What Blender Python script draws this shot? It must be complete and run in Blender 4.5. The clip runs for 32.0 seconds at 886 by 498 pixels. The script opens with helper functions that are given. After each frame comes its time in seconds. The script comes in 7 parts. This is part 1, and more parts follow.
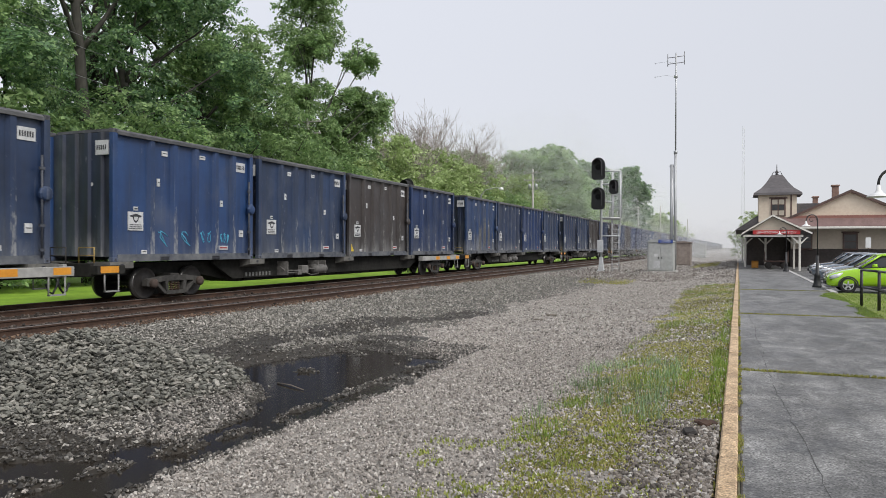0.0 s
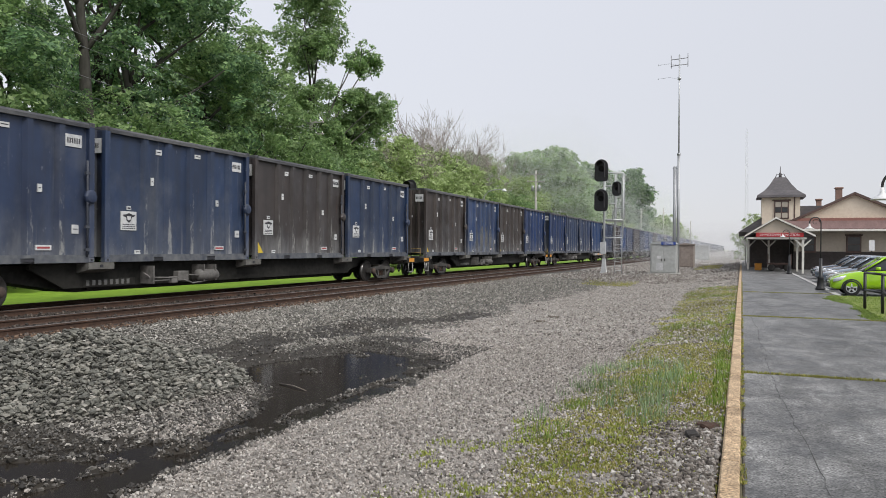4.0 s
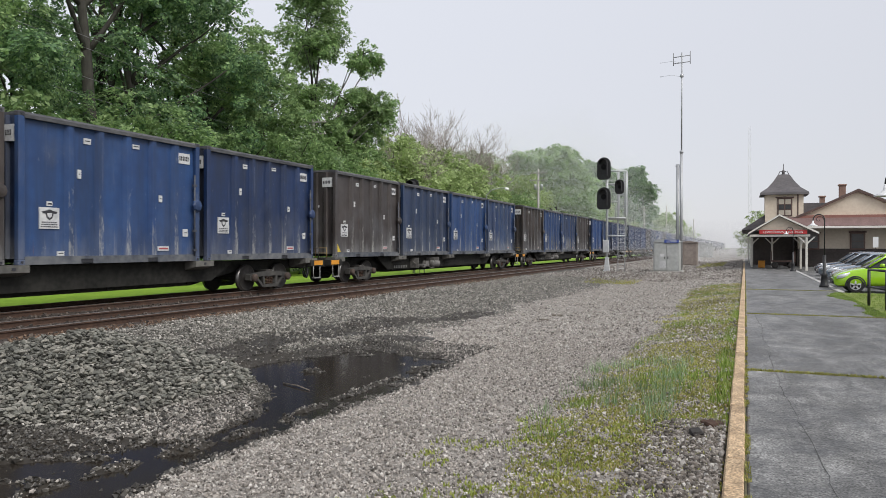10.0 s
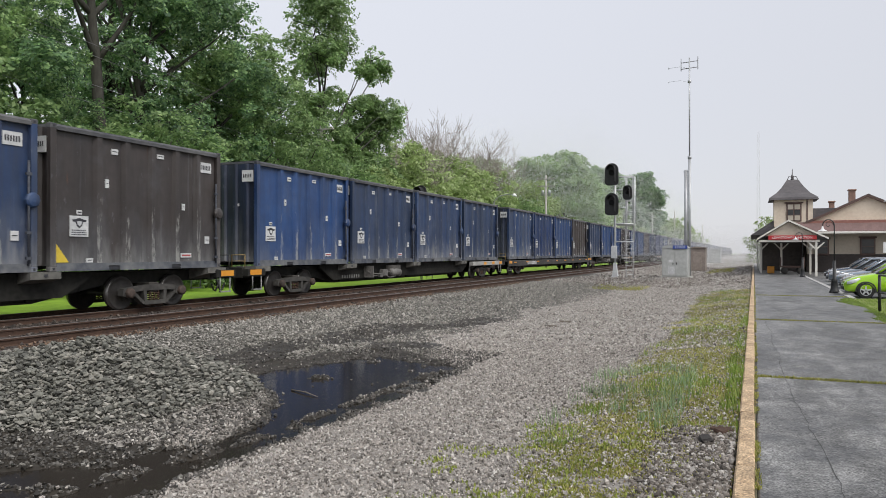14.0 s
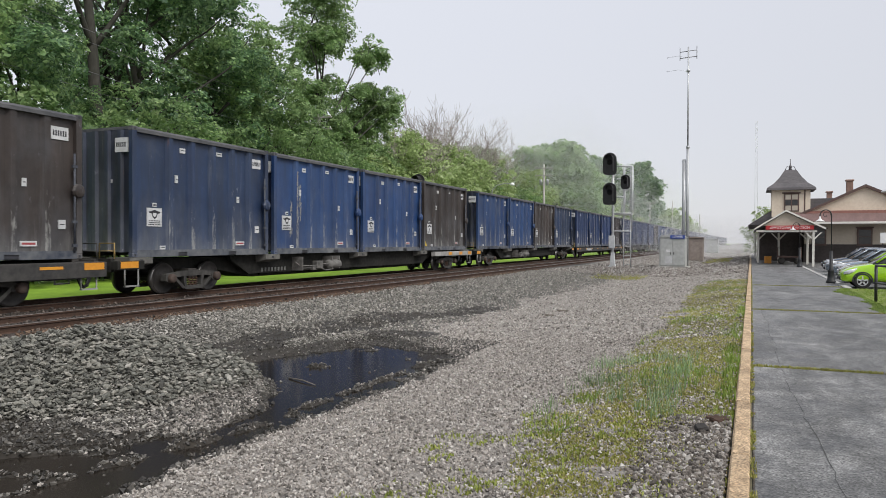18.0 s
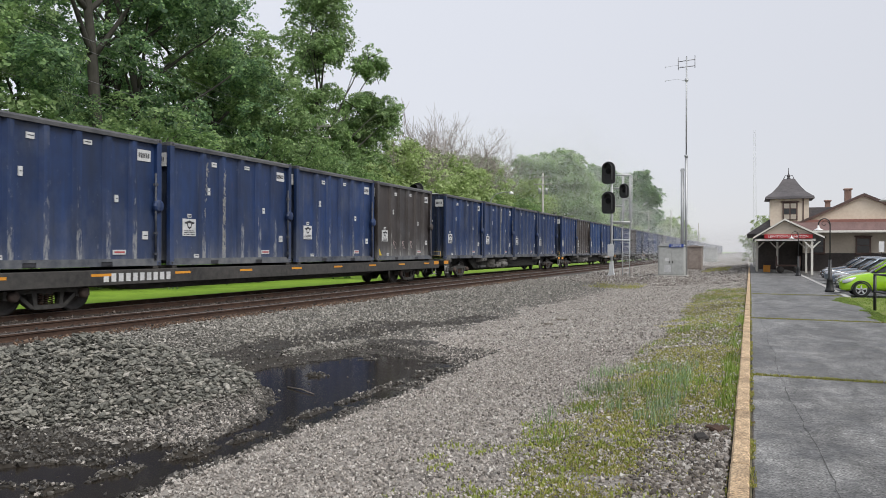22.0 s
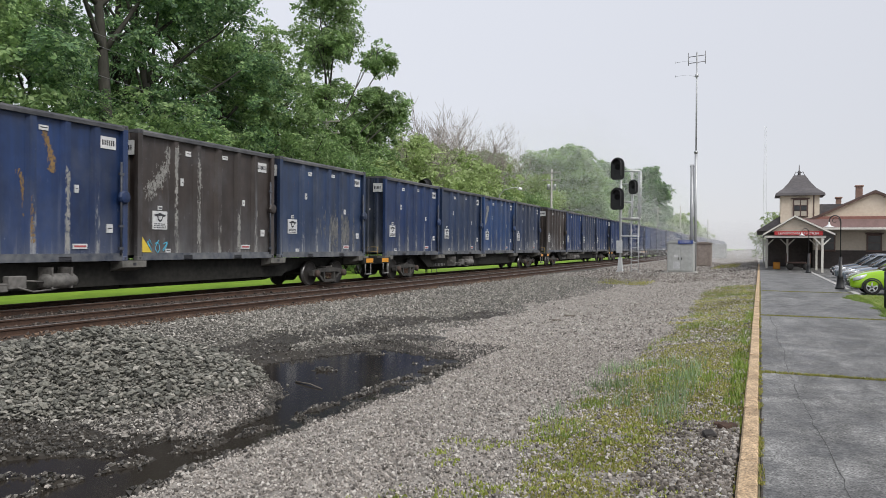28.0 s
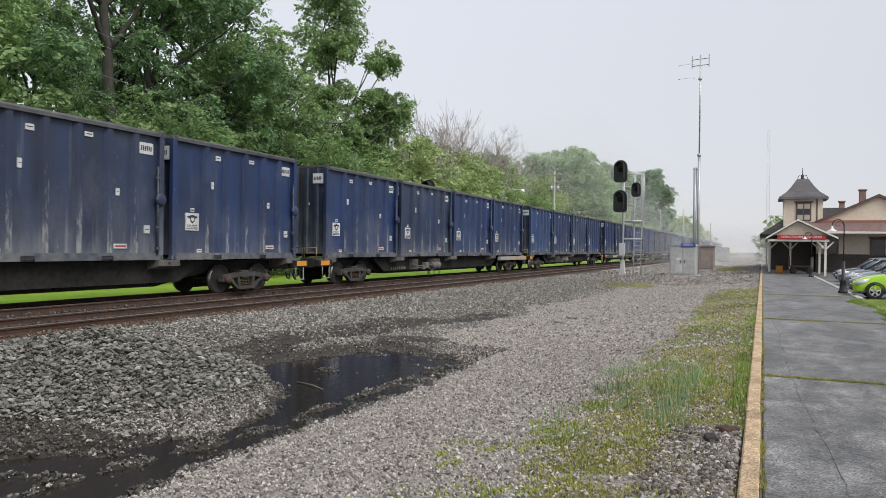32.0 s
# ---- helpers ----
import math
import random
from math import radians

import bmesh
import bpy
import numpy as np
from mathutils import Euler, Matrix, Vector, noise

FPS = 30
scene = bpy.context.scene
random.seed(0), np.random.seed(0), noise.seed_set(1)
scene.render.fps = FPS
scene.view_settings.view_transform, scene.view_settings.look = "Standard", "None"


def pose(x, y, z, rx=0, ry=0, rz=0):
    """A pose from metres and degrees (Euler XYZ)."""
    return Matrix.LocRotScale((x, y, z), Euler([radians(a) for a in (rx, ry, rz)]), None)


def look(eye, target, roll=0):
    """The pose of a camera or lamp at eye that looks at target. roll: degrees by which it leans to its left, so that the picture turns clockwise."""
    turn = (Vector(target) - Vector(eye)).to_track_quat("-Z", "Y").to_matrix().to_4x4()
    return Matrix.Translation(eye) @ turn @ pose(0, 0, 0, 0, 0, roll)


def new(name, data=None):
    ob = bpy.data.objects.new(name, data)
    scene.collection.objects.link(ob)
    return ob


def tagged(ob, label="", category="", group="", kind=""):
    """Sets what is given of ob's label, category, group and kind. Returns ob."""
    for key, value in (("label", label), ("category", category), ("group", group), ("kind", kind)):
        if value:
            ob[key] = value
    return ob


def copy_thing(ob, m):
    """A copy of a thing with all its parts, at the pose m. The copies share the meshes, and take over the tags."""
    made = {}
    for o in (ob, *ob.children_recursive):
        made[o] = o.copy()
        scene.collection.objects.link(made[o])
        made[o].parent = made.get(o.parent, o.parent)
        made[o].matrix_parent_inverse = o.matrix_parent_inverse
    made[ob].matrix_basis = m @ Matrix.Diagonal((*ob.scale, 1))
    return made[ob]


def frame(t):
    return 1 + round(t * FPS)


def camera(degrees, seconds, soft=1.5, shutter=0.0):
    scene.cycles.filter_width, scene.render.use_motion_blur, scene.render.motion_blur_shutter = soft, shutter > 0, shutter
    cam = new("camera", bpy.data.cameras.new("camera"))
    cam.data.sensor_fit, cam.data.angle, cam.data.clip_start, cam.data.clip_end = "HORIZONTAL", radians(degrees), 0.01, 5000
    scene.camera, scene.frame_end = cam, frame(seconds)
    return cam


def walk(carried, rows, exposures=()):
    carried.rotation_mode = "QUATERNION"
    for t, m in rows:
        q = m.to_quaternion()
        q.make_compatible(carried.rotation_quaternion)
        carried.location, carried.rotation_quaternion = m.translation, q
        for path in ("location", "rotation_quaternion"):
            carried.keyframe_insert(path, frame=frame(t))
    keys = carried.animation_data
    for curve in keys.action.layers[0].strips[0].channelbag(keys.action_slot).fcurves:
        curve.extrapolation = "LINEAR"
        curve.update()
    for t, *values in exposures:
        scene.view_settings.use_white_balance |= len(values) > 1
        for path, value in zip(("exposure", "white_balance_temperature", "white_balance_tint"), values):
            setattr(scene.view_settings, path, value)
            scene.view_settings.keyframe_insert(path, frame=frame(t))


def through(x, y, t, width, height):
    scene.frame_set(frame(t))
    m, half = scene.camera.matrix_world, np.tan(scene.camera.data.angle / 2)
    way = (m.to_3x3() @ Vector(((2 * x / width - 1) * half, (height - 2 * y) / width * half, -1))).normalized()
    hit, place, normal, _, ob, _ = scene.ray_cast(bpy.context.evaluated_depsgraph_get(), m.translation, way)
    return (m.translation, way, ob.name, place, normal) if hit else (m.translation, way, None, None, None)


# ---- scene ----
from itertools import product

EYE = 1.62          # metres above the platform
TRAIN_X, NEAR_X, RAIL_Z = -17.1, -13.6, 0.02
CAR_PITCH, BOX_PITCH, BOX_LONG, BOX_HIGH, BOX_WIDE = 28.0, 6.58, 6.23, 3.66, 2.5
DECK = 1.13         # underside of the containers above the rail

cam = camera(62.1, 32.0, soft=0.8, shutter=0.06)
# seconds, turn to the left of the track's line, tilt up, roll: a handheld camera
AIM = [
    (0.0, 21.89, -0.23, 0.23), (0.5, 21.70, -0.26, 0.17), (1.0, 21.62, -0.27, 0.19), (1.5, 21.56, -0.23, 0.07),
    (2.0, 21.08, -0.03, 0.37), (2.5, 21.30, 0.10, 0.37), (3.0, 21.65, 0.02, 0.65), (3.5, 21.96, -0.07, 0.37),
    (5.5, 22.56, -0.29, 0.81), (6.0, 22.64, -0.38, 0.10), (6.5, 22.56, -0.40, -0.02), (7.0, 22.59, -0.43, -0.11),
    (7.5, 22.46, -0.43, -0.38), (8.0, 22.56, -0.39, -0.13), (8.5, 22.58, -0.37, -0.16), (9.0, 22.51, -0.37, -0.10),
    (9.5, 22.31, -0.31, 0.07), (10.0, 22.32, -0.21, 0.14), (10.5, 22.25, -0.19, -0.16), (11.0, 22.44, -0.08, -0.21),
    (11.5, 23.02, 0.10, -0.15), (12.0, 23.04, 0.26, -0.34), (12.5, 22.86, 0.36, -0.21), (13.0, 22.82, 0.34, -0.16),
    (13.5, 22.77, 0.31, -0.08), (14.0, 22.92, 0.28, 0.01), (14.5, 23.02, 0.21, 0.01), (16.5, 22.60, 0.34, 0.27),
    (17.0, 22.85, 0.21, 0.82), (17.5, 22.59, -0.38, 0.49), (18.0, 22.74, -0.58, 0.20), (18.5, 22.69, -0.56, -0.02),
    (19.0, 22.67, -0.57, 0.13), (19.5, 22.63, -0.66, 0.04), (20.0, 22.25, -0.31, -0.17), (20.5, 22.37, -0.07, 0.28),
    (21.0, 22.44, 0.14, 0.08), (21.5, 22.71, 0.25, 0.24), (22.0, 22.66, 0.10, 0.21), (22.5, 22.15, -0.08, 0.44),
    (23.0, 22.33, -0.25, 0.55), (23.5, 22.62, -0.36, 0.56), (24.0, 22.89, -0.40, 0.48), (24.5, 23.00, -0.43, 0.42),
    (25.0, 23.02, -0.41, 0.49), (25.5, 23.12, -0.40, 0.48), (27.5, 23.46, -0.22, 0.56), (28.0, 23.30, -0.25, 0.44),
    (28.5, 22.83, -0.18, 0.24), (29.0, 22.60, 0.23, 0.50), (29.5, 22.67, 0.30, 0.66), (30.0, 22.67, 0.20, 0.94),
    (30.5, 22.86, 0.15, 0.70), (31.0, 23.05, 0.03, 0.85), (31.5, 23.36, -0.06, 0.80), (32.0, 23.49, -0.13, 0.78),
]


def aimed(yaw, tilt, roll):
    return pose(0, 0, EYE, 0, 0, yaw) @ pose(0, 0, 0, 90 + tilt, 0, 0) @ pose(0, 0, 0, 0, 0, roll)


walk(cam, [(t, aimed(a, b, c)) for t, a, b, c in AIM])

# ---------------------------------------------------------------- light
world = bpy.data.worlds.new("misty_sky")
scene.world = world
world.use_nodes = True
wn, wl = world.node_tree.nodes, world.node_tree.links
wn.clear()
sky = wn.new("ShaderNodeTexSky")
sky.sky_type, sky.sun_disc = "NISHITA", False
sky.sun_elevation, sky.sun_rotation = radians(32), radians(135)
sky_light = wn.new("ShaderNodeBackground")
sky_light.inputs["Strength"].default_value = 0.012
wl.new(sky.outputs[0], sky_light.inputs[0])
mist = wn.new("ShaderNodeBackground")
coord, split, ramp = wn.new("ShaderNodeTexCoord"), wn.new("ShaderNodeSeparateXYZ"), wn.new("ShaderNodeValToRGB")
wl.new(coord.outputs["Generated"], split.inputs[0])
wl.new(split.outputs["Z"], ramp.inputs[0])
ramp.color_ramp.elements[0].position, ramp.color_ramp.elements[0].color = 0.0, (0.615, 0.617, 0.655, 1)
ramp.color_ramp.elements[1].position, ramp.color_ramp.elements[1].color = 0.5, (0.68, 0.70, 0.765, 1)
side, veil = wn.new("ShaderNodeMapRange"), wn.new("ShaderNodeMix")
wl.new(split.outputs["X"], side.inputs[0])
side.inputs[1].default_value, side.inputs[2].default_value = -0.8, 0.25
side.inputs[3].default_value, side.inputs[4].default_value = 1.06, 0.93
veil.data_type, veil.blend_type = "RGBA", "MULTIPLY"
veil.inputs[0].default_value = 1.0
wl.new(ramp.outputs[0], veil.inputs[6])
wl.new(side.outputs[0], veil.inputs[7])
wl.new(veil.outputs[2], mist.inputs[0])
mist.inputs["Strength"].default_value = 1.09
both, wout = wn.new("ShaderNodeAddShader"), wn.new("ShaderNodeOutputWorld")
wl.new(sky_light.outputs[0], both.inputs[0])
wl.new(mist.outputs[0], both.inputs[1])
wl.new(both.outputs[0], wout.inputs[0])

sun = new("sun", bpy.data.lights.new("sun", "SUN"))
sun.data.energy, sun.data.angle, sun.data.color = 2.7, radians(35), (1.0, 0.97, 0.92)
sun.matrix_basis = look((60, -30, 72), (0, 0, 0))


# ---------------------------------------------------------------- materials
def mat(name, dark, light, rough=0.8, scale=6.0, bump=0.2, metal=0.0, patch=0.5, stretch=(1, 1, 1), vary=0.0, rough2=None, spec=0.5, speckle=0.0):
    """Two-scale noise between two colours, with relief; vary: tint from object to object."""
    m = bpy.data.materials.new(name)
    m.use_nodes = True
    n, l = m.node_tree.nodes, m.node_tree.links
    p = n["Principled BSDF"]
    p.inputs["Metallic"].default_value = metal
    p.inputs["Specular IOR Level"].default_value = spec
    tc, mp, info = n.new("ShaderNodeTexCoord"), n.new("ShaderNodeMapping"), n.new("ShaderNodeObjectInfo")
    mp.inputs["Scale"].default_value = stretch
    l.new(tc.outputs["Object"], mp.inputs[0])
    fine, big = n.new("ShaderNodeTexNoise"), n.new("ShaderNodeTexNoise")
    for node, s, d in ((fine, scale, 6), (big, scale * 0.12, 3)):
        node.noise_dimensions = "4D"
        node.inputs["Scale"].default_value, node.inputs["Detail"].default_value = s, d
        l.new(mp.outputs[0], node.inputs["Vector"])
        w = n.new("ShaderNodeMath")
        w.operation, w.inputs[1].default_value = "MULTIPLY", 37.0
        l.new(info.outputs["Random"], w.inputs[0])
        l.new(w.outputs[0], node.inputs["W"])
    mixf = n.new("ShaderNodeMix")
    mixf.data_type = "FLOAT"
    mixf.inputs[0].default_value = patch
    l.new(fine.outputs[0], mixf.inputs[2])
    l.new(big.outputs[0], mixf.inputs[3])
    cr = n.new("ShaderNodeValToRGB")
    cr.color_ramp.elements[0].position, cr.color_ramp.elements[0].color = 0.34, (*dark, 1)
    cr.color_ramp.elements[1].position, cr.color_ramp.elements[1].color = 0.66, (*light, 1)
    l.new(mixf.outputs[0], cr.inputs[0])
    out = cr.outputs[0]
    if speckle:
        sp, sr, sm = n.new("ShaderNodeTexNoise"), n.new("ShaderNodeMapRange"), n.new("ShaderNodeMix")
        sp.inputs["Scale"].default_value, sp.inputs["Detail"].default_value = 55.0, 4
        l.new(tc.outputs["Object"], sp.inputs["Vector"])
        sr.inputs[1].default_value, sr.inputs[2].default_value = 0.3, 0.7
        sr.inputs[3].default_value, sr.inputs[4].default_value = 1 - speckle, 1 + speckle
        l.new(sp.outputs[0], sr.inputs[0])
        sm.data_type, sm.blend_type = "RGBA", "MULTIPLY"
        sm.inputs[0].default_value = 1.0
        l.new(out, sm.inputs[6])
        l.new(sr.outputs[0], sm.inputs[7])
        out = sm.outputs[2]
    if vary:
        hsv, ma = n.new("ShaderNodeHueSaturation"), n.new("ShaderNodeMapRange")
        ma.inputs[3].default_value, ma.inputs[4].default_value = 1 - vary, 1 + vary
        l.new(info.outputs["Random"], ma.inputs[0])
        l.new(ma.outputs[0], hsv.inputs["Value"])
        l.new(out, hsv.inputs["Color"])
        out = hsv.outputs[0]
    l.new(out, p.inputs["Base Color"])
    if rough2 is None:
        p.inputs["Roughness"].default_value = rough
    else:
        mr = n.new("ShaderNodeMapRange")
        mr.inputs[1].default_value, mr.inputs[2].default_value = 0.35, 0.65
        mr.inputs[3].default_value, mr.inputs[4].default_value = rough, rough2
        l.new(big.outputs[0], mr.inputs[0])
        l.new(mr.outputs[0], p.inputs["Roughness"])
    if bump:
        b = n.new("ShaderNodeBump")
        b.inputs["Strength"].default_value, b.inputs["Distance"].default_value = bump, 0.02
        l.new(fine.outputs[0], b.inputs["Height"])
        l.new(b.outputs[0], p.inputs["Normal"])
    m["base"] = 0
    return m


def paint(name, dark, light, grime, stain=0.0, rust=0.15, wear=0.6, rub=0.0):
    """Worn container paint: blotches, vertical streaks of grime, pale dried-mud stains that start at the foot."""
    tone = (0.82, 0.95, 0.97) if dark[2] > 1.3 * dark[0] else (0.85, 0.86, 0.86)
    dark, light = [tuple(a * b for a, b in zip(c, tone)) for c in (dark, light)]
    m = mat(name, dark, light, 0.38, 3.0, 0.05, 0.0, 0.6, vary=0.12, rough2=0.6)
    n, l = m.node_tree.nodes, m.node_tree.links
    p = n["Principled BSDF"]
    base = p.inputs["Base Color"].links[0].from_socket
    tc, info = n["Texture Coordinate"], n["Object Info"]
    off = n.new("ShaderNodeMath")
    off.operation, off.inputs[1].default_value = "MULTIPLY", 91.0
    l.new(info.outputs["Random"], off.inputs[0])

    def streak(sx, sz, lo, hi, colour, amount, low=None):
        nonlocal base
        mp, nz, r = n.new("ShaderNodeMapping"), n.new("ShaderNodeTexNoise"), n.new("ShaderNodeMapRange")
        mp.inputs["Scale"].default_value = (sx, sx, sz)
        l.new(tc.outputs["Object"], mp.inputs[0])
        nz.noise_dimensions = "4D"
        nz.inputs["Scale"].default_value, nz.inputs["Detail"].default_value, nz.inputs["Roughness"].default_value = 1.0, 5, 0.65
        l.new(mp.outputs[0], nz.inputs["Vector"])
        l.new(off.outputs[0], nz.inputs["W"])
        r.inputs[1].default_value, r.inputs[2].default_value = lo, hi
        r.inputs[4].default_value = amount
        src = nz.outputs[0]
        if low:
            sp, gr, ad = n.new("ShaderNodeSeparateXYZ"), n.new("ShaderNodeMapRange"), n.new("ShaderNodeMath")
            l.new(tc.outputs["Object"], sp.inputs[0])
            gr.inputs[1].default_value, gr.inputs[2].default_value = 0.0, low
            gr.inputs[3].default_value, gr.inputs[4].default_value = 0.19, -0.30
            l.new(sp.outputs["Z"], gr.inputs[0])
            ad.operation = "ADD"
            l.new(src, ad.inputs[0])
            l.new(gr.outputs[0], ad.inputs[1])
            src = ad.outputs[0]
        l.new(src, r.inputs[0])
        mx = n.new("ShaderNodeMix")
        mx.data_type = "RGBA"
        l.new(r.outputs[0], mx.inputs[0])
        l.new(base, mx.inputs[6])
        mx.inputs[7].default_value = (*colour, 1)
        base = mx.outputs[2]

    streak(3.0, 0.25, 0.42, 0.72, grime, 0.35 + 0.6 * wear)
    streak(1.1, 0.16, 0.46, 0.70, tuple(0.55 * v for v in grime), 0.35 + 0.25 * wear)
    streak(0.75, 0.55, 0.54, 0.82, (0.15, 0.16, 0.18), 0.15 + 0.35 * wear)
    streak(6.0, 3.0, 0.64, 0.76, (0.32, 0.34, 0.38), 0.5 * wear)
    streak(5.0, 0.30, 0.60, 0.78, (0.24, 0.255, 0.28), 0.5 * wear)
    streak(0.9, 0.45, 0.46, 0.74, (0.17, 0.18, 0.20), 0.10 + 0.22 * wear, low=3.6)
    streak(9.0, 0.8, 0.66, 0.74, (0.16, 0.07, 0.035), rust * 3)
    streak(2.2, 0.5, 0.50, 0.78, (0.29, 0.29, 0.285), 0.12 + 0.8 * stain, low=1.2 + 1.8 * stain)
    streak(5.5, 0.13, 0.70, 0.84, (0.33, 0.325, 0.31), 0.1 + 0.4 * wear, low=3.8)
    if rub:
        streak(15.0, 3.0, 0.58, 0.70, (0.40, 0.40, 0.375), rub, low=4.6)
    streak(22.0, 11.0, 0.79, 0.85, (0.42, 0.43, 0.45), 0.1 + 0.5 * wear, low=5.0)
    l.new(base, p.inputs["Base Color"])
    return m


def rgb(r, g, b):
    """Linear colour from display values out of 255."""
    return tuple(((v / 255 + 0.055) / 1.055) ** 2.4 if v > 10 else v / 255 / 12.92 for v in (r, g, b))


STEEL_DARK = mat("dirty_black_steel", (0.018, 0.017, 0.016), (0.06, 0.054, 0.048), 0.75, 9, 0.25)
# Grimy grey, its base colour darkened for the shade under the containers.
FRAME_GREY = mat("grimy_car_frame", (0.010, 0.010, 0.0092), (0.034, 0.033, 0.029), 0.85, 7, 0.2, vary=0.15, spec=0.25)
FRAME_PALE = mat("pale_bracket_steel", (0.06, 0.058, 0.053), (0.17, 0.165, 0.15), 0.7, 7, 0.2)
YELLOW = mat("faded_yellow_sticker", (0.50, 0.36, 0.03), (0.66, 0.50, 0.06), 0.6, 8, 0.02)
CYAN = mat("cyan_spray_paint", (0.05, 0.32, 0.50), (0.10, 0.45, 0.62), 0.6, 12, 0.02)
PINK_SPRAY = mat("pale_pink_spray_paint", (0.42, 0.34, 0.33), (0.58, 0.48, 0.47), 0.6, 12, 0.02)
FRAME_BLACK = mat("sooty_flatcar_frame", (0.02, 0.02, 0.02), (0.07, 0.065, 0.06), 0.75, 7, 0.2)
FRAME_WHITE = mat("dusty_pale_deck", (0.22, 0.22, 0.21), (0.42, 0.41, 0.39), 0.7, 7, 0.2)
WHEEL = mat("oily_wheel_steel", (0.018, 0.016, 0.015), (0.055, 0.05, 0.046), 0.6, 9, 0.2, metal=0.3)
TREAD = mat("polished_steel", (0.14, 0.135, 0.13), (0.24, 0.235, 0.23), 0.3, 14, 0.05, metal=0.9)
RUST = mat("rusted_steel", (0.03, 0.017, 0.012), (0.085, 0.045, 0.028), 0.85, 18, 0.4)
RAIL_TOP = mat("worn_rail_head", (0.10, 0.085, 0.078), (0.22, 0.19, 0.17), 0.45, 14, 0.1, metal=0.4)
ORANGE = mat("amber_reflector_tape", (0.55, 0.22, 0.02), (0.72, 0.32, 0.03), 0.4, 20, 0.05)
WHITE = mat("white_label", (0.40, 0.41, 0.42), (0.66, 0.66, 0.66), 0.5, 10, 0.03)
# Black for print, and for the painted dark inside pockets and holes.
INK_AND_HOLLOW = mat("black_print", (0.015, 0.016, 0.02), (0.04, 0.04, 0.05), 0.6, 12, 0.02)
RED_INK = mat("red_print", (0.28, 0.05, 0.06), (0.40, 0.09, 0.09), 0.6, 12, 0.02)
GALV = mat("galvanised_steel", (0.34, 0.35, 0.36), (0.52, 0.53, 0.54), 0.45, 9, 0.08, metal=0.5)
BLACK = mat("black_enamel", (0.010, 0.010, 0.011), (0.028, 0.028, 0.03), 0.45, 8, 0.05)
GRAVEL = mat("grey_crushed_stone", (0.10, 0.09, 0.08), (0.38, 0.35, 0.312), 0.85, 24, 0.9, patch=0.5, speckle=0.25)
TRACKBED = mat("oily_brown_trackbed", (0.022, 0.017, 0.014), (0.075, 0.058, 0.048), 0.85, 14, 0.6)
# Bed coloured dark to stand for shade in the gaps between ballast stones.
BANK_SHADED = mat("dark_ballast_bed", (0.028, 0.027, 0.023), (0.13, 0.122, 0.106), 0.9, 22, 0.9, patch=0.3, speckle=0.3)
GRASS = mat("mown_grass", (0.17, 0.31, 0.025), (0.33, 0.52, 0.05), 0.8, 5, 0.4)
MUD = mat("wet_dark_mud", (0.014, 0.012, 0.009), (0.05, 0.042, 0.033), 0.5, 9, 0.5, rough2=0.8, spec=0.3)
ASPHALT = mat("worn_grey_asphalt", (0.026, 0.026, 0.0257), (0.25, 0.247, 0.24), 0.42, 20, 0.8, patch=0.55, speckle=0.9, rough2=0.75)
def stained(m, scale, stretch, lo, hi):
    """Broad dark and bleached patches over a worn surface."""
    n, l = m.node_tree.nodes, m.node_tree.links
    p = n["Principled BSDF"]
    base = p.inputs["Base Color"].links[0].from_socket
    tc, mp, nz, r, mx = n.new("ShaderNodeTexCoord"), n.new("ShaderNodeMapping"), n.new("ShaderNodeTexNoise"), n.new("ShaderNodeMapRange"), n.new("ShaderNodeMix")
    mp.inputs["Scale"].default_value = stretch
    l.new(tc.outputs["Object"], mp.inputs[0])
    l.new(mp.outputs[0], nz.inputs["Vector"])
    nz.inputs["Scale"].default_value, nz.inputs["Detail"].default_value, nz.inputs["Roughness"].default_value, nz.inputs["Distortion"].default_value = scale, 7, 0.68, 0.6
    r.inputs[1].default_value, r.inputs[2].default_value, r.inputs[3].default_value, r.inputs[4].default_value = 0.40, 0.60, lo, hi
    l.new(nz.outputs[0], r.inputs[0])
    mx.data_type, mx.blend_type = "RGBA", "MULTIPLY"
    mx.inputs[0].default_value = 1.0
    l.new(base, mx.inputs[6])
    l.new(r.outputs[0], mx.inputs[7])
    l.new(mx.outputs[2], p.inputs["Base Color"])


stained(ASPHALT, 1.0, (1.0, 0.45, 1.0), 0.62, 1.22)
stained(ASPHALT, 4.0, (1.0, 0.6, 1.0), 0.80, 1.16)
KERB = mat("buff_painted_kerb", (0.33, 0.225, 0.13), (0.63, 0.465, 0.295), 0.85, 14, 0.7, vary=0.08, speckle=0.6)
stained(KERB, 3.0, (1, 1, 1), 0.72, 1.15)
TIE = mat("creosoted_timber", (0.022, 0.015, 0.012), (0.085, 0.055, 0.04), 0.85, 8, 0.4, stretch=(1, 6, 6), vary=0.3)


# ---------------------------------------------------------------- mesh tools
def part(name, bm, material, parent=None, label="", m=None):
    me = bpy.data.meshes.new(name)
    if isinstance(bm, tuple):
        me.from_pydata(*bm)
        me.update()
    else:
        bm.normal_update()
        bm.to_mesh(me)
        bm.free()
    for one in material if isinstance(material, (list, tuple)) else [material]:
        me.materials.append(one)
    ob = new(name, me)
    if parent:
        ob.parent = parent
    if m is not None:
        ob.matrix_basis = m
    if label:
        tagged(ob, label)
    return ob


def again(ob, parent, m, name=None):
    """Another object on the same mesh."""
    o = new(name or ob.name.split(".")[0], ob.data)
    o.parent = parent
    o.matrix_basis = m
    return o


def thing(name, label, category, m=None, group="", kind=""):
    return tagged(place(new(name), m), label, category, group, kind)


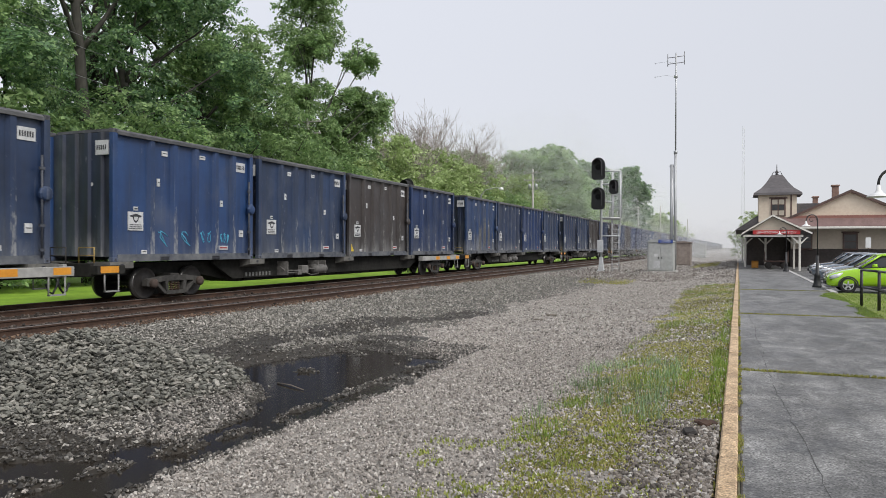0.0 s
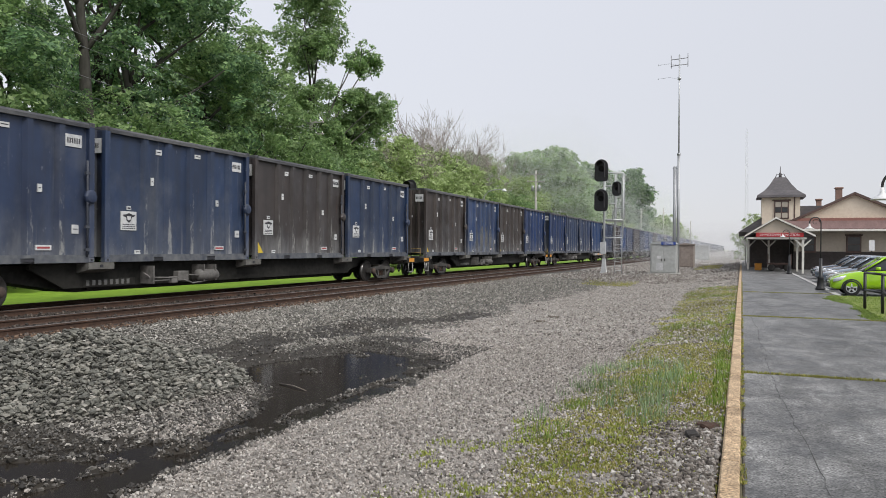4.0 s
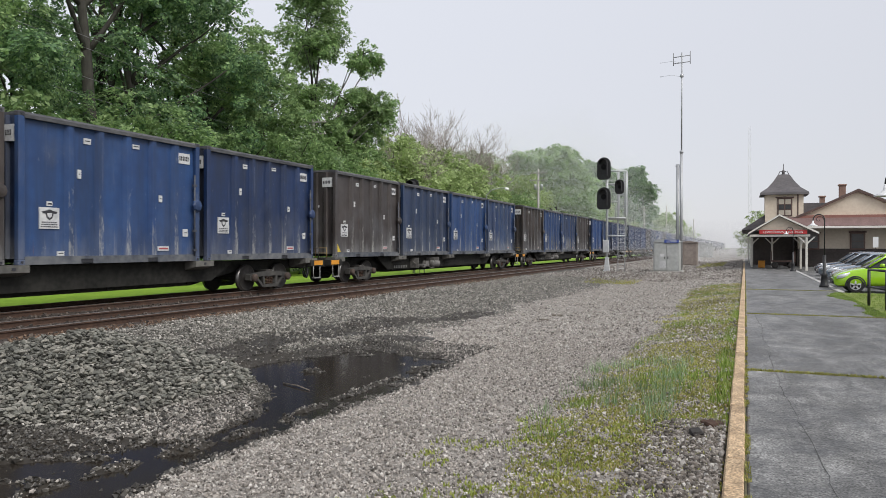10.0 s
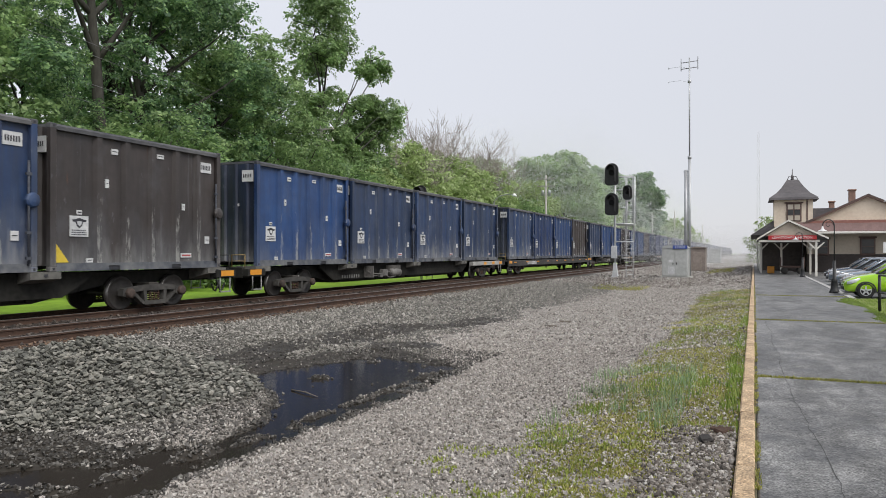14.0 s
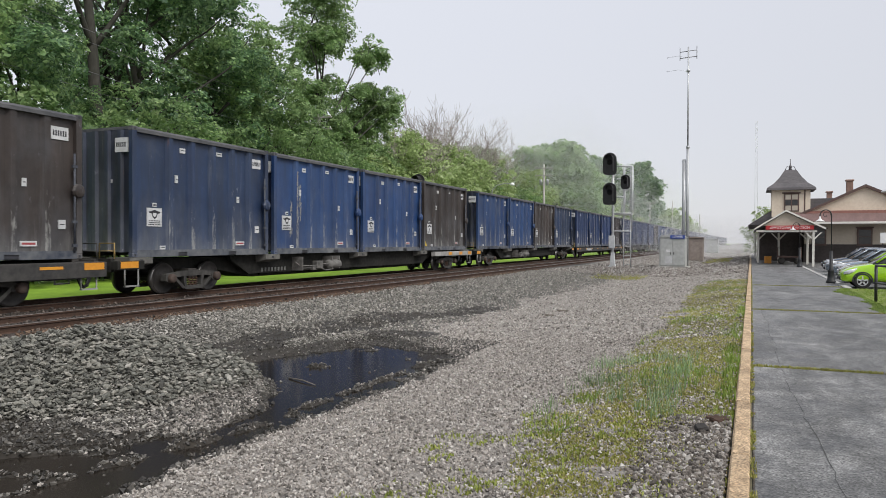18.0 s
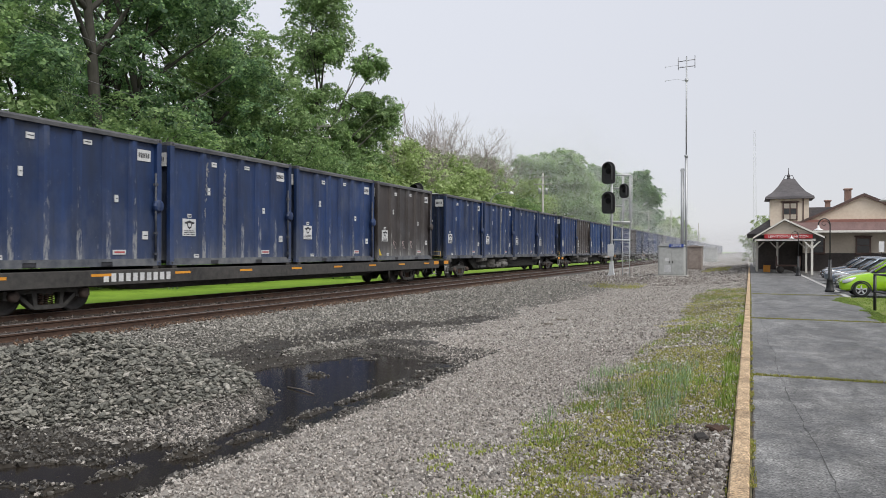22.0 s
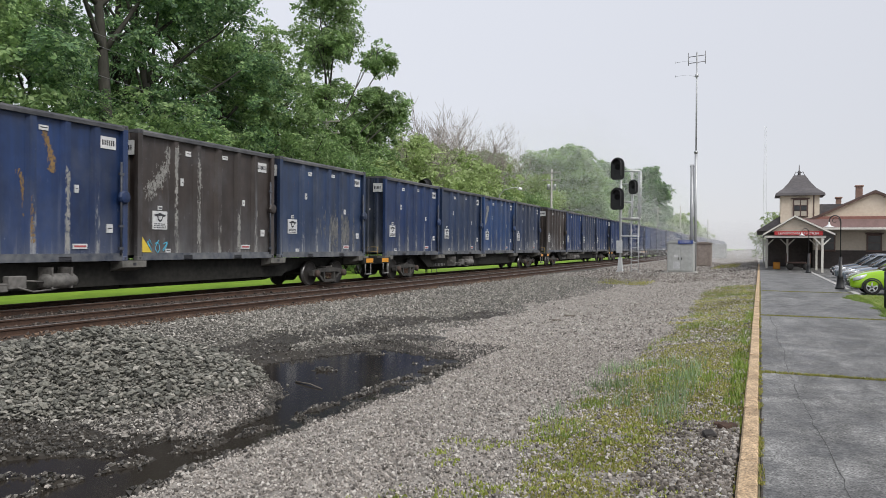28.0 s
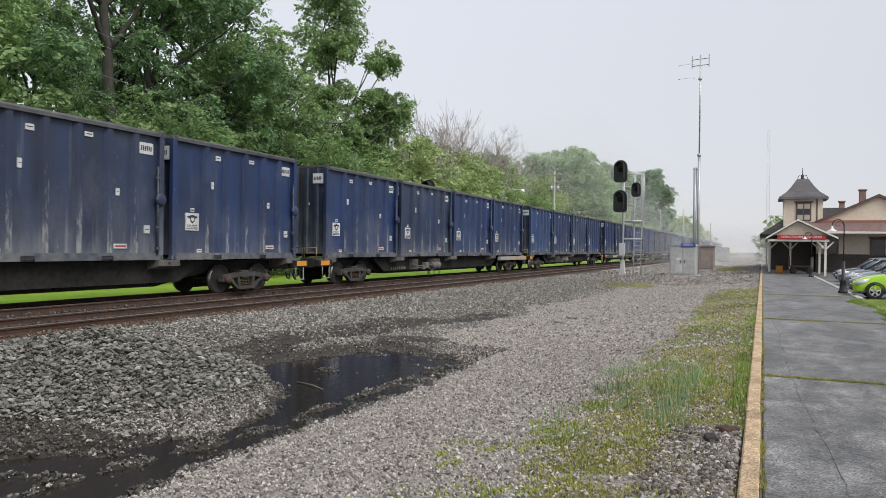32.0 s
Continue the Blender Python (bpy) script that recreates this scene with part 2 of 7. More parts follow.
def place(ob, m):
    if m is not None:
        ob.matrix_basis = m
    return ob


def box(bm, x0, x1, y0, y1, z0, z1, bevel=0.0, index=0):
    vs = [bm.verts.new(c) for c in product((x0, x1), (y0, y1), (z0, z1))]
    fs = [bm.faces.new([vs[i] for i in f]) for f in ((0, 1, 3, 2), (4, 6, 7, 5), (0, 4, 5, 1), (2, 3, 7, 6), (0, 2, 6, 4), (1, 5, 7, 3))]
    for f in fs:
        f.material_index = index
    if bevel:
        edges = list({e for f in fs for e in f.edges})
        for f in bmesh.ops.bevel(bm, geom=edges, offset=bevel, segments=1, affect="EDGES", profile=0.5)["faces"]:
            f.material_index = index
    return fs


def cube(x0, x1, y0, y1, z0, z1, bevel=0.0):
    bm = bmesh.new()
    box(bm, x0, x1, y0, y1, z0, z1, bevel)
    return bm


def tube(bm, points, radii, n=8, caps=True, index=0, smooth=True):
    """A tapered tube along points."""
    rings = []
    pts = [Vector(p) for p in points]
    for i, p in enumerate(pts):
        d = (pts[min(i + 1, len(pts) - 1)] - pts[max(i - 1, 0)]).normalized()
        u = d.orthogonal().normalized() if i == 0 else (u - d * u.dot(d)).normalized()
        v = d.cross(u)
        r = radii[i] if isinstance(radii, (list, tuple)) else radii
        rings.append([bm.verts.new(p + (u * math.cos(a) + v * math.sin(a)) * r) for a in (2 * math.pi * k / n for k in range(n))])
    for a, b in zip(rings, rings[1:]):
        for k in range(n):
            f = bm.faces.new((a[k], a[(k + 1) % n], b[(k + 1) % n], b[k]))
            f.smooth, f.material_index = smooth, index
    if caps:
        bm.faces.new(rings[0][::-1]).material_index = index
        bm.faces.new(rings[-1]).material_index = index
    return rings


def extrude(bm, outline, axis, a, b, index=0):
    """A closed outline of (u, v) pushed along an axis from a to b."""
    def at(u, v, w):
        return {"x": (w, u, v), "y": (u, w, v), "z": (u, v, w)}[axis]
    lo, hi = [[bm.verts.new(at(u, v, w)) for u, v in outline] for w in (a, b)]
    k = len(outline)
    fs = [bm.faces.new((lo[i], lo[(i + 1) % k], hi[(i + 1) % k], hi[i])) for i in range(k)]
    fs += [bm.faces.new(lo[::-1]), bm.faces.new(hi)]
    for f in fs:
        f.material_index = index
    return fs


def lathe(bm, profile, n=24, axis="z", index=0, centre=(0, 0, 0), smooth=True):
    """A profile of (radius, height) turned round an axis."""
    rings = []
    for r, h in profile:
        ring = []
        for k in range(n):
            a = 2 * math.pi * k / n
            c, s = r * math.cos(a), r * math.sin(a)
            v = {"z": (c, s, h), "x": (h, c, s), "y": (c, h, s)}[axis]
            ring.append(bm.verts.new(Vector(v) + Vector(centre)))
        rings.append(ring)
    for a, b in zip(rings, rings[1:]):
        for k in range(n):
            f = bm.faces.new((a[k], a[(k + 1) % n], b[(k + 1) % n], b[k]))
            f.material_index, f.smooth = index, smooth
    for ring in (rings[0], rings[-1]):
        if len({v.co.to_tuple(5) for v in ring}) > 2:
            bm.faces.new(ring).material_index = index
    bmesh.ops.recalc_face_normals(bm, faces=bm.faces[:])
    return rings


def quad(x0, x1, z0, z1, y=0.0, axis="y", thick=0.004):
    """A thin plate."""
    bm = bmesh.new()
    if axis == "y":
        box(bm, x0, x1, y - thick, y + thick, z0, z1)
    else:
        box(bm, y - thick, y + thick, x0, x1, z0, z1)
    return bm


# ---------------------------------------------------------------- ground
def smooth(a, b, v):
    v = min(max((v - a) / (b - a), 0), 1)
    return v * v * (3 - 2 * v)


def fbm(x, y, s, seed=0.0):
    return noise.noise((x * s, y * s, seed)) + 0.5 * noise.noise((x * s * 2.1, y * s * 2.1, seed + 5))


WATER_Z = -0.452


def shore(x, y):
    """How far inside the puddle's uneven outline a place lies; negative on dry ground."""
    if not (-8.2 < x < -4.2 and -9 < y < 14):
        return -9.0
    left = np.interp(y, (-9, 4.3, 5.7, 6.1, 6.7, 7.5, 8.0, 8.6, 9.1, 9.6, 9.9, 10.7, 11.7, 12.6, 13.3), (-5.3, -5.3, -5.42, -5.4, -5.3, -5.5, -5.85, -6.2, -6.6, -7.5, -7.75, -7.7, -7.6, -7.4, -7.1))
    right = np.interp(y, (-9, 4.5, 5.4, 7, 8.2, 9.4, 11.8), (-4.8, -4.77, -4.93, -4.83, -4.74, -4.62, -4.8))
    s = min(x - left, right - x, 13.15 + 0.5 * (-6.5 - x) - y, y + 9)
    # the flooded hollow at the heap's foot
    s = max(s, min(0.75 * (5.12 + 0.5 * (x + 7.05) - y), -5.0 - x, x + 7.9, y - 2.6))
    return s + 0.13 * fbm(x, y, 1.7, 57) + 0.07 * fbm(x, y, 5.5, 59)


def damp(x, y):
    """Bare wet mud: round the puddle, in the wheel rut beyond it and at the heap's foot."""
    w = 0.3 * fbm(x, y, 0.8, 3) + 0.12 * fbm(x, y, 3.1, 61)
    rut = abs(x - np.interp(y, (9.6, 10.4, 12.5, 15, 17.5, 19, 21), (-8.2, -8.5, -8.75, -8.6, -8.4, -7.6, -7.3)) + w) < 0.5 and 9.5 < y < 21 + w * 4
    pan = math.hypot((x + 8.0) / 1.0, (y - 9.95) / 0.45) + w < 0.9
    foot = math.hypot((x + 6.5) / 1.15, (y - 5.55 - 0.25 * (x + 6.5)) / 0.34) + w < 0.9 or (-7.2 < x < -5.2 and y < 4.9 + 0.5 * w)
    far = math.hypot((x + 7.0) / 0.9, (y - 14.3) / 1.0) + w < 0.9 or math.hypot((x + 7.35) / 0.5, (y - 20.0) / 2.2) + 2 * w < 0.8
    return rut or pan or foot or far or shore(x, y) > (-0.34 if y > 9.4 and x < -6 else -0.16)


def height(x, y):
    """The ground's height: the yard beside the platform, the wet ditch, the ballast bank, the trackbed and the verge behind it."""
    if x > -0.14:
        return -0.3
    h = -0.03 - 0.20 * smooth(-0.2, -2.2, x) - 0.17 * smooth(-2.2, -4.6, x)
    h += 0.27 * smooth(-6.6, -11.4, x)
    # a heap tipped on the bank, with a lower ridge running back from it
    d = math.hypot((x + 8.55) / (2.45 if x > -8.55 else 2.6), (y - 7.7) / 2.5) + 0.10 * fbm(x, y, 0.9, 41)
    h += 0.62 * max(0, 1 - d) ** 1.1
    d = math.hypot((x + 9.0) / 2.2, (y - 5.0) / 2.2) + 0.12 * fbm(x, y, 0.9, 43)
    h += 0.27 * max(0, 1 - d)
    h -= 0.05 * (1 - smooth(0.2, 0.8, abs(x + 8.0 + 0.4 * fbm(x, y, 0.5, 9)))) * smooth(12, 14, y) * (1 - smooth(19, 22, y))
    s = shore(x, y)
    if s > -0.4:
        bed = WATER_Z - min(0.12 * s, 0.045)
        bar = math.exp(-((x + 5.06 + 0.12 * fbm(x, y, 0.9, 51)) / 0.10) ** 2) * smooth(6.9, 7.5, y) * (1 - smooth(11.4, 12.2, y))
        # pebble bars that part the hollow from the channel
        bar = max(bar, 1.15 * math.exp(-((x + 5.36 - 0.16 * (y - 5.2) + 0.08 * fbm(x, y, 1.1, 63)) / 0.10) ** 2) * (1 - smooth(6.6, 7.2, y)))
        bar = max(bar, 1.05 * math.exp(-((y - 4.98 - 0.5 * (x + 6.4) + 0.12 * fbm(x, y, 0.9, 65)) / 0.085) ** 2) * (1 - smooth(-5.9, -5.5, x)))
        bar = max(bar, 0.8 * math.exp(-((y - 4.45 - 0.5 * (x + 6.0) + 0.12 * fbm(x, y, 0.9, 67)) / 0.07) ** 2) * (1 - smooth(-5.7, -5.4, x)))
        bar = max(bar, 0.9 * math.exp(-((x + 6.55) / 0.55) ** 2 - ((y - 10.4 - 0.3 * (x + 6.5)) / 0.16) ** 2))
        # shoals at the far end
        bed += smooth(9.2, 10.2, y) * smooth(-6.4, -5.5, x) * max(0, 0.012 + 0.045 * fbm(x, y, 2.6, 69))
        bed += smooth(11.0, 12.4, y) * max(0, 0.005 + 0.045 * fbm(x, y, 2.2, 79))
        bed += 0.075 * bar * (0.8 + 0.9 * fbm(x, y, 2.2, 53)) + 0.017 * fbm(x, y, 3.4, 55)
        h += (bed - h) * smooth(-0.4, 0.0, s)
    h += 0.42 * math.exp(-((x + 7.5) / 1.5) ** 2 - ((y - 46.5) / 2.2) ** 2)
    h += 0.03 * fbm(x, y, 0.5) * (1 - 0.8 * smooth(-11.5, -12.0, x)) * (0 if x < -18.6 else 1)
    h -= 0.14 * smooth(-18.6, -20.5, x)
    if x < -42:
        h += 0.08 * (-42 - x) * (1 - smooth(-90, -60, x))
    return h


def lines(*runs):
    out = []
    for a, b, step in runs:
        out += list(np.arange(a, b, step))
    return out


GX = [-900, -400, -200, -120] + lines((-90, -42, 6), (-42, -21, 1.5), (-21, -11, 0.25), (-11, -7.6, 0.2), (-7.6, -4.4, 0.09), (-4.4, -0.3, 0.2)) + [-0.29, -0.13, 0.2, 3, 6, 12, 25, 60, 120, 300, 900]
GY = [-300, -120, -60, -30] + lines((-20, 1, 1.5), (1, 15, 0.12), (15, 22, 0.25), (22, 45, 0.5), (45, 120, 2.5), (120, 400, 20)) + [420, 600, 900, 1500]


def build_ground():
    nx = len(GX)
    verts = [(x, y, height(x, y)) for y in GY for x in GX]
    faces, which = [], []
    for j in range(len(GY) - 1):
        for i in range(nx - 1):
            faces.append((j * nx + i, j * nx + i + 1, (j + 1) * nx + i + 1, (j + 1) * nx + i))
            cx, cy = (GX[i] + GX[i + 1]) / 2, (GY[j] + GY[j + 1]) / 2
            wet = damp(cx, cy)
            wob = fbm(cx, cy, 0.8, 3)
            green = cx < -18.75
            which.append(1 if green else 2 if wet else 3 if cx < -12.35 + 0.05 * wob else 4 if cx < -6.9 + 0.7 * wob and cy < 60 else 0)
    ob = part("ground", (verts, [], faces), [GRAVEL, GRASS, MUD, TRACKBED, BANK_SHADED])
    ob.data.polygons.foreach_set("material_index", which)
    ob.data.polygons.foreach_set("use_smooth", [True] * len(faces))
    return tagged(ob, "flat railway yard of grey crushed stone with wet mud and a mown grass verge", "ground", kind="structure")


build_ground()

# ---------------------------------------------------------------- platform and kerb
platform = thing("platform", "worn grey asphalt station platform with mossy joints", "platform", kind="structure")
JOINTS = [-9.0, 1.2, 10.5, 19.4, 30.5, 44.0, 60.0, 80.0, 110.0]
for k, (a, b) in enumerate(zip(JOINTS, JOINTS[1:])):
    bm = bmesh.new()
    box(bm, 0.02, 3.1, a + 0.03, b - 0.03, -0.29, 0.0, 0.015)
    part("slab", bm, ASPHALT, platform)
kerb = thing("kerb", "buff-painted concrete kerb stones along the platform edge", "kerb", kind="structure")
stone = None
for k in range(44):
    y = -6.0 + 2.0 * k
    bm_needed = stone is None
    if bm_needed:
        stone = part("kerb_stone", cube(-0.135, 0.0, 0.006, 1.992, -0.29, 0.022, 0.014), KERB, kerb, m=pose(0, y, 0))
    else:
        again(stone, kerb, pose(random.uniform(-0.004, 0.004), y, random.uniform(-0.006, 0.004)))
part("joint_dirt", cube(0.003, 0.0165, -6, 82, -0.28, -0.012), mat("packed_joint_dirt", (0.06, 0.055, 0.035), (0.17, 0.155, 0.09), 0.95, 12, 0.5), platform)
bm = bmesh.new()
box(bm, 3.104, 60, -40, 29.8, -0.29, -0.02)
part_lawn = part("lawn", bm, mat("trodden_lawn", (0.11, 0.15, 0.025), (0.23, 0.26, 0.05), 0.85, 6, 0.4, patch=0.5))
tagged(part_lawn, "trodden grass beside the platform", "lawn", kind="structure")
bm = bmesh.new()
box(bm, 3.32, 60, 29.804, 130, -0.29, -0.09)
tagged(part("car_park", bm, ASPHALT), "wet grey asphalt car park", "car park", kind="structure")
bm = bmesh.new()
box(bm, 3.104, 3.316, 29.804, 66, -0.29, 0.03, 0.015)
tagged(part("parking_kerb", bm, mat("pale_concrete", (0.30, 0.29, 0.28), (0.48, 0.47, 0.45), 0.85, 8, 0.2)), "pale concrete kerb between platform and car park", "kerb", kind="structure")


# ---------------------------------------------------------------- tracks
def rail_mesh():
    bm = bmesh.new()
    prof = [(-0.07, 0), (0.07, 0), (0.07, 0.012), (0.012, 0.03), (0.012, 0.11), (0.036, 0.122), (0.036, 0.152), (0.028, 0.16), (-0.028, 0.16), (-0.036, 0.152), (-0.036, 0.122), (-0.012, 0.11), (-0.012, 0.03), (-0.07, 0.012)]
    fs = extrude(bm, prof, "y", -60, 420)
    for i in (6, 7, 8):
        fs[i].material_index = 1
    return bm


first_rail = first_tie = None
for name, tx in (("near_track", NEAR_X), ("train_track", TRAIN_X)):
    track = thing(name, "straight railway track with rusty rails on timber ties", "railway track", pose(tx, 0, RAIL_Z - 0.16), kind="structure")
    for s in (-1, 1):
        if first_rail is None:
            first_rail = part("rail", rail_mesh(), [RUST, RAIL_TOP], track, m=pose(0.755 * s, 0, 0))
        else:
            again(first_rail, track, pose(0.755 * s, 0, 0))
    for k in range(230 if name == "near_track" else 120):
        m = pose(random.uniform(-0.04, 0.04), 2 + 0.53 * k + random.uniform(-0.03, 0.03), -0.006 - random.uniform(0, 0.01), 0, 0, random.uniform(-0.6, 0.6))
        if first_tie is None:
            first_tie = part("tie", cube(-1.28, 1.28, -0.115, 0.115, -0.17, 0.0, 0.012), TIE, track, m=m)
        else:
            again(first_tie, track, m)
# ---------------------------------------------------------------- the train
BLUES = [paint("navy_paint_%s" % w, rgb(*d), rgb(*l_), rgb(*g), stain, 0.12, wear) for w, d, l_, g, stain, wear in (
    ("deep", (24, 42, 80), (36, 60, 106), (26, 36, 56), 0.05, 0.55),
    ("bright", (32, 56, 100), (46, 75, 122), (36, 48, 72), 0.1, 0.5),
    ("dull", (30, 44, 74), (48, 64, 96), (40, 47, 60), 0.12, 0.7),
    ("muddy", (34, 52, 92), (52, 74, 112), (50, 54, 64), 0.6, 0.8),
    ("greyed", (36, 47, 76), (52, 64, 94), (44, 49, 62), 0.3, 0.7))]
DARKS = [paint("faded_dark_paint_%s" % w, rgb(*d), rgb(*l_), rgb(*g), stain, 0.25) for w, d, l_, g, stain in (
    ("brown", (50, 43, 41), (80, 71, 67), (38, 33, 32), 0.2),
    ("charcoal", (40, 41, 46), (66, 66, 70), (36, 36, 38), 0.1),
    ("dusty", (54, 48, 47), (80, 73, 71), (42, 38, 38), 0.4))]
RUBBED = {}
for m_, d, l_, g in ((BLUES[0], (24, 42, 80), (36, 60, 106), (26, 36, 56)), (BLUES[1], (32, 56, 100), (46, 75, 122), (36, 48, 72)), (BLUES[2], (30, 44, 74), (48, 64, 96), (40, 47, 60)), (BLUES[3], (34, 52, 92), (52, 74, 112), (50, 54, 64)), (BLUES[4], (36, 47, 76), (52, 64, 94), (44, 49, 62)), (DARKS[0], (50, 43, 41), (80, 71, 67), (38, 33, 32)), (DARKS[1], (40, 41, 46), (66, 66, 70), (36, 36, 38)), (DARKS[2], (54, 48, 47), (80, 73, 71), (42, 38, 38))):
    RUBBED[m_.name] = paint(m_.name + "_rubbed", rgb(*d), rgb(*l_), rgb(*g), 0.2, 0.2, 0.8, 0.5)
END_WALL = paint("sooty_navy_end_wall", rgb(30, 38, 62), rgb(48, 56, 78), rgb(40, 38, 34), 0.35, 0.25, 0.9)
EDGE = mat("worn_grey_top_edge", (0.028, 0.03, 0.037), (0.11, 0.11, 0.112), 0.7, 8, 0.15, stretch=(1, 0.4, 1))
FOOT = mat("muddy_bottom_rail", (0.028, 0.036, 0.058), (0.17, 0.175, 0.18), 0.75, 5, 0.2)
LOCK = mat("worn_lock_bar", (0.018, 0.022, 0.034), (0.085, 0.092, 0.11), 0.6, 12, 0.2)


RIBS = (1.5, 2.45, 3.4, 4.35, 5.25)


def ribbed_side(x, facing, y0, y1, ribs, width, depth, slope):
    """The outline of one pressed-steel wall: a sheet with broad upright pressings."""
    pts = [(y0, 0)]
    for c in ribs:
        pts += [(c - width / 2 - slope, 0), (c - width / 2, depth), (c + width / 2, depth), (c + width / 2 + slope, 0)]
    pts.append((y1, 0))
    return [(y, x + facing * d) for y, d in pts]


def container(paint_mat, name="waste_container"):
    """A tall 20-foot bin; origin in the middle of its foot at the -y end."""
    W, L, H = BOX_WIDE / 2, BOX_LONG, BOX_HIGH
    c = thing(name, "", "container")
    bm = bmesh.new()
    outline = []
    near = ribbed_side(W - 0.13, 1, 0.16, L - 0.16, RIBS, 0.16, 0.10, 0.07)
    outline += [(x, y) for y, x in near]
    end = ribbed_side(L - 0.10, 1, -W + 0.16, W - 0.16, (-0.72, -0.24, 0.24, 0.72), 0.12, 0.08, 0.05)
    outline += [(u, v) for u, v in reversed(end)]
    outline += [(-x, y) for y, x in reversed(near)]
    end0 = ribbed_side(0.10, -1, -W + 0.16, W - 0.16, (-0.72, -0.24, 0.24, 0.72), 0.12, 0.08, 0.05)
    outline += [(u, v) for u, v in end0]
    extrude(bm, outline, "z", 0.14, H - 0.08)
    bm.normal_update()
    for f in bm.faces:
        if abs(f.normal.x) > 0.95 and abs(f.calc_center_median().x) > W - 0.07:
            f.material_index = 1
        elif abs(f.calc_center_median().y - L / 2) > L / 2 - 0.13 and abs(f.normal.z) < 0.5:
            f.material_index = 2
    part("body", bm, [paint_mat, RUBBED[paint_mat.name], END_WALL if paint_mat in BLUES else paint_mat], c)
    for sx, sy in product((-1, 1), (0, 1)):
        y = 0.0 if sy == 0 else L - 0.17
        part("corner_post", cube(sx * W - (0.15 if sx > 0 else 0), sx * W + (0 if sx > 0 else 0.15), y, y + 0.17, 0.12, H - 0.1, 0.012), paint_mat, c)
    for sx in (-1, 1):
        x0, x1 = (W - 0.09, W) if sx > 0 else (-W, -W + 0.09)
        bm = bmesh.new()
        extrude(bm, [(x0, H - 0.15), (x1 - 0.0, H - 0.15), (x1, H - 0.06), (x1 - 0.05 * sx if sx > 0 else x1 + 0.05, H), (x0, H)] if sx > 0 else [(x0, H - 0.15), (x1, H - 0.15), (x1, H), (x0 + 0.05, H), (x0, H - 0.06)], "y", 0.172, L - 0.172)
        part("top_rail", bm, EDGE, c)
        bm = bmesh.new()
        f0, f1 = L * 0.5 - 1.15, L * 0.5 + 1.15
        xo = x1 if sx > 0 else x0
        cuts = [0.172, f0 - 0.19, f0 + 0.19, f1 - 0.19, f1 + 0.19, L - 0.172]
        for a, b in zip(cuts[::2], cuts[1::2]):
            box(bm, x0, x1, a, b, 0.0, 0.2)
        for a, b in ((cuts[1], cuts[2]), (cuts[3], cuts[4])):
            box(bm, x0, x1, a, b, 0.125, 0.2)
            box(bm, x0 + (0 if sx > 0 else 0.06), x1 - (0.06 if sx > 0 else 0), a, b, 0.0, 0.125)
        part("bottom_rail", bm, FOOT, c)
        if sx > 0:
            for a, b in ((cuts[1], cuts[2]), (cuts[3], cuts[4])):
                # A black plate fills the pocket to stand for its inner shade.
                part("fork_pocket", cube(x1 - 0.058, x1 - 0.02, a, b, 0.03, 0.125), INK_AND_HOLLOW, c, "fork pocket with its inner shade as a black plate")
    for sx, y, z in product((-1, 1), (0.0, L - 0.18), (0.0, H - 0.12)):
        x0 = W - 0.165 if sx > 0 else -W - 0.004
        z0 = z - 0.004
        bm = cube(x0, x0 + 0.169, y - 0.004, y + 0.184, z0, z0 + 0.128, 0.015)
        if sx > 0:
            # Raised black patch standing for the shade inside the casting's hole.
            box(bm, W + 0.003, W + 0.009, y + 0.06, y + 0.12, z0 + 0.035, z0 + 0.095, 0, 1)
        part("corner_casting", bm, [EDGE if z else paint_mat, INK_AND_HOLLOW], c)
    bm = bmesh.new()
    extrude(bm, [(-W + 0.1, H - 0.05), (W - 0.1, H - 0.05), (W - 0.25, H + 0.03), (-W + 0.25, H + 0.03)], "y", 0.19, L - 0.19)
    part("lid", bm, EDGE, c)
    # lock bar with its hub at the rear edge
    for sx in (1, -1):
        x = W + 0.028 if sx > 0 else -W - 0.028
        bm = bmesh.new()
        tube(bm, [(x, L - 0.26, 0.15), (x, L - 0.26, H - 1.0)], 0.028, 8)
        for z in (0.3, 0.9, 1.7, 2.3):
            box(bm, x - 0.03, x + 0.03, L - 0.33, L - 0.19, z, z + 0.07)
        bar = part("lock_bar", bm, LOCK, c)
        bm = bmesh.new()
        lathe(bm, [(0.0, -0.06), (0.15, -0.06), (0.19, -0.03), (0.19, 0.03), (0.15, 0.07), (0.06, 0.09), (0.0, 0.09)], 10, "x", 0, (x, L - 0.16, 1.72), False)
        part("latch_hub", bm, paint_mat, bar)
    # stickers on the side that faces the platform
    x = W - 0.118   # face of the flat panels between the ribs

    def sticker(name, y0, y1, z0, z1, bars=(), ink=INK_AND_HOLLOW, proud=0.0):
        """A plate on the side wall with its print as plain bars."""
        bm = cube(x - 0.03, x + 0.004 + proud, y0, y1, z0, z1)
        for a, b, d, e in bars:
            box(bm, x + 0.002 + proud, x + 0.008 + proud, a, b, d, e, 0, 1)
        return part(name, bm, [WHITE, ink], c)

    z = 0.82
    bm = cube(x - 0.03, x + 0.018, 0.64, 1.20, z + 0.06, z + 0.59)
    extrude(bm, [(0.70, z + 0.49), (0.79, z + 0.50), (0.92, z + 0.54), (1.05, z + 0.50), (1.14, z + 0.49), (1.12, z + 0.44), (1.03, z + 0.43), (1.0, z + 0.33), (0.92, z + 0.27), (0.84, z + 0.33), (0.81, z + 0.43), (0.72, z + 0.44)], "x", x + 0.016, x + 0.024, 1)
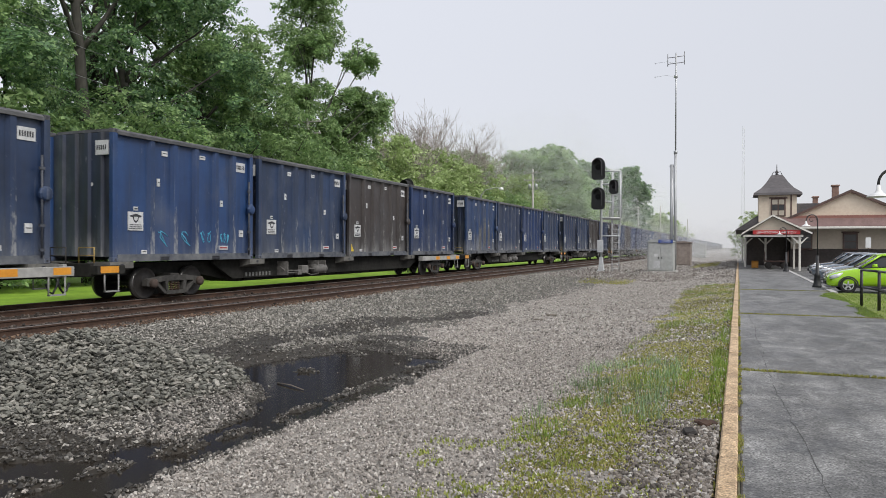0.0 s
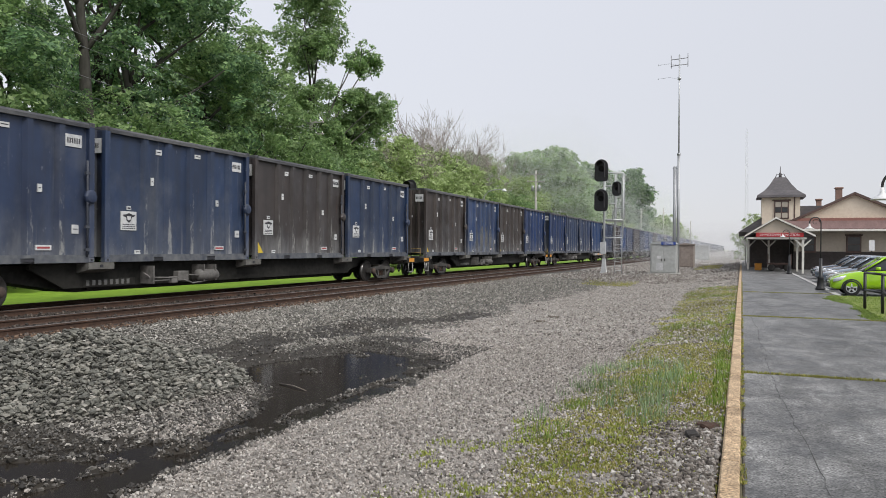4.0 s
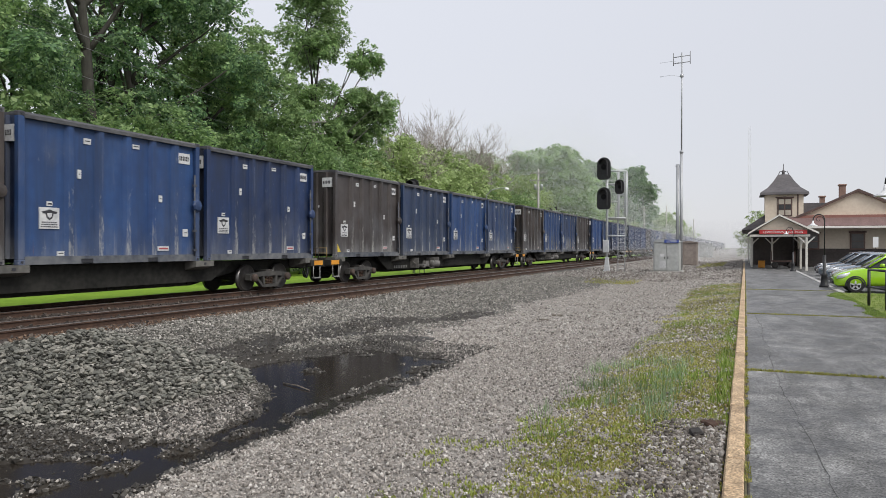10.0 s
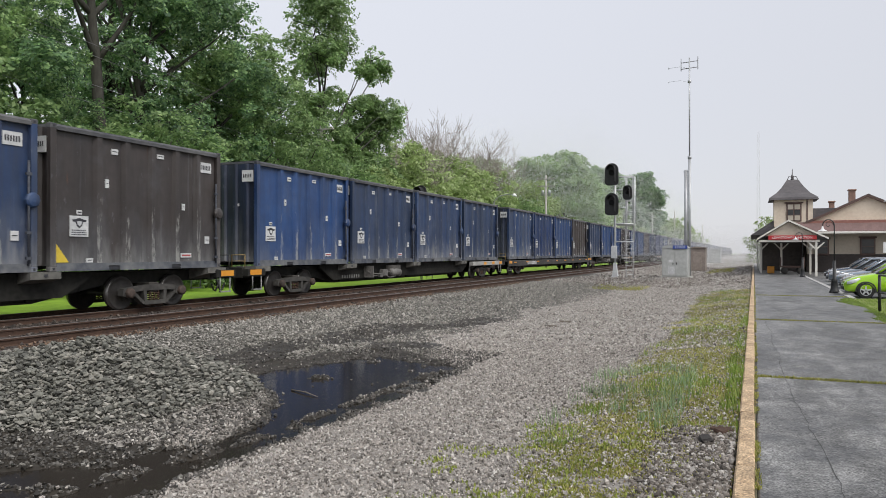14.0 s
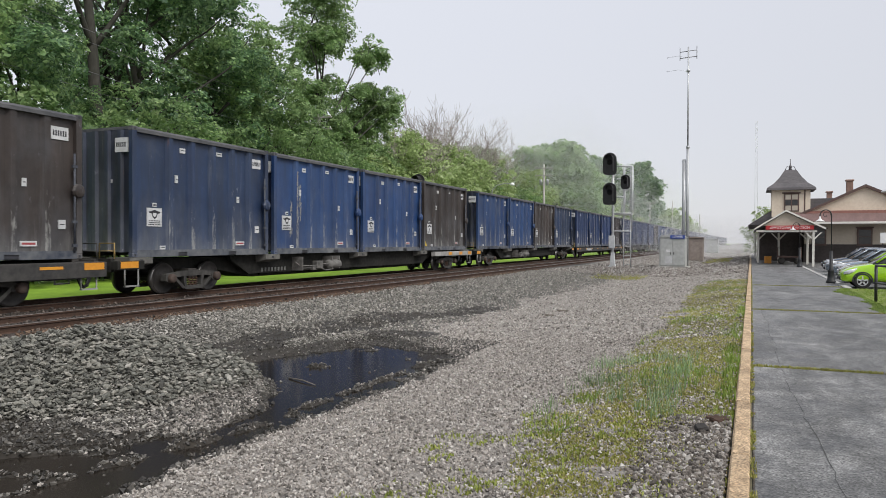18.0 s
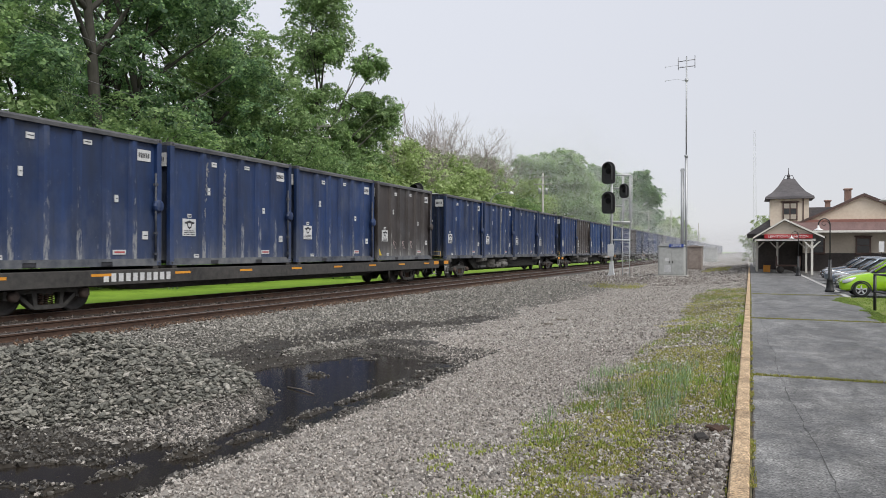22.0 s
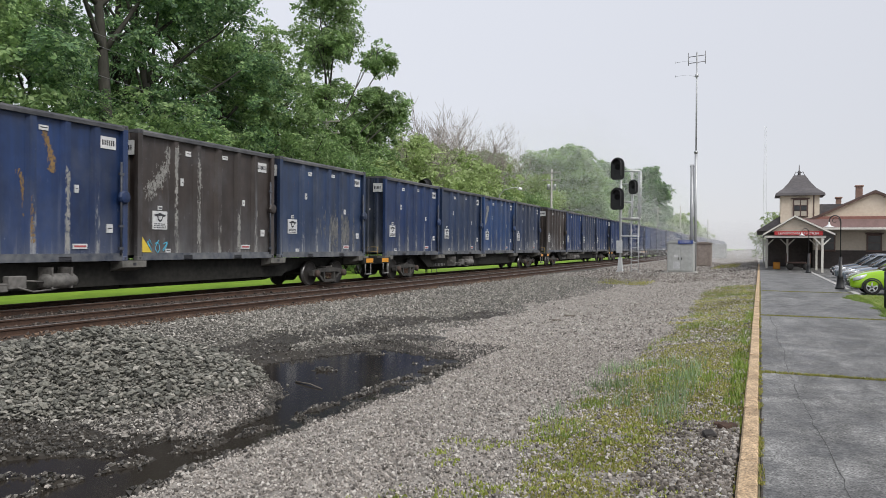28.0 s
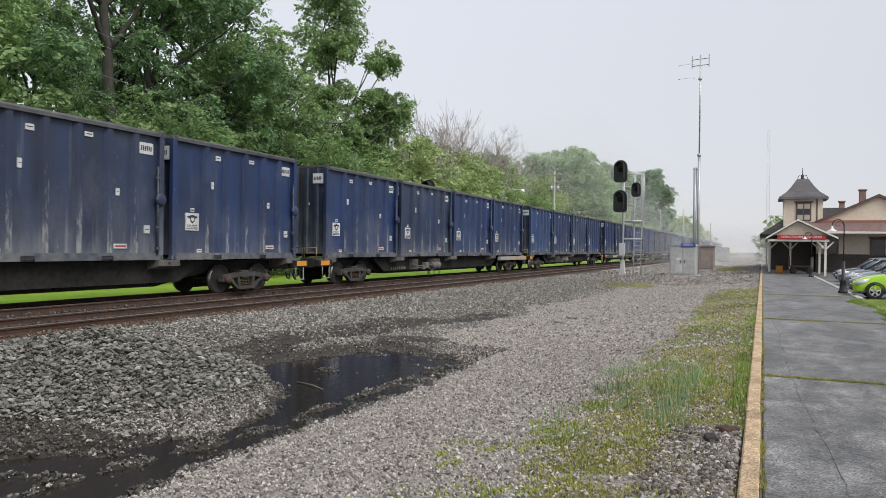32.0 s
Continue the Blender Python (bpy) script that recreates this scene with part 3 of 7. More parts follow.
    extrude(bm, [(0.85, z + 0.45), (0.99, z + 0.45), (0.98, z + 0.37), (0.92, z + 0.33), (0.86, z + 0.37)], "x", x + 0.022, x + 0.028, 0)
    for q, w, g in ((0.205, 0.22, 7), (0.15, 0.23, 9), (0.095, 0.24, 8)):
        for k in range(g):
            a = 0.92 - w + 2 * w * k / g
            box(bm, x + 0.016, x + 0.022, a, a + 1.4 * w / g, z + q, z + q + 0.03, 0, 1)
    part("notice_panel", bm, [WHITE, INK_AND_HOLLOW], c, "white notice with a dark shield and print")
    sticker("small_panel", 0.85, 1.0, z + 0.63, z + 0.74, [(0.87, 0.98, z + 0.66, z + 0.70)], INK_AND_HOLLOW, 0.014)
    plate = sticker("number_panel", 5.40, 5.90, 2.98, 3.30, (), INK_AND_HOLLOW, 0.01)
    bm = bmesh.new()
    for k in range(6):
        box(bm, x + 0.012, x + 0.018, 5.45 + 0.07 * k, 5.492 + 0.07 * k, 3.07, 3.21)
    tagged(part("print", bm, INK_AND_HOLLOW, plate), kind="stuff")
    for y0, y1, z0, z1 in ((1.75, 1.86, 2.2, 2.43), (L - 1.62, L - 1.5, 1.75, 1.95), (L - 0.62, L - 0.42, 0.75, 0.98), (1.95, 2.17, 3.12, 3.27), (3.6, 3.85, 3.2, 3.32), (1.15, 1.35, 0.21, 0.32)):
        sticker("label", y0, y1, z0, z1, [(y0 + 0.03, y1 - 0.03, z0 + (z1 - z0) * f, z0 + (z1 - z0) * f + 0.025) for f in (0.45,)], INK_AND_HOLLOW, 0.014)
    sticker("tag", 4.56, 5.0, 0.32, 0.45, [(4.6, 4.96, 0.36, 0.41)], RED_INK, 0.014)
    bm = cube(W - 0.66, W - 0.2, 0.012, 0.12, 2.95, 3.35)
    for q in range(5):
        box(bm, W - 0.61 + 0.075 * q, W - 0.57 + 0.075 * q, 0.006, 0.014, 3.09, 3.22, 0, 1)
    part("number_panel", bm, [WHITE, INK_AND_HOLLOW], c)
    part("label", cube(W - 1.05, W - 0.85, 0.09, 0.12, 2.1, 2.2), WHITE, c)
    return c


def wheelset_mesh():
    bm = bmesh.new()
    R = 0.4675
    prof = [(0.0, 0.05), (0.10, 0.05), (0.11, 0.02), (0.16, 0.0), (0.36, -0.03), (0.40, -0.01), (0.43, 0.0), (R, 0.0), (R + 0.004, -0.09), (R + 0.028, -0.11), (R + 0.028, -0.135), (0.40, -0.14), (0.16, -0.08), (0.11, -0.10), (0.0, -0.10)]
    for s in (-1, 1):
        lathe(bm, [(r, s * (0.80 + h)) for r, h in prof], 28, "x")
        for a in range(6):
            t = a * math.pi / 3
            box(bm, s * 0.845, s * 0.858, 0.2 * math.cos(t) - 0.012, 0.2 * math.cos(t) + 0.012, 0.2 * math.sin(t) - 0.012, 0.2 * math.sin(t) + 0.012)
    lathe(bm, [(0.085, -1.08), (0.085, 1.08)], 12, "x")
    for f in bm.faces:
        if all(abs(v.co.yz.length - R) < 0.006 for v in f.verts):
            f.material_index = 1
    return bm


def side_frame_mesh():
    bm = bmesh.new()
    outer = [(-1.22, -0.03), (-1.2, 0.12), (-0.9, 0.17), (-0.5, 0.2), (0.5, 0.2), (0.9, 0.17), (1.2, 0.12), (1.22, -0.03), (1.08, -0.1), (0.95, -0.02), (0.72, -0.1), (0.42, -0.32), (0.3, -0.36), (-0.3, -0.36), (-0.42, -0.32), (-0.72, -0.1), (-0.95, -0.02), (-1.08, -0.1)]
    bar = lambda a, b, w: extrude(bm, [(a[0], a[1] - w), (b[0], b[1] - w), (b[0], b[1] + w), (a[0], a[1] + w)], "x", -0.09, 0.09)
    bar((-1.18, 0.05), (-0.45, 0.13), 0.075)
    bar((1.18, 0.05), (0.45, 0.13), 0.075)
    bar((-0.5, 0.13), (0.5, 0.13), 0.08)
    bar((-0.4, -0.3), (0.4, -0.3), 0.055)
    for s in (-1, 1):
        extrude(bm, [(s * 0.98, 0.09), (s * 0.84, 0.09), (s * 0.33, -0.33), (s * 0.47, -0.33)], "x", -0.085, 0.085)
        extrude(bm, [(s * 0.46, 0.1), (s * 0.34, 0.1), (s * 0.30, -0.3), (s * 0.40, -0.3)], "x", -0.085, 0.085)
        extrude(bm, [(s * 1.0 + a, b) for a, b in ((-0.2, 0.1), (0.2, 0.1), (0.22, -0.07), (0.12, -0.1), (0.1, 0.0), (-0.1, 0.0), (-0.12, -0.1), (-0.22, -0.07))], "x", -0.1, 0.1)
    bmesh.ops.recalc_face_normals(bm, faces=bm.faces[:])
    return bm


def spring_mesh():
    bm = bmesh.new()
    for y in (-0.15, 0.0, 0.15):
        pts = [(0.055 * math.cos(a), y + 0.055 * math.sin(a), -0.25 + 0.27 * k / 30) for k in range(31) for a in (k * 2 * math.pi * 5 / 30,)]
        tube(bm, pts, 0.017, 5)
    return bm


def bearing_mesh():
    bm = bmesh.new()
    lathe(bm, [(0.0, 0.0), (0.13, 0.0), (0.14, 0.05), (0.14, 0.13), (0.11, 0.16), (0.05, 0.17), (0.0, 0.17)], 14, "x")
    return bm


CAR_END, CAR_LONG = -0.62, 3 * BOX_PITCH + BOX_LONG + 1.24
AXLES = [1.63, 3.62]
AXLES += [CAR_LONG + 2 * CAR_END - a for a in AXLES[::-1]]


BRAKE_GREY = mat("dusty_brake_gear", (0.06, 0.057, 0.053), (0.20, 0.19, 0.178), 0.7, 9, 0.2)
TRUCK = mat("dusty_truck_steel", (0.018, 0.017, 0.016), (0.075, 0.071, 0.065), 0.8, 9, 0.25)
CAP_RUST = mat("rusty_bearing_cap", (0.03, 0.022, 0.018), (0.085, 0.058, 0.046), 0.8, 12, 0.3)
RAIL_YELLOW = mat("rusting_yellow_handrail", (0.20, 0.13, 0.05), (0.42, 0.30, 0.10), 0.7, 14, 0.2)
STENCIL = mat("faded_stencil_paint", (0.10, 0.10, 0.095), (0.22, 0.22, 0.21), 0.8, 12, 0.1)


def freight_car(kind):
    """A container car; origin at the rail head, in the middle, under its first container's -y end. kind: spine or flat."""
    c = thing("container_car", "", "rail car")
    L0, L1 = CAR_END, CAR_END + CAR_LONG
    bm = bmesh.new()
    if kind != "flat":
        prof = [(L0, 0.72), (3.9, 0.72), (6.2, 0.32), (L1 + L0 - 6.2, 0.32), (L1 + L0 - 3.9, 0.72), (L1, 0.72), (L1, 1.06), (L0, 1.06)]
        extrude(bm, prof, "x", -0.55, 0.55)
        for y in (6.6, 9.9, 13.2, 16.4, 19.6):
            box(bm, -0.62, 0.62, y - 0.04, y + 0.04, 0.36, 1.06)
        bmesh.ops.recalc_face_normals(bm, faces=bm.faces[:])
        part("centre_sill", bm, FRAME_GREY, c)
        for s in (-1, 1):
            bm = bmesh.new()
            x0, x1 = (0.76, 0.88) if s > 0 else (-0.88, -0.76)
            extrude(bm, [(4.6, 0.98), (5.6, 0.45), (L1 + L0 - 5.6, 0.45), (L1 + L0 - 4.6, 0.98), (L1 + L0 - 4.6, 1.10), (4.6, 1.10)], "x", x0, x1)
            bmesh.ops.recalc_face_normals(bm, faces=bm.faces[:])
            part("side_girder", bm, FRAME_GREY, c)
        arm = None
        for k in range(5):
            y = {0: 0.25, 4: L1 + L0 - 0.25}.get(k, BOX_PITCH * k - 0.175)
            for s in (-1, 1):
                bm = bmesh.new()
                extrude(bm, [(s * 0.5, 0.75), (s * 1.32, 0.95), (s * 1.32, DECK - 0.006), (s * 0.5, DECK - 0.006)], "y", y - 0.42, y + 0.42)
                # Bracket hole: no opening, just its inner shade as a black patch.
                box(bm, s * 1.31, s * 1.33, y - 0.05, y + 0.05, 1.0, 1.07, 0, 1)
                bmesh.ops.recalc_face_normals(bm, faces=bm.faces[:])
                part("support_arm", bm, [FRAME_PALE, INK_AND_HOLLOW], c)
        gear = bmesh.new()
        lathe(gear, [(0.0, 0.0), (0.12, 0.0), (0.19, 0.08), (0.19, 0.85), (0.12, 0.95), (0.0, 0.95)], 14, "y", 0, (1.22, 10.2, 0.66))
        box(gear, 1.1, 1.32, 9.3, 9.75, 0.52, 0.82, 0.02)
        box(gear, 1.14, 1.3, 9.05, 9.3, 0.46, 0.66, 0.02)
        for pts in ([(1.25, 9.0, 0.56), (1.25, 8.3, 0.56), (1.2, 8.2, 0.7), (1.1, 8.1, 0.8)], [(1.3, 9.75, 0.7), (1.3, 10.2, 0.66)], [(1.32, 9.5, 0.56), (1.34, 9.9, 0.44), (1.3, 10.4, 0.46), (1.25, 11.2, 0.6)], [(1.28, 8.3, 0.66), (1.28, 9.3, 0.62)]):
            tube(gear, pts, 0.024, 6)
        for y in (8.25, 10.4, 10.95):
            box(gear, 0.86, 1.36, y - 0.025, y + 0.025, 0.48, 1.0)
        part("brake_gear", gear, BRAKE_GREY, c)
        # grey reporting plate whose characters stay plain bars
        row = part("stencil_plate", cube(0.882, 0.886, 6.2, 8.0, 0.47, 0.67), FRAME_GREY, c)
        for k in range(8):
            part("print_bar", cube(0.8865, 0.8885, 6.3 + 0.2 * k, 6.4 + 0.2 * k, 0.50, 0.64), STENCIL, row)
    else:
        box(bm, -0.4, 0.4, L0, L1, 0.55, 0.85)
        extrude(bm, [(3.6, 0.83), (6.0, 0.42), (L1 + L0 - 6.0, 0.42), (L1 + L0 - 3.6, 0.83)], "x", -0.5, 0.5)
        bmesh.ops.recalc_face_normals(bm, faces=bm.faces[:])
        part("centre_sill", bm, FRAME_BLACK, c)
        part("deck", cube(-1.34, 1.34, L0, L1, 0.98, DECK - 0.09, 0.01), FRAME_BLACK, c)
        for s in (-1, 1):
            x0, x1 = (1.342, 1.42) if s > 0 else (-1.42, -1.342)
            side = part("side_sill", cube(x0, x1, L0, L1, 0.64, DECK - 0.092, 0.01), FRAME_BLACK, c)
            if s > 0:
                for k in range(9):
                    part("reflector", cube(1.42, 1.426, 0.6 + 3.0 * k, 1.25 + 3.0 * k, 0.88, 0.95), ORANGE, side)
                for k in range(10):
                    part("print_bar", cube(1.42, 1.424, 4.0 + 0.25 * k, 4.16 + 0.25 * k, 0.73, 0.95), WHITE, side)
        for k in range(4):
            for y in (BOX_PITCH * k + 0.1, BOX_PITCH * k + BOX_LONG - 0.3):
                part("pedestal", cube(-1.24, 1.24, y, y + 0.2, DECK - 0.088, DECK - 0.005, 0.01), STEEL_DARK, c)
    # ends: platform, sill, steps, handrail, coupler, hose
    for e, (y, d) in enumerate(((L0, 1), (L1, -1))):
        white = kind == "pale" and e == 1
        bm = bmesh.new()
        a, b = sorted((y, y + d * (5.6 if white else 0.95)))
        for s in (-1, 1):
            x0, x1 = (1.1, 1.36) if s > 0 else (-1.36, -1.1)
            if kind != "flat":
                box(bm, x0, x1, a, b, 0.80, 1.04, 0.01)
        box(bm, -1.1, 1.1, min(y, y + d * 0.12), max(y, y + d * 0.12), 0.74, 1.1, 0.01)
        sill = part("end_sill", bm, FRAME_WHITE if white else FRAME_BLACK if kind == "flat" else FRAME_GREY, c)
        for q in ((0.1, 0.62), (1.6, 2.1), (3.2, 3.7)) if white else ((0.1, 0.72),):
            a2, b2 = sorted((y + d * q[0], y + d * q[1]))
            part("reflector", cube(1.36 if kind != "flat" else 1.427, 1.366 if kind != "flat" else 1.433, a2, b2, 0.84, 1.02), ORANGE, sill)
        ys = y + d * 0.5
        for s in (-1, 1):
            bm = bmesh.new()
            x = s * 1.33
            tube(bm, [(x, ys - 0.24, 0.82), (x, ys - 0.24, 0.34), (x, ys + 0.24, 0.34), (x, ys + 0.24, 0.82)], 0.022, 6)
            box(bm, x - 0.05, x + 0.05, ys - 0.24, ys + 0.24, 0.32, 0.36)
            part("step", bm, mat("pale_step", (0.15, 0.15, 0.145), (0.30, 0.30, 0.29), 0.6, 9, 0.1) if "pale_step" not in bpy.data.materials else bpy.data.materials["pale_step"], c)
        bm = bmesh.new()
        yr = y + d * 0.08
        tube(bm, [(0.6, yr, 1.1), (0.6, yr, 1.52), (1.15, yr, 1.52), (1.15, yr, 1.1)], 0.02, 6)
        tube(bm, [(0.6, yr, 1.31), (1.15, yr, 1.31)], 0.016, 6)
        part("handrail", bm, RAIL_YELLOW if e == 0 else STEEL_DARK, c, "faded yellow end handrail" if e == 0 else "")
        bm = bmesh.new()
        box(bm, -0.12, 0.12, min(y, y - d * 0.34), max(y, y - d * 0.34), 0.70, 0.95, 0.03)
        a, b = sorted((y - d * 0.25, y - d * 0.42))
        box(bm, -0.22, 0.16, a, b, 0.68, 1.0, 0.05)
        part("coupler", bm, STEEL_DARK, c)
        bm = bmesh.new()
        pts = [(0.35, y - d * 0.40 * f, 0.72 - 0.42 * math.sin(math.pi * (0.12 + 0.86 * f))) for f in (0, 0.25, 0.5, 0.75, 1)]
        tube(bm, pts, 0.03, 6)
        part("brake_hose", bm, BLACK, c)
    return c


SHARED = {}


def add_trucks(c):
    if not SHARED:
        SHARED.update(w=part("wheelset", wheelset_mesh(), [WHEEL, TREAD], c), f=part("side_frame", side_frame_mesh(), TRUCK, c), s=part("spring", spring_mesh(), RUST, c), b=part("bearing_cap", bearing_mesh(), CAP_RUST, c))
        made = dict(SHARED)
    else:
        made = {}
    R = 0.4675

    def add(key, m, parent=c):
        if key in made:
            o = made.pop(key)
            o.parent = parent
            o.matrix_basis = m
            return o
        return again(SHARED[key], parent, m)

    for y in AXLES:
        add("w", pose(0, y, R))
    for y0, y1 in (AXLES[:2], AXLES[2:]):
        ym = (y0 + y1) / 2
        for s in (1, -1):
            fr = add("f", pose(s * 1.0, ym, R))
            add("s", pose(0, 0, 0), fr)
            for y in (-0.995, 0.995):
                add("b", pose(s * 0.06, y, 0, 0, 0, 0 if s > 0 else 180), fr)
        part("bolster", cube(-1.05, 1.05, ym - 0.19, ym + 0.19, R - 0.02, 0.74, 0.03), STEEL_DARK, c)


# colours of the four containers of each car, first car first; lower case: the painted shade
LOADS = "dddb BbPd mDdb DbPb KmKd dbDB DKBd PbBm KBmP Bbmb mdBK bBBK BBKb dddP dddd dKBd mdKb dbBD KdDd dbdd Bdbd dbmd ddKb bdbd dmdb bKdd dbdb ddbd bdKd dbdd".split()
PAINTS = {"d": BLUES[0], "b": BLUES[2], "B": BLUES[1], "m": BLUES[3], "D": BLUES[4], "K": DARKS[0], "k": DARKS[1], "P": DARKS[2]}
LABELS = {"d": "tall navy steel waste container with ribbed sides on a rail car", "b": "tall dull blue waste container streaked with grime", "B": "tall bright blue steel waste container with scraped sides", "m": "tall blue waste container stained with pale dried mud", "D": "tall faded grey-blue waste container with dusty sides", "K": "tall faded dark brown steel waste container", "k": "tall charcoal steel waste container", "P": "tall dusty grey-brown waste container with scuffed walls"}
FIRST_CAR, FLATS, PALE_ENDS = -2, (8, 11, 19, 24), (-2, -1, 3, 7, 9, 13, 17, 20, 23)
SLACK = {-1: -0.06, 0: 0.08, 1: -0.11, 2: 0.16, 3: 0.05, 4: 0.10, 5: -0.22, 6: -0.07, 7: -0.20, 8: 0.28, 9: -0.09, 10: -0.05, 11: 0.20, 12: 0.16, 13: -0.13, 15: -0.16}   # play in the couplers
MOVING = []   # object, its place at the start
WHEELS = []

box_kinds, car_kinds, BOXES = {}, {}, {}
for n, load in enumerate(LOADS):
    k = FIRST_CAR + n
    s0 = 43.34 + CAR_PITCH * k + SLACK.get(k, 0)
    kind = "flat" if k in FLATS else "pale" if k in PALE_ENDS else "spine"
    at = pose(TRAIN_X, s0, RAIL_Z)
    if kind not in car_kinds:
        car = freight_car(kind)
        add_trucks(car)
        tagged(car, "black flat container car with amber reflectors" if kind == "flat" else "grey skeleton container car with a pale deck end" if kind == "pale" else "grimy grey skeleton container car with deep middle sill", "rail car", "container cars of the train")
        car.matrix_basis = at
        car_kinds[kind] = car
    else:
        car = copy_thing(car_kinds[kind], at)
    MOVING.append((car, at))
    for j, shade in enumerate(load):
        at = pose(TRAIN_X, s0 + BOX_PITCH * j, RAIL_Z + DECK)
        if shade not in box_kinds:
            ob = container(PAINTS[shade])
            if shade in "KkP":
                bm = bmesh.new()
                extrude(bm, [(0.2, 0.22), (0.62, 0.22), (0.22, 0.72)], "x", BOX_WIDE / 2 - 0.13, BOX_WIDE / 2 - 0.108)
                part("corner_mark", bm, YELLOW, ob, "yellow corner mark")
            ob.matrix_basis = at
            tagged(ob, LABELS[shade], "container", "containers of the train")
            box_kinds[shade] = ob
        else:
            ob = copy_thing(box_kinds[shade], at)
        MOVING.append((ob, at))
        BOXES[k, j] = ob


def scrawl(ob, material, y0, y1, z0, z1, marks, seed):
    """Sprayed marks that cannot be read: loose looping strokes on a container's side."""
    rng = np.random.RandomState(seed)
    step = (y1 - y0) / marks
    for k in range(marks):
        pts, cy = [], y0 + step * (k + 0.5)
        for q in range(9):
            a = q * 1.1 + rng.uniform(0, 1)
            pts.append((BOX_WIDE / 2 - 0.112, cy + 0.36 * step * math.cos(a) * rng.uniform(0.5, 1), (z0 + z1) / 2 + 0.5 * (z1 - z0) * math.sin(a * 0.8 + k) * rng.uniform(0.5, 1)))
        bm = bmesh.new()
        tube(bm, pts, 0.014, 5)
        for v in bm.verts:
            v.co.x = BOX_WIDE / 2 - 0.122 + (v.co.x - BOX_WIDE / 2 + 0.112) * 0.3
        part("spray_mark", bm, material, ob)


scrawl(BOXES[-1, 0], CYAN, 1.7, 2.35, 0.35, 1.0, 1, 1)
scrawl(BOXES[-1, 0], CYAN, 2.65, 3.3, 0.35, 1.0, 1, 2)
scrawl(BOXES[-1, 0], CYAN, 3.6, 4.25, 0.5, 0.95, 2, 3)
scrawl(BOXES[-1, 0], CYAN, 4.6, 5.1, 0.5, 0.9, 3, 4)
scrawl(BOXES[11, 3], PINK_SPRAY, 1.65, 2.3, 0.45, 1.0, 1, 5)
scrawl(BOXES[11, 3], PINK_SPRAY, 2.7, 3.25, 0.45, 1.0, 1, 6)
scrawl(BOXES[11, 3], PINK_SPRAY, 3.6, 4.2, 0.45, 1.0, 1, 7)
scrawl(BOXES[15, 3], WHITE, 2.6, 3.3, 0.3, 0.8, 2, 8)
scrawl(BOXES[15, 3], WHITE, 4.5, 5.1, 0.3, 0.9, 3, 9)
scrawl(BOXES[16, 0], WHITE, 1.6, 2.3, 0.35, 0.8, 4, 10)
scrawl(BOXES[13, 1], WHITE, 0.75, 1.35, 0.5, 0.75, 4, 11)
scrawl(BOXES[14, 2], CYAN, 0.4, 1.3, 0.2, 0.6, 3, 12)


# scraped and splashed places
LIME = mat("dried_lime_scrape", (0.17, 0.17, 0.165), (0.36, 0.355, 0.335), 0.9, 14, 0.2)
OCHRE = mat("ochre_scrape", (0.17, 0.105, 0.045), (0.27, 0.18, 0.08), 0.9, 14, 0.2)
DUST = mat("dried_grey_mud", (0.085, 0.09, 0.10), (0.20, 0.198, 0.19), 0.95, 9, 0.2)


def scuff(ob, material, path, wide, count, seed, tall=0.12):
    """A ragged scrape: small upright flakes strewn along a line of (y, z) on the side wall, on sheet and ribs alike."""
    rng = np.random.RandomState(seed)
    bm = bmesh.new()
    for k in range(count):
        f = rng.uniform(0, len(path) - 1)
        (ya, za), (yb, zb) = path[int(f)], path[int(f) + 1]
        f -= int(f)
        y = ya + (yb - ya) * f + rng.normal(0, wide * 0.5)
        z = min(max(za + (zb - za) * f + rng.normal(0, wide * 0.5), 0.24), 3.4)
        w, h = rng.lognormal(math.log(0.009), 0.6), tall * rng.uniform(0.2, 1.2)
        off = min(abs(y - r) for r in RIBS)
        if 0.07 < off < 0.17 + w or not 0.2 < y < 6.0:
            continue
        x = BOX_WIDE / 2 - (0.03 if off <= 0.07 else 0.13)
        up = rng.uniform(0.003, 0.012)
        lo, hi = z - h / 2, min(z + h / 2, 3.5)
        vs = [bm.verts.new((x + up, y + a * w, b)) for a, b in ((-0.3, lo), (0.4, lo + 0.2 * h), (1, z), (0.5, hi), (-0.4, hi - 0.15 * h), (-1, z + 0.1 * h))]
        bm.faces.new(vs)
        base = [bm.verts.new(v.co + Vector((-0.014, 0, 0))) for v in vs]
        for i in range(6):
            bm.faces.new((vs[i], base[i], base[(i + 1) % 6], vs[(i + 1) % 6]))
    tagged(part("scrape", bm, material, ob), kind="stuff")


scuff(BOXES[14, 2], LIME, [(0.5, 1.9), (0.9, 2.3), (1.35, 3.0), (1.5, 3.2)], 0.22, 520, 1)
scuff(BOXES[14, 2], LIME, [(1.5, 3.3), (1.5, 2.4), (1.48, 1.0)], 0.07, 260, 2)
scuff(BOXES[14, 2], LIME, [(2.45, 3.1), (2.5, 2.3), (2.45, 0.5)], 0.16, 260, 3)
scuff(BOXES[14, 2], LIME, [(4.35, 1.4), (4.35, 0.3)], 0.07, 150, 4)
scuff(BOXES[14, 1], OCHRE, [(3.75, 3.2), (3.95, 2.6), (4.0, 2.2)], 0.09, 160, 5)
scuff(BOXES[14, 1], OCHRE, [(3.1, 2.2), (3.3, 1.3), (3.38, 0.5)], 0.10, 170, 6)
scuff(BOXES[14, 1], LIME, [(4.35, 2.3), (4.35, 0.3)], 0.06, 260, 7)
scuff(BOXES[14, 3], DUST, [(3.5, 1.2), (4.4, 1.0), (5.1, 0.9)], 0.7, 700, 8, 0.3)
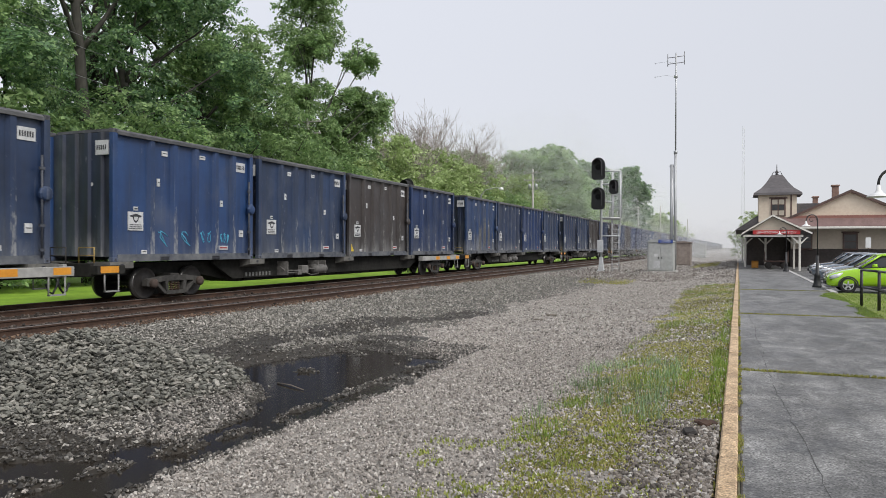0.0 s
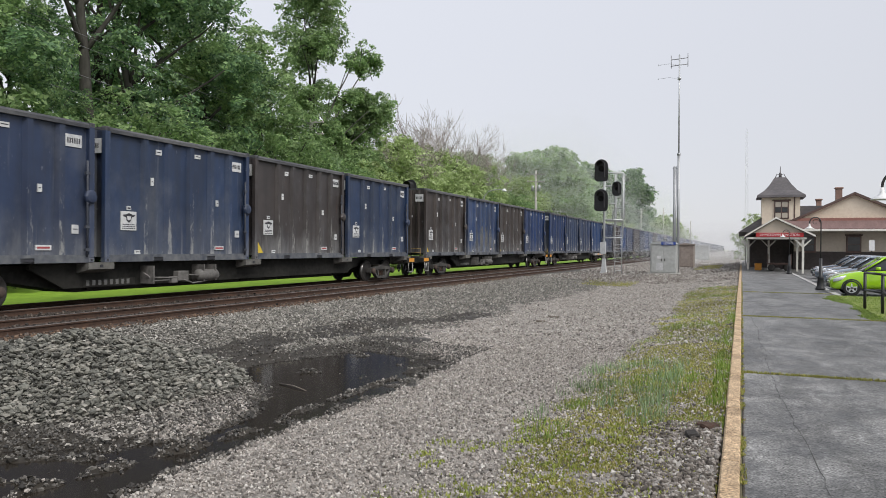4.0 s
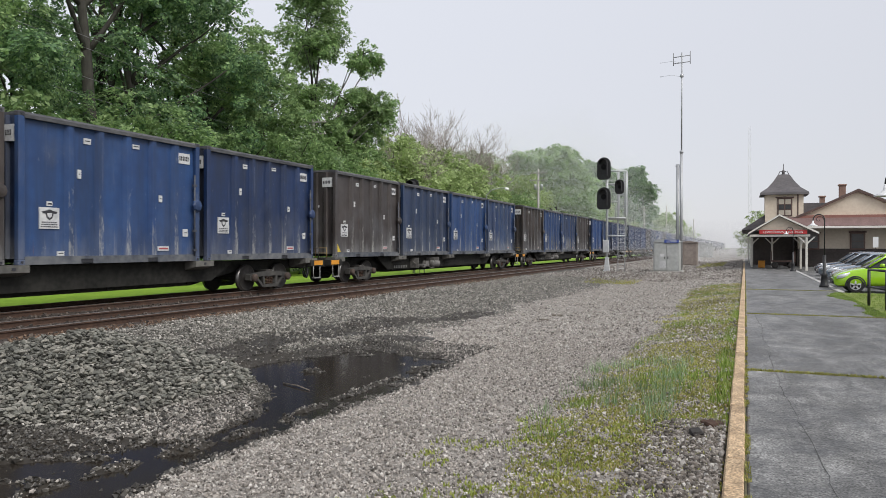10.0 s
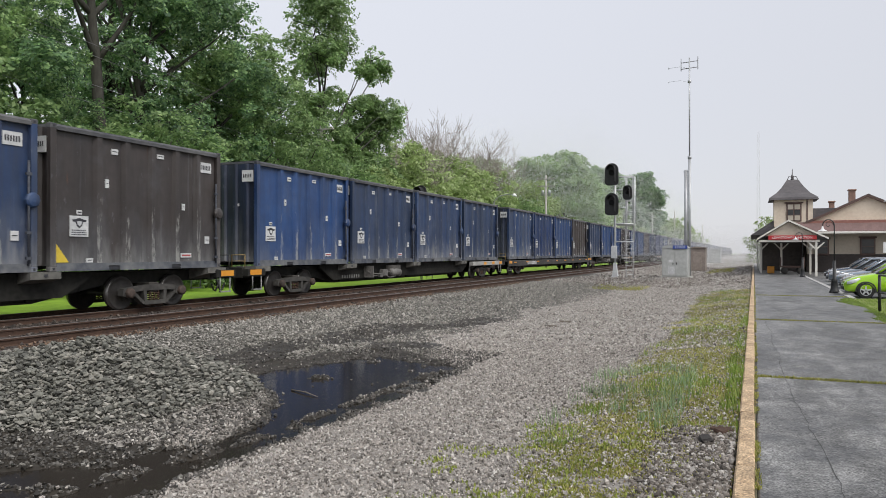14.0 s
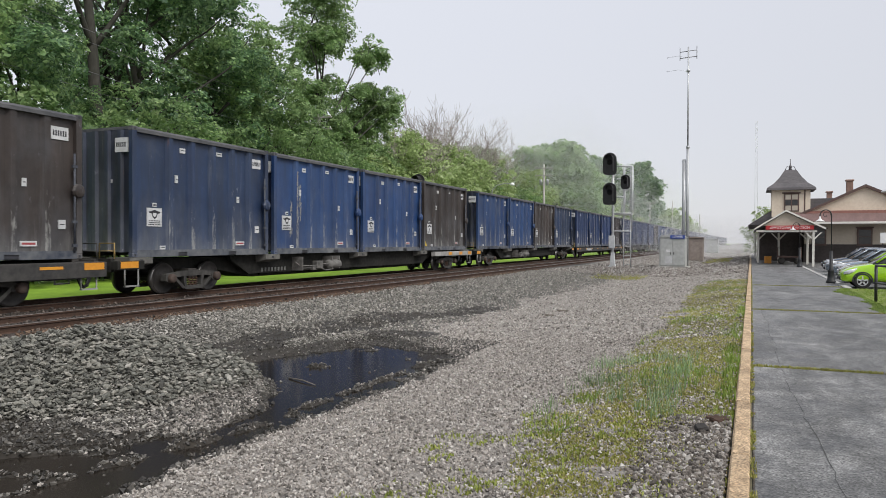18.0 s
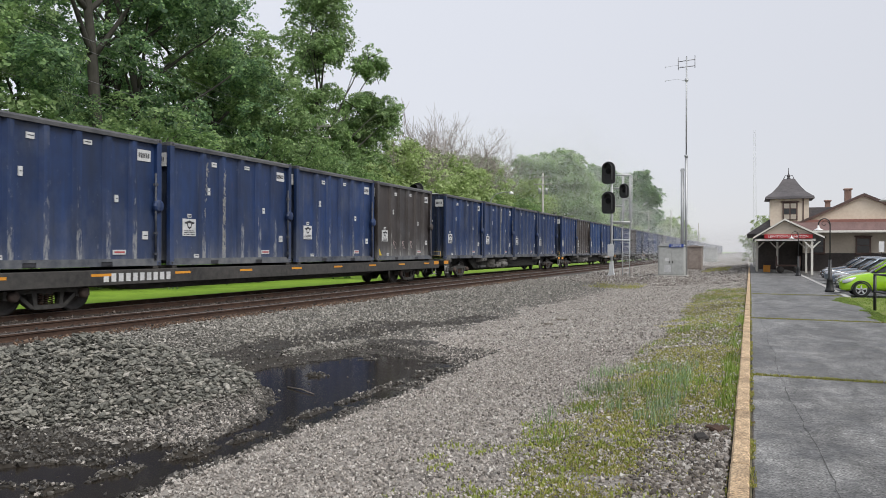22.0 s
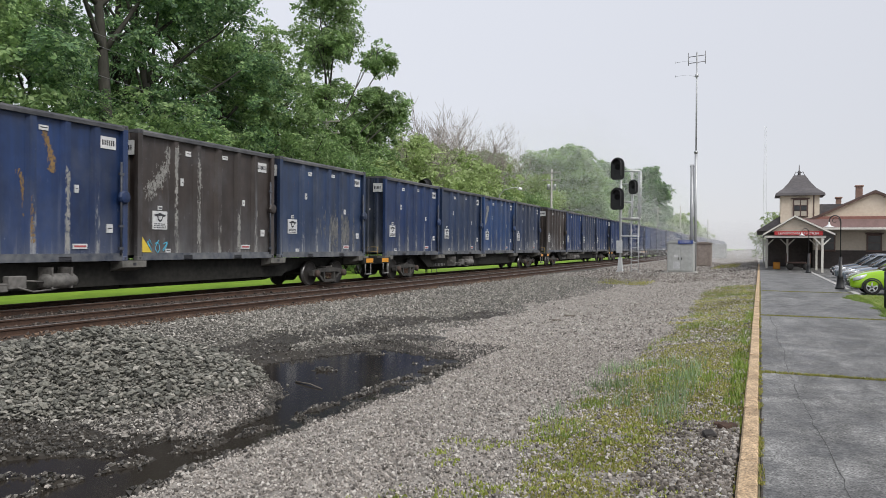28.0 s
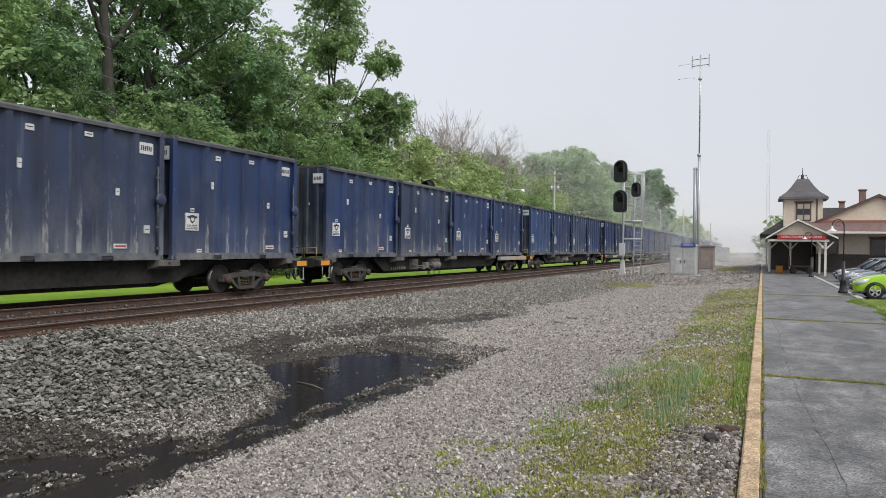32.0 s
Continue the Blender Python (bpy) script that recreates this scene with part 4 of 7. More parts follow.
scuff(BOXES[6, 1], DUST, [(3.0, 0.5), (3.4, 1.2), (3.6, 0.5)], 0.3, 500, 9, 0.3)
scuff(BOXES[6, 1], DUST, [(4.3, 0.4), (4.6, 0.7), (5.0, 0.4)], 0.3, 240, 10, 0.25)
scuff(BOXES[6, 2], DUST, [(2.6, 0.5), (3.4, 0.7), (4.6, 0.45)], 0.45, 900, 11, 0.35)
scuff(BOXES[16, 0], LIME, [(2.4, 1.9), (2.45, 1.2)], 0.05, 60, 12)
scuff(BOXES[16, 0], LIME, [(4.35, 2.3), (4.35, 0.4)], 0.06, 200, 13)
for q, (kj, path, wide, count) in enumerate((((9, 1), [(1.52, 3.1), (1.5, 0.7)], 0.05, 160), ((9, 1), [(1.25, 1.9), (1.2, 0.7)], 0.08, 110), ((9, 1), [(1.8, 2.6), (1.85, 1.3)], 0.07, 90), ((11, 1), [(1.75, 3.2), (1.55, 1.5)], 0.08, 130), ((11, 1), [(2.5, 3.0), (2.42, 0.5)], 0.10, 170), ((12, 1), [(3.4, 3.2), (3.38, 0.3)], 0.07, 240), ((12, 1), [(3.75, 3.1), (3.85, 2.4)], 0.07, 110), ((15, 2), [(0.6, 1.9), (0.9, 2.6), (1.1, 3.0)], 0.2, 300))):
    scuff(BOXES[kj], LIME, path, wide, count, 20 + q)
scuff(BOXES[2, 1], DUST, [(2.2, 0.6), (3.4, 1.3), (5.2, 0.5)], 0.8, 900, 40, 0.4)
scuff(BOXES[0, 0], DUST, [(2.7, 0.5), (3.8, 1.6), (5.0, 0.6)], 0.9, 1000, 41, 0.45)
part("rust_gash", cube(BOX_WIDE / 2 - 0.14, BOX_WIDE / 2 - 0.112, 2.0, 2.9, 2.92, 3.02, 0.01), RUST, BOXES[16, 0])
# ---------------------------------------------------------------- loose stone, water, weeds
def island_mat(name, stops, rough, bump=0.0, through=0.0):
    """A colour of its own for every stone, blade or leaf."""
    m = bpy.data.materials.new(name)
    m.use_nodes = True
    n, l = m.node_tree.nodes, m.node_tree.links
    p = n["Principled BSDF"]
    geo, cr = n.new("ShaderNodeNewGeometry"), n.new("ShaderNodeValToRGB")
    while len(cr.color_ramp.elements) < len(stops):
        cr.color_ramp.elements.new(0.5)
    for e, (at, colour) in zip(cr.color_ramp.elements, stops):
        e.position, e.color = at, (*colour, 1)
    l.new(geo.outputs["Random Per Island"], cr.inputs[0])
    base = cr.outputs[0]
    tc, nz, mx = n.new("ShaderNodeTexCoord"), n.new("ShaderNodeTexNoise"), n.new("ShaderNodeMix")
    l.new(tc.outputs["Object"], nz.inputs["Vector"])
    nz.inputs["Scale"].default_value = 30.0 if bump else 0.35
    mx.data_type, mx.blend_type = "RGBA", "MULTIPLY"
    mx.inputs[0].default_value = 0.8
    r2 = n.new("ShaderNodeValToRGB")
    r2.color_ramp.elements[0].position, r2.color_ramp.elements[0].color = 0.3, (0.55, 0.55, 0.55, 1)
    r2.color_ramp.elements[1].position, r2.color_ramp.elements[1].color = 0.7, (1.25, 1.25, 1.25, 1)
    l.new(nz.outputs[0], r2.inputs[0])
    l.new(base, mx.inputs[6])
    l.new(r2.outputs[0], mx.inputs[7])
    l.new(mx.outputs[2], p.inputs["Base Color"])
    p.inputs["Roughness"].default_value = rough
    if through:
        tr, ms = n.new("ShaderNodeBsdfTranslucent"), n.new("ShaderNodeMixShader")
        l.new(mx.outputs[2], tr.inputs["Color"])
        ms.inputs[0].default_value = through
        l.new(p.outputs[0], ms.inputs[1])
        l.new(tr.outputs[0], ms.inputs[2])
        l.new(ms.outputs[0], n["Material Output"].inputs["Surface"])
    return m


STONE_YARD = island_mat("pale_pink_grey_gravel", [(0.0, (0.10, 0.089, 0.078)), (0.35, (0.28, 0.253, 0.226)), (0.75, (0.42, 0.382, 0.345)), (1.0, (0.58, 0.55, 0.51))], 0.7, 0.1)
STONE_BANK = island_mat("green_grey_ballast", [(0.0, (0.05, 0.049, 0.042)), (0.4, (0.15, 0.147, 0.126)), (0.8, (0.25, 0.245, 0.212)), (1.0, (0.42, 0.40, 0.35))], 0.8, 0.1)
STONE_HEAP = island_mat("grey_green_heap_stones", [(0.0, (0.055, 0.053, 0.045)), (0.35, (0.128, 0.127, 0.109)), (0.65, (0.185, 0.182, 0.156)), (0.9, (0.24, 0.228, 0.196)), (1.0, (0.36, 0.34, 0.30))], 0.8, 0.1)
STONE_SHOULDER = island_mat("grey_shoulder_stones", [(0.0, (0.07, 0.066, 0.057)), (0.4, (0.215, 0.203, 0.178)), (0.8, (0.325, 0.306, 0.272)), (1.0, (0.46, 0.435, 0.395))], 0.8, 0.1)
STONE_TRACK = island_mat("oily_brown_ballast", [(0.0, (0.02, 0.016, 0.013)), (0.6, (0.06, 0.048, 0.04)), (1.0, (0.15, 0.12, 0.10))], 0.8, 0.1)
STONE_RUST = island_mat("rusty_ballast_chips", [(0.0, (0.05, 0.032, 0.023)), (0.6, (0.125, 0.077, 0.05)), (1.0, (0.23, 0.155, 0.105))], 0.85, 0.1)
STONE_WET = island_mat("wet_gravel", [(0.0, (0.02, 0.018, 0.015)), (0.6, (0.07, 0.063, 0.054)), (0.9, (0.13, 0.12, 0.105)), (1.0, (0.24, 0.228, 0.205))], 0.5, 0.1)
STONE_KERB = island_mat("brown_grey_kerb_stones", [(0.0, (0.05, 0.042, 0.035)), (0.45, (0.15, 0.128, 0.108)), (0.8, (0.25, 0.225, 0.20)), (1.0, (0.46, 0.44, 0.41))], 0.8, 0.1)
STONE_MIX = island_mat("grey_brown_chippings", [(0.0, (0.08, 0.07, 0.06)), (0.45, (0.25, 0.22, 0.195)), (0.8, (0.37, 0.34, 0.31)), (1.0, (0.52, 0.50, 0.47))], 0.8, 0.1)
OCTA = np.array([(1, 0, 0), (-1, 0, 0), (0, 1, 0), (0, -1, 0), (0, 0, 1), (0, 0, -1)], float)
OCTA_F = np.array([(0, 2, 4), (2, 1, 4), (1, 3, 4), (3, 0, 4), (2, 0, 5), (1, 2, 5), (3, 1, 5), (0, 3, 5)])
PHI = (1 + 5 ** 0.5) / 2
ICO = np.array([(-1, PHI, 0), (1, PHI, 0), (-1, -PHI, 0), (1, -PHI, 0), (0, -1, PHI), (0, 1, PHI), (0, -1, -PHI), (0, 1, -PHI), (PHI, 0, -1), (PHI, 0, 1), (-PHI, 0, -1), (-PHI, 0, 1)], float) / 1.9
ICO_F = np.array([(0, 11, 5), (0, 5, 1), (0, 1, 7), (0, 7, 10), (0, 10, 11), (1, 5, 9), (5, 11, 4), (11, 10, 2), (10, 7, 6), (7, 1, 8), (3, 9, 4), (3, 4, 2), (3, 2, 6), (3, 6, 8), (3, 8, 9), (4, 9, 5), (2, 4, 11), (6, 2, 10), (8, 6, 7), (9, 8, 1)])


def turns(rng, n):
    """n random turns."""
    q = rng.normal(size=(n, 4))
    q /= np.linalg.norm(q, axis=1)[:, None]
    w, x, y, z = q.T
    return np.stack([np.stack([1 - 2 * (y * y + z * z), 2 * (x * y - z * w), 2 * (x * z + y * w)], -1), np.stack([2 * (x * y + z * w), 1 - 2 * (x * x + z * z), 2 * (y * z - x * w)], -1), np.stack([2 * (x * z - y * w), 2 * (y * z + x * w), 1 - 2 * (x * x + y * y)], -1)], 1)


def lying(rng, n, tilt=0.35):
    """n turns about the upright, each tipped a little."""
    a, b, c = rng.uniform(0, 2 * math.pi, n), rng.normal(0, tilt, n), rng.normal(0, tilt, n)
    o, i = np.zeros(n), np.ones(n)
    ca, sa, cb, sb, cc, sc = np.cos(a), np.sin(a), np.cos(b), np.sin(b), np.cos(c), np.sin(c)
    spin = np.stack([np.stack([ca, -sa, o], -1), np.stack([sa, ca, o], -1), np.stack([o, o, i], -1)], 1)
    nod = np.stack([np.stack([i, o, o], -1), np.stack([o, cb, -sb], -1), np.stack([o, sb, cb], -1)], 1)
    rock = np.stack([np.stack([cc, o, sc], -1), np.stack([o, i, o], -1), np.stack([-sc, o, cc], -1)], 1)
    return nod @ rock @ spin


def mesh_of(name, shape, faces, place_, rot, size, rng, jitter, material):
    """Many small pieces as one mesh."""
    n, k = len(place_), len(shape)
    v = shape[None] * (1 + rng.uniform(-jitter, jitter, (n, k, 3)))
    v = np.einsum("nij,nkj->nki", rot, v * size[:, None, :]) + place_[:, None, :]
    f = (faces[None] + (np.arange(n) * k)[:, None, None]).reshape(-1, faces.shape[1])
    me = bpy.data.meshes.new(name)
    me.vertices.add(n * k)
    me.vertices.foreach_set("co", v.ravel())
    c = faces.shape[1]
    me.loops.add(f.size)
    me.loops.foreach_set("vertex_index", f.ravel().astype(np.int32))
    me.polygons.add(len(f))
    me.polygons.foreach_set("loop_start", np.arange(0, f.size, c, dtype=np.int32))
    me.update(calc_edges=True)
    me.validate()
    me.shade_flat()
    me.materials.append(material)
    return new(name, me)


def stones(name, label, seed, count, area, size, material, shape="octa", keep=None, near=None, lift=0.6, flat=False):
    """Loose stones scattered over the ground, denser towards the platform's near end where asked."""
    rng = np.random.RandomState(seed)
    x0, x1, y0, y1 = area
    xs = rng.uniform(x0, x1, count)
    ys = y0 + (y1 - y0) * rng.uniform(0, 1, count) ** (near or 1.0)
    pts = [(x, y, height(x, y)) for x, y in zip(xs, ys) if keep is None or keep(x, y, rng)]
    p = np.array(pts)
    r = rng.lognormal(math.log(size), 0.33, len(p)).clip(size * 0.45, size * 2.1)
    dims = r[:, None] * rng.uniform(0.65, 1.2, (len(p), 3))
    if flat:
        dims *= (1.3, 0.85, 0.6)
    p[:, 2] += r * rng.uniform(-0.2, lift, len(p))
    sh, fc = (ICO, ICO_F) if shape == "ico" else (OCTA, OCTA_F)
    ob = mesh_of(name, sh, fc, p, lying(rng, len(p)) if flat else turns(rng, len(p)), dims, rng, 0.3, material)
    return tagged(ob, label, "stones", kind="stuff")


def in_water(x, y, margin=0.0):
    return height(x, y) < WATER_Z - margin and -9 < y < 14


def bank_keep(x, y, r):
    if damp(x, y):
        return not in_water(x, y) and r.uniform() < 0.07
    return r.uniform() < smooth(-5.6, -6.9, x)


def on_heap(x, y, r):
    return not damp(x, y) and (math.hypot((x + 8.55) / 2.25, (y - 7.7) / 2.5) < 0.98 or math.hypot((x + 9.0) / 2.1, (y - 5.0) / 2.1) < 0.9)


def yard_keep(x, y, r):
    return (not damp(x, y) or (not in_water(x, y) and r.uniform() < 0.2)) and r.uniform() < (1 if x < -1.5 else 0.4) * (1 - 0.85 * smooth(-5.5, -6.6, x))


def pool_keep(x, y, r):
    h = height(x, y)
    return h < -0.33 and (h > WATER_Z - 0.006 or r.uniform() < 0.06)


stones("ballast_pile", "heap of angular green-grey ballast stones beside the track", 1, 56000, (-11.4, -5.6, 2.6, 10.4), 0.0235, STONE_HEAP, "ico", on_heap, 1.0, 3.0, True)
stones("ballast_bank", "green-grey ballast stones on the bank beside the track", 17, 50000, (-11.9, -5.7, 1.5, 14), 0.0205, STONE_SHOULDER, "octa", bank_keep, 1.15, 2.4, True)
stones("gravel_yard", "fine pale grey-pink gravel spread over the yard", 2, 100000, (-6.6, -0.15, 2.2, 15), 0.0122, STONE_YARD, "octa", yard_keep, 1.3, 1.1)
stones("gravel_yard_far", "pale gravel further along the yard", 3, 36000, (-8.4, -0.15, 14, 46), 0.020, STONE_YARD, "octa", lambda x, y, r: not damp(x, y) and r.uniform() < 1 - smooth(-6.3, -8.3, x), 1.5)
stones("coarse_kerb_stones", "coarse loose stones along the platform kerb", 4, 9000, (-0.85, -0.16, 3.9, 7.4), 0.0145, STONE_KERB, "ico", lambda x, y, r: r.uniform() < smooth(-0.95, -0.55, x), 1.2)
stones("ballast_shoulder", "grey ballast on the bank beside the track", 5, 32000, (-12.2, -6.6, 13, 50), 0.026, STONE_SHOULDER, "octa", lambda x, y, r: r.uniform() < smooth(-6.6, -8.8, x) * (0.2 if damp(x, y) else 1), 1.5)
stones("gravel_end", "dusty grey gravel at the end of the yard", 18, 15000, (-11.5, -0.2, 44, 105), 0.042, STONE_MIX, "octa", None, 1.7)
stones("gravel_mound", "dark mound of ballast before the signal", 10, 5000, (-9.8, -5.6, 43, 51), 0.035, STONE_MIX, "octa", lambda x, y, r: math.hypot((x + 7.5) / 2.0, (y - 46.5) / 3.2) < 1.0 + 0.2 * r.uniform(), 1.0, 1.5)
stones("track_ballast", "rusty grey ballast between the ties", 6, 14000, (-18.75, -12.5, 4, 50), 0.032, STONE_TRACK, "octa", lambda x, y, r: min(abs(abs(x - NEAR_X) - 0.755), abs(abs(x - TRAIN_X) - 0.755)) > 0.09, 1.4)
stones("rusty_edge", "rust-stained chips along the tie ends", 8, 9000, (-12.75, -12.0, 3, 45), 0.022, STONE_RUST, "octa", lambda x, y, r: fbm(x, y, 0.7, 8) > -0.2, 1.4)
stones("damp_stones", "damp dark gravel in the mud and the wheel rut", 9, 11000, (-9.2, -6.6, 3, 21.5), 0.018, STONE_WET, "octa", lambda x, y, r: damp(x, y) and not in_water(x, y), 1.2)
stones("wet_stones", "wet stones breaking the surface of the puddle", 7, 30000, (-7.6, -4.6, 1.5, 14.2), 0.017, STONE_WET, "octa", pool_keep, 1.2, 0.8)

WATER = mat("still_muddy_water", (0.014, 0.012, 0.010), (0.028, 0.023, 0.018), 0.07, 1.0, 0.02, rough2=0.2, spec=0.36)
WATER.node_tree.nodes["Principled BSDF"].inputs["IOR"].default_value = 1.33
bm = bmesh.new()
box(bm, -9.4, -4.55, -9, 13.6, WATER_Z - 0.004, WATER_Z)
tagged(part("puddle", bm, WATER), "still dark puddle lying in the wheel ruts of the yard", "puddle", kind="structure")

STRAW = island_mat("olive_weed_blades", [(0.0, (0.20, 0.22, 0.045)), (0.4, (0.33, 0.34, 0.075)), (0.8, (0.42, 0.40, 0.12)), (0.93, (0.48, 0.42, 0.20)), (1.0, (0.38, 0.24, 0.15))], 0.6, 0, 0.3)
BLADE = island_mat("green_grass_blades", [(0.0, (0.12, 0.20, 0.025)), (0.5, (0.21, 0.32, 0.045)), (1.0, (0.36, 0.45, 0.11))], 0.55, 0, 0.3)
FRESH_WEED = island_mat("yellow_green_weed_leaves", [(0.0, (0.20, 0.26, 0.04)), (0.5, (0.32, 0.38, 0.07)), (1.0, (0.46, 0.48, 0.13))], 0.55, 0, 0.3)
REED = island_mat("blue_green_blades", [(0.0, (0.16, 0.26, 0.10)), (0.6, (0.26, 0.38, 0.18)), (1.0, (0.42, 0.50, 0.32))], 0.55, 0, 0.3)
BLADE_SHAPE = np.array([(-1, 0, 0), (1, 0, 0), (0.55, 0.25, 0.55), (-0.55, 0.25, 0.55), (0, 0.8, 1.0)], float)


def blades(name, label, seed, tufts, per, area, high, wide, material, keep=None, spread=0.05, near=1.0):
    rng = np.random.RandomState(seed)
    x0, x1, y0, y1 = area
    pts = []
    while len(pts) < tufts:
        x, y = rng.uniform(x0, x1), y0 + (y1 - y0) * rng.uniform() ** near
        tufts -= 0.02
        if keep is None or keep(x, y, rng):
            pts.append((x, y))
    p = np.repeat(np.array(pts), per, 0) + rng.normal(0, spread, (len(pts) * per, 2))
    p[:, 0] = np.minimum(p[:, 0], x1 + 0.01)
    z = np.array([height(x, y) if x < -0.14 else 0.0 for x, y in p])
    n = len(p)
    h = high * rng.uniform(0.4, 1.15, n)
    a = rng.uniform(0, 2 * math.pi, n)
    c, s, o, i = np.cos(a), np.sin(a), np.zeros(n), np.ones(n)
    rot = np.stack([np.stack([c, -s, o], -1), np.stack([s, c, o], -1), np.stack([o, o, i], -1)], 1)
    size = np.stack([np.full(n, wide), h * rng.uniform(0.1, 0.8, n), h], -1)
    k = len(BLADE_SHAPE)
    v = np.einsum("nij,nkj->nki", rot, BLADE_SHAPE[None] * size[:, None, :]) + np.column_stack([p, z - 0.005])[:, None, :]
    base = (np.arange(n) * k).tolist()
    faces = [f for b in base for f in ((b, b + 1, b + 2, b + 3), (b + 3, b + 2, b + 4))]
    return tagged(part(name, (v.reshape(-1, 3).tolist(), [], faces), material), label, "grass", kind="stuff")


def strip(x, y, r):
    """Where weeds grow between gravel and kerb."""
    if x > -0.6 + 0.3 * fbm(x, y, 1.5, 73) and 4.6 < y < 7.2 and r.uniform() < 0.85:
        return False
    near = min(max((9.5 - y) / 5, 0), 1)
    return x > -1.9 - 0.45 * fbm(x, y, 0.35, 7) and fbm(x, y, 0.8, 2) > -0.45 - 0.1 * near - 0.4 * smooth(-1.2, -0.5, x) and fbm(x, y, 2.6, 71) > -0.6 + 0.56 * near


blades("weed_carpet", "low olive weeds creeping over the gravel beside the kerb", 11, 17000, 8, (-2.7, -0.16, 3.6, 36), 0.028, 0.012, STRAW, strip, 0.07, 1.5)
blades("grass_tufts", "fresh green grass tufts beside the kerb", 12, 520, 8, (-2.2, -0.16, 4.5, 36), 0.11, 0.005, BLADE, lambda x, y, r: strip(x, y, r) and fbm(x, y, 0.6, 12) > 0.12, 0.06, 1.4)
blades("tall_grass", "tall blue-green grass stems in the gravel", 13, 160, 7, (-2.1, -0.7, 6.6, 11.5), 0.2, 0.0045, REED, lambda x, y, r: fbm(x, y, 0.9, 15) > -0.05, 0.06, 1.0)
blades("kerb_grass", "long grass leaning against the kerb", 14, 120, 9, (-0.32, -0.15, 6.5, 20), 0.13, 0.005, BLADE, lambda x, y, r: fbm(x, y, 0.5, 18) > -0.1, 0.04, 1.5)
blades("broad_weeds", "bright leafy weeds in the gravel", 15, 220, 14, (-2.7, -0.5, 3.6, 7.6), 0.045, 0.013, FRESH_WEED, lambda x, y, r: fbm(x, y, 1.2, 21) > 0.1, 0.05, 1.0)
blades("joint_moss", "moss and grass in the platform joints", 16, 900, 6, (0.0, 0.035, 3.5, 40), 0.024, 0.006, STRAW, lambda x, y, r: fbm(x, y, 1.6, 40) > -0.08, 0.014, 1.6)
for y in (10.5, 19.4, 30.5):
    blades("joint_grass", "thin grass growing in a platform joint", int(y), 420, 6, (0.05, 3.08, y - 0.04, y + 0.04), 0.035, 0.007, STRAW, None, 0.012)
blades("lawn_grass", "short grass beside the platform", 19, 2600, 5, (3.12, 8, 15, 29.6), 0.05, 0.007, BLADE, None, 0.08, 0.6)
blades("lawn_fringe", "grass creeping from the lawn over the platform edge", 23, 900, 6, (2.55, 3.12, 19.6, 29.6), 0.045, 0.008, BLADE, lambda x, y, r: x > 2.95 - 0.5 * fbm(x, y, 0.5, 75) - 0.12, 0.04)
blades("mound_weeds", "weeds on a gravel mound at the foot of the signal", 20, 420, 6, (-8.2, -5.6, 40, 44.5), 0.08, 0.012, STRAW, None, 0.15)
blades("far_weeds", "green weed patches at the end of the yard", 21, 500, 6, (-4.2, -2.0, 74, 92), 0.10, 0.02, STRAW, None, 0.2)

# odds and ends on the ground
INK_ROCK = mat("dark_slaty_rock", (0.018, 0.016, 0.015), (0.05, 0.044, 0.04), 0.9, 20, 0.5)
DRY_WOOD = mat("dry_grey_wood", (0.10, 0.085, 0.07), (0.22, 0.19, 0.16), 0.9, 12, 0.4, stretch=(1, 1, 0.2))
for name, label, pts, r in (("stick", "dark wet stick lying in the puddle", [(-6.4, 9.3, -0.44), (-6.05, 9.15, -0.425), (-5.74, 8.99, -0.44)], 0.013), ("stick", "bleached stick propped on the gravel mound", [(-8.6, 42.5, -0.3), (-8.3, 42.9, -0.12), (-8.0, 43.3, 0.12)], 0.035), ("plank_end", "dark scrap of wood on the gravel", [(-5.2, 19.6, -0.38), (-4.95, 19.65, -0.38)], 0.03), ("plank_end", "dark scrap of wood on the gravel", [(-5.2, 21.0, -0.38), (-4.9, 21.1, -0.38)], 0.03)):
    bm = bmesh.new()
    tube(bm, pts, [r, r * 0.85, r * 0.5][:len(pts)], 6)
    tagged(part(name, bm, DRY_WOOD), label, "stick")
for name, label, x, y, r, material in (("dark_rock", "dark angular rock beside the kerb", -0.39, 6.8, 0.055, INK_ROCK), ("brick_fragment", "broken red brick fragment beside the kerb", -0.28, 7.15, 0.045, RUST), ("brick_fragment", "broken red brick fragment beside the kerb", -0.22, 7.22, 0.035, RUST), ("brick_fragment", "broken red brick fragment beside the kerb", -0.34, 7.24, 0.03, RUST)):
    bm = bmesh.new()
    box(bm, -r * 1.3, r * 1.3, -r, r, -r * 0.6, r * 0.6, r * 0.3)
    for v in bm.verts:
        v.co *= 1 + 0.18 * noise.noise(v.co * 40 + Vector((x * 9, y * 7, 0)))
    tagged(part(name, bm, material, m=pose(x, y, height(x, y) + r * 0.45, 12, 8, 35 + 90 * y)), label, "rock" if name == "dark_rock" else "brick")
# ---------------------------------------------------------------- trees behind the track
LEAF_DARK = island_mat("deep_green_leaves", [(0.0, (0.075, 0.14, 0.075)), (0.5, (0.175, 0.305, 0.145)), (0.85, (0.29, 0.45, 0.19)), (1.0, (0.42, 0.58, 0.26))], 0.5, 0, 0.5)
LEAF_FRESH = island_mat("fresh_green_leaves", [(0.0, (0.14, 0.23, 0.095)), (0.5, (0.26, 0.40, 0.16)), (1.0, (0.42, 0.56, 0.24))], 0.5, 0, 0.5)
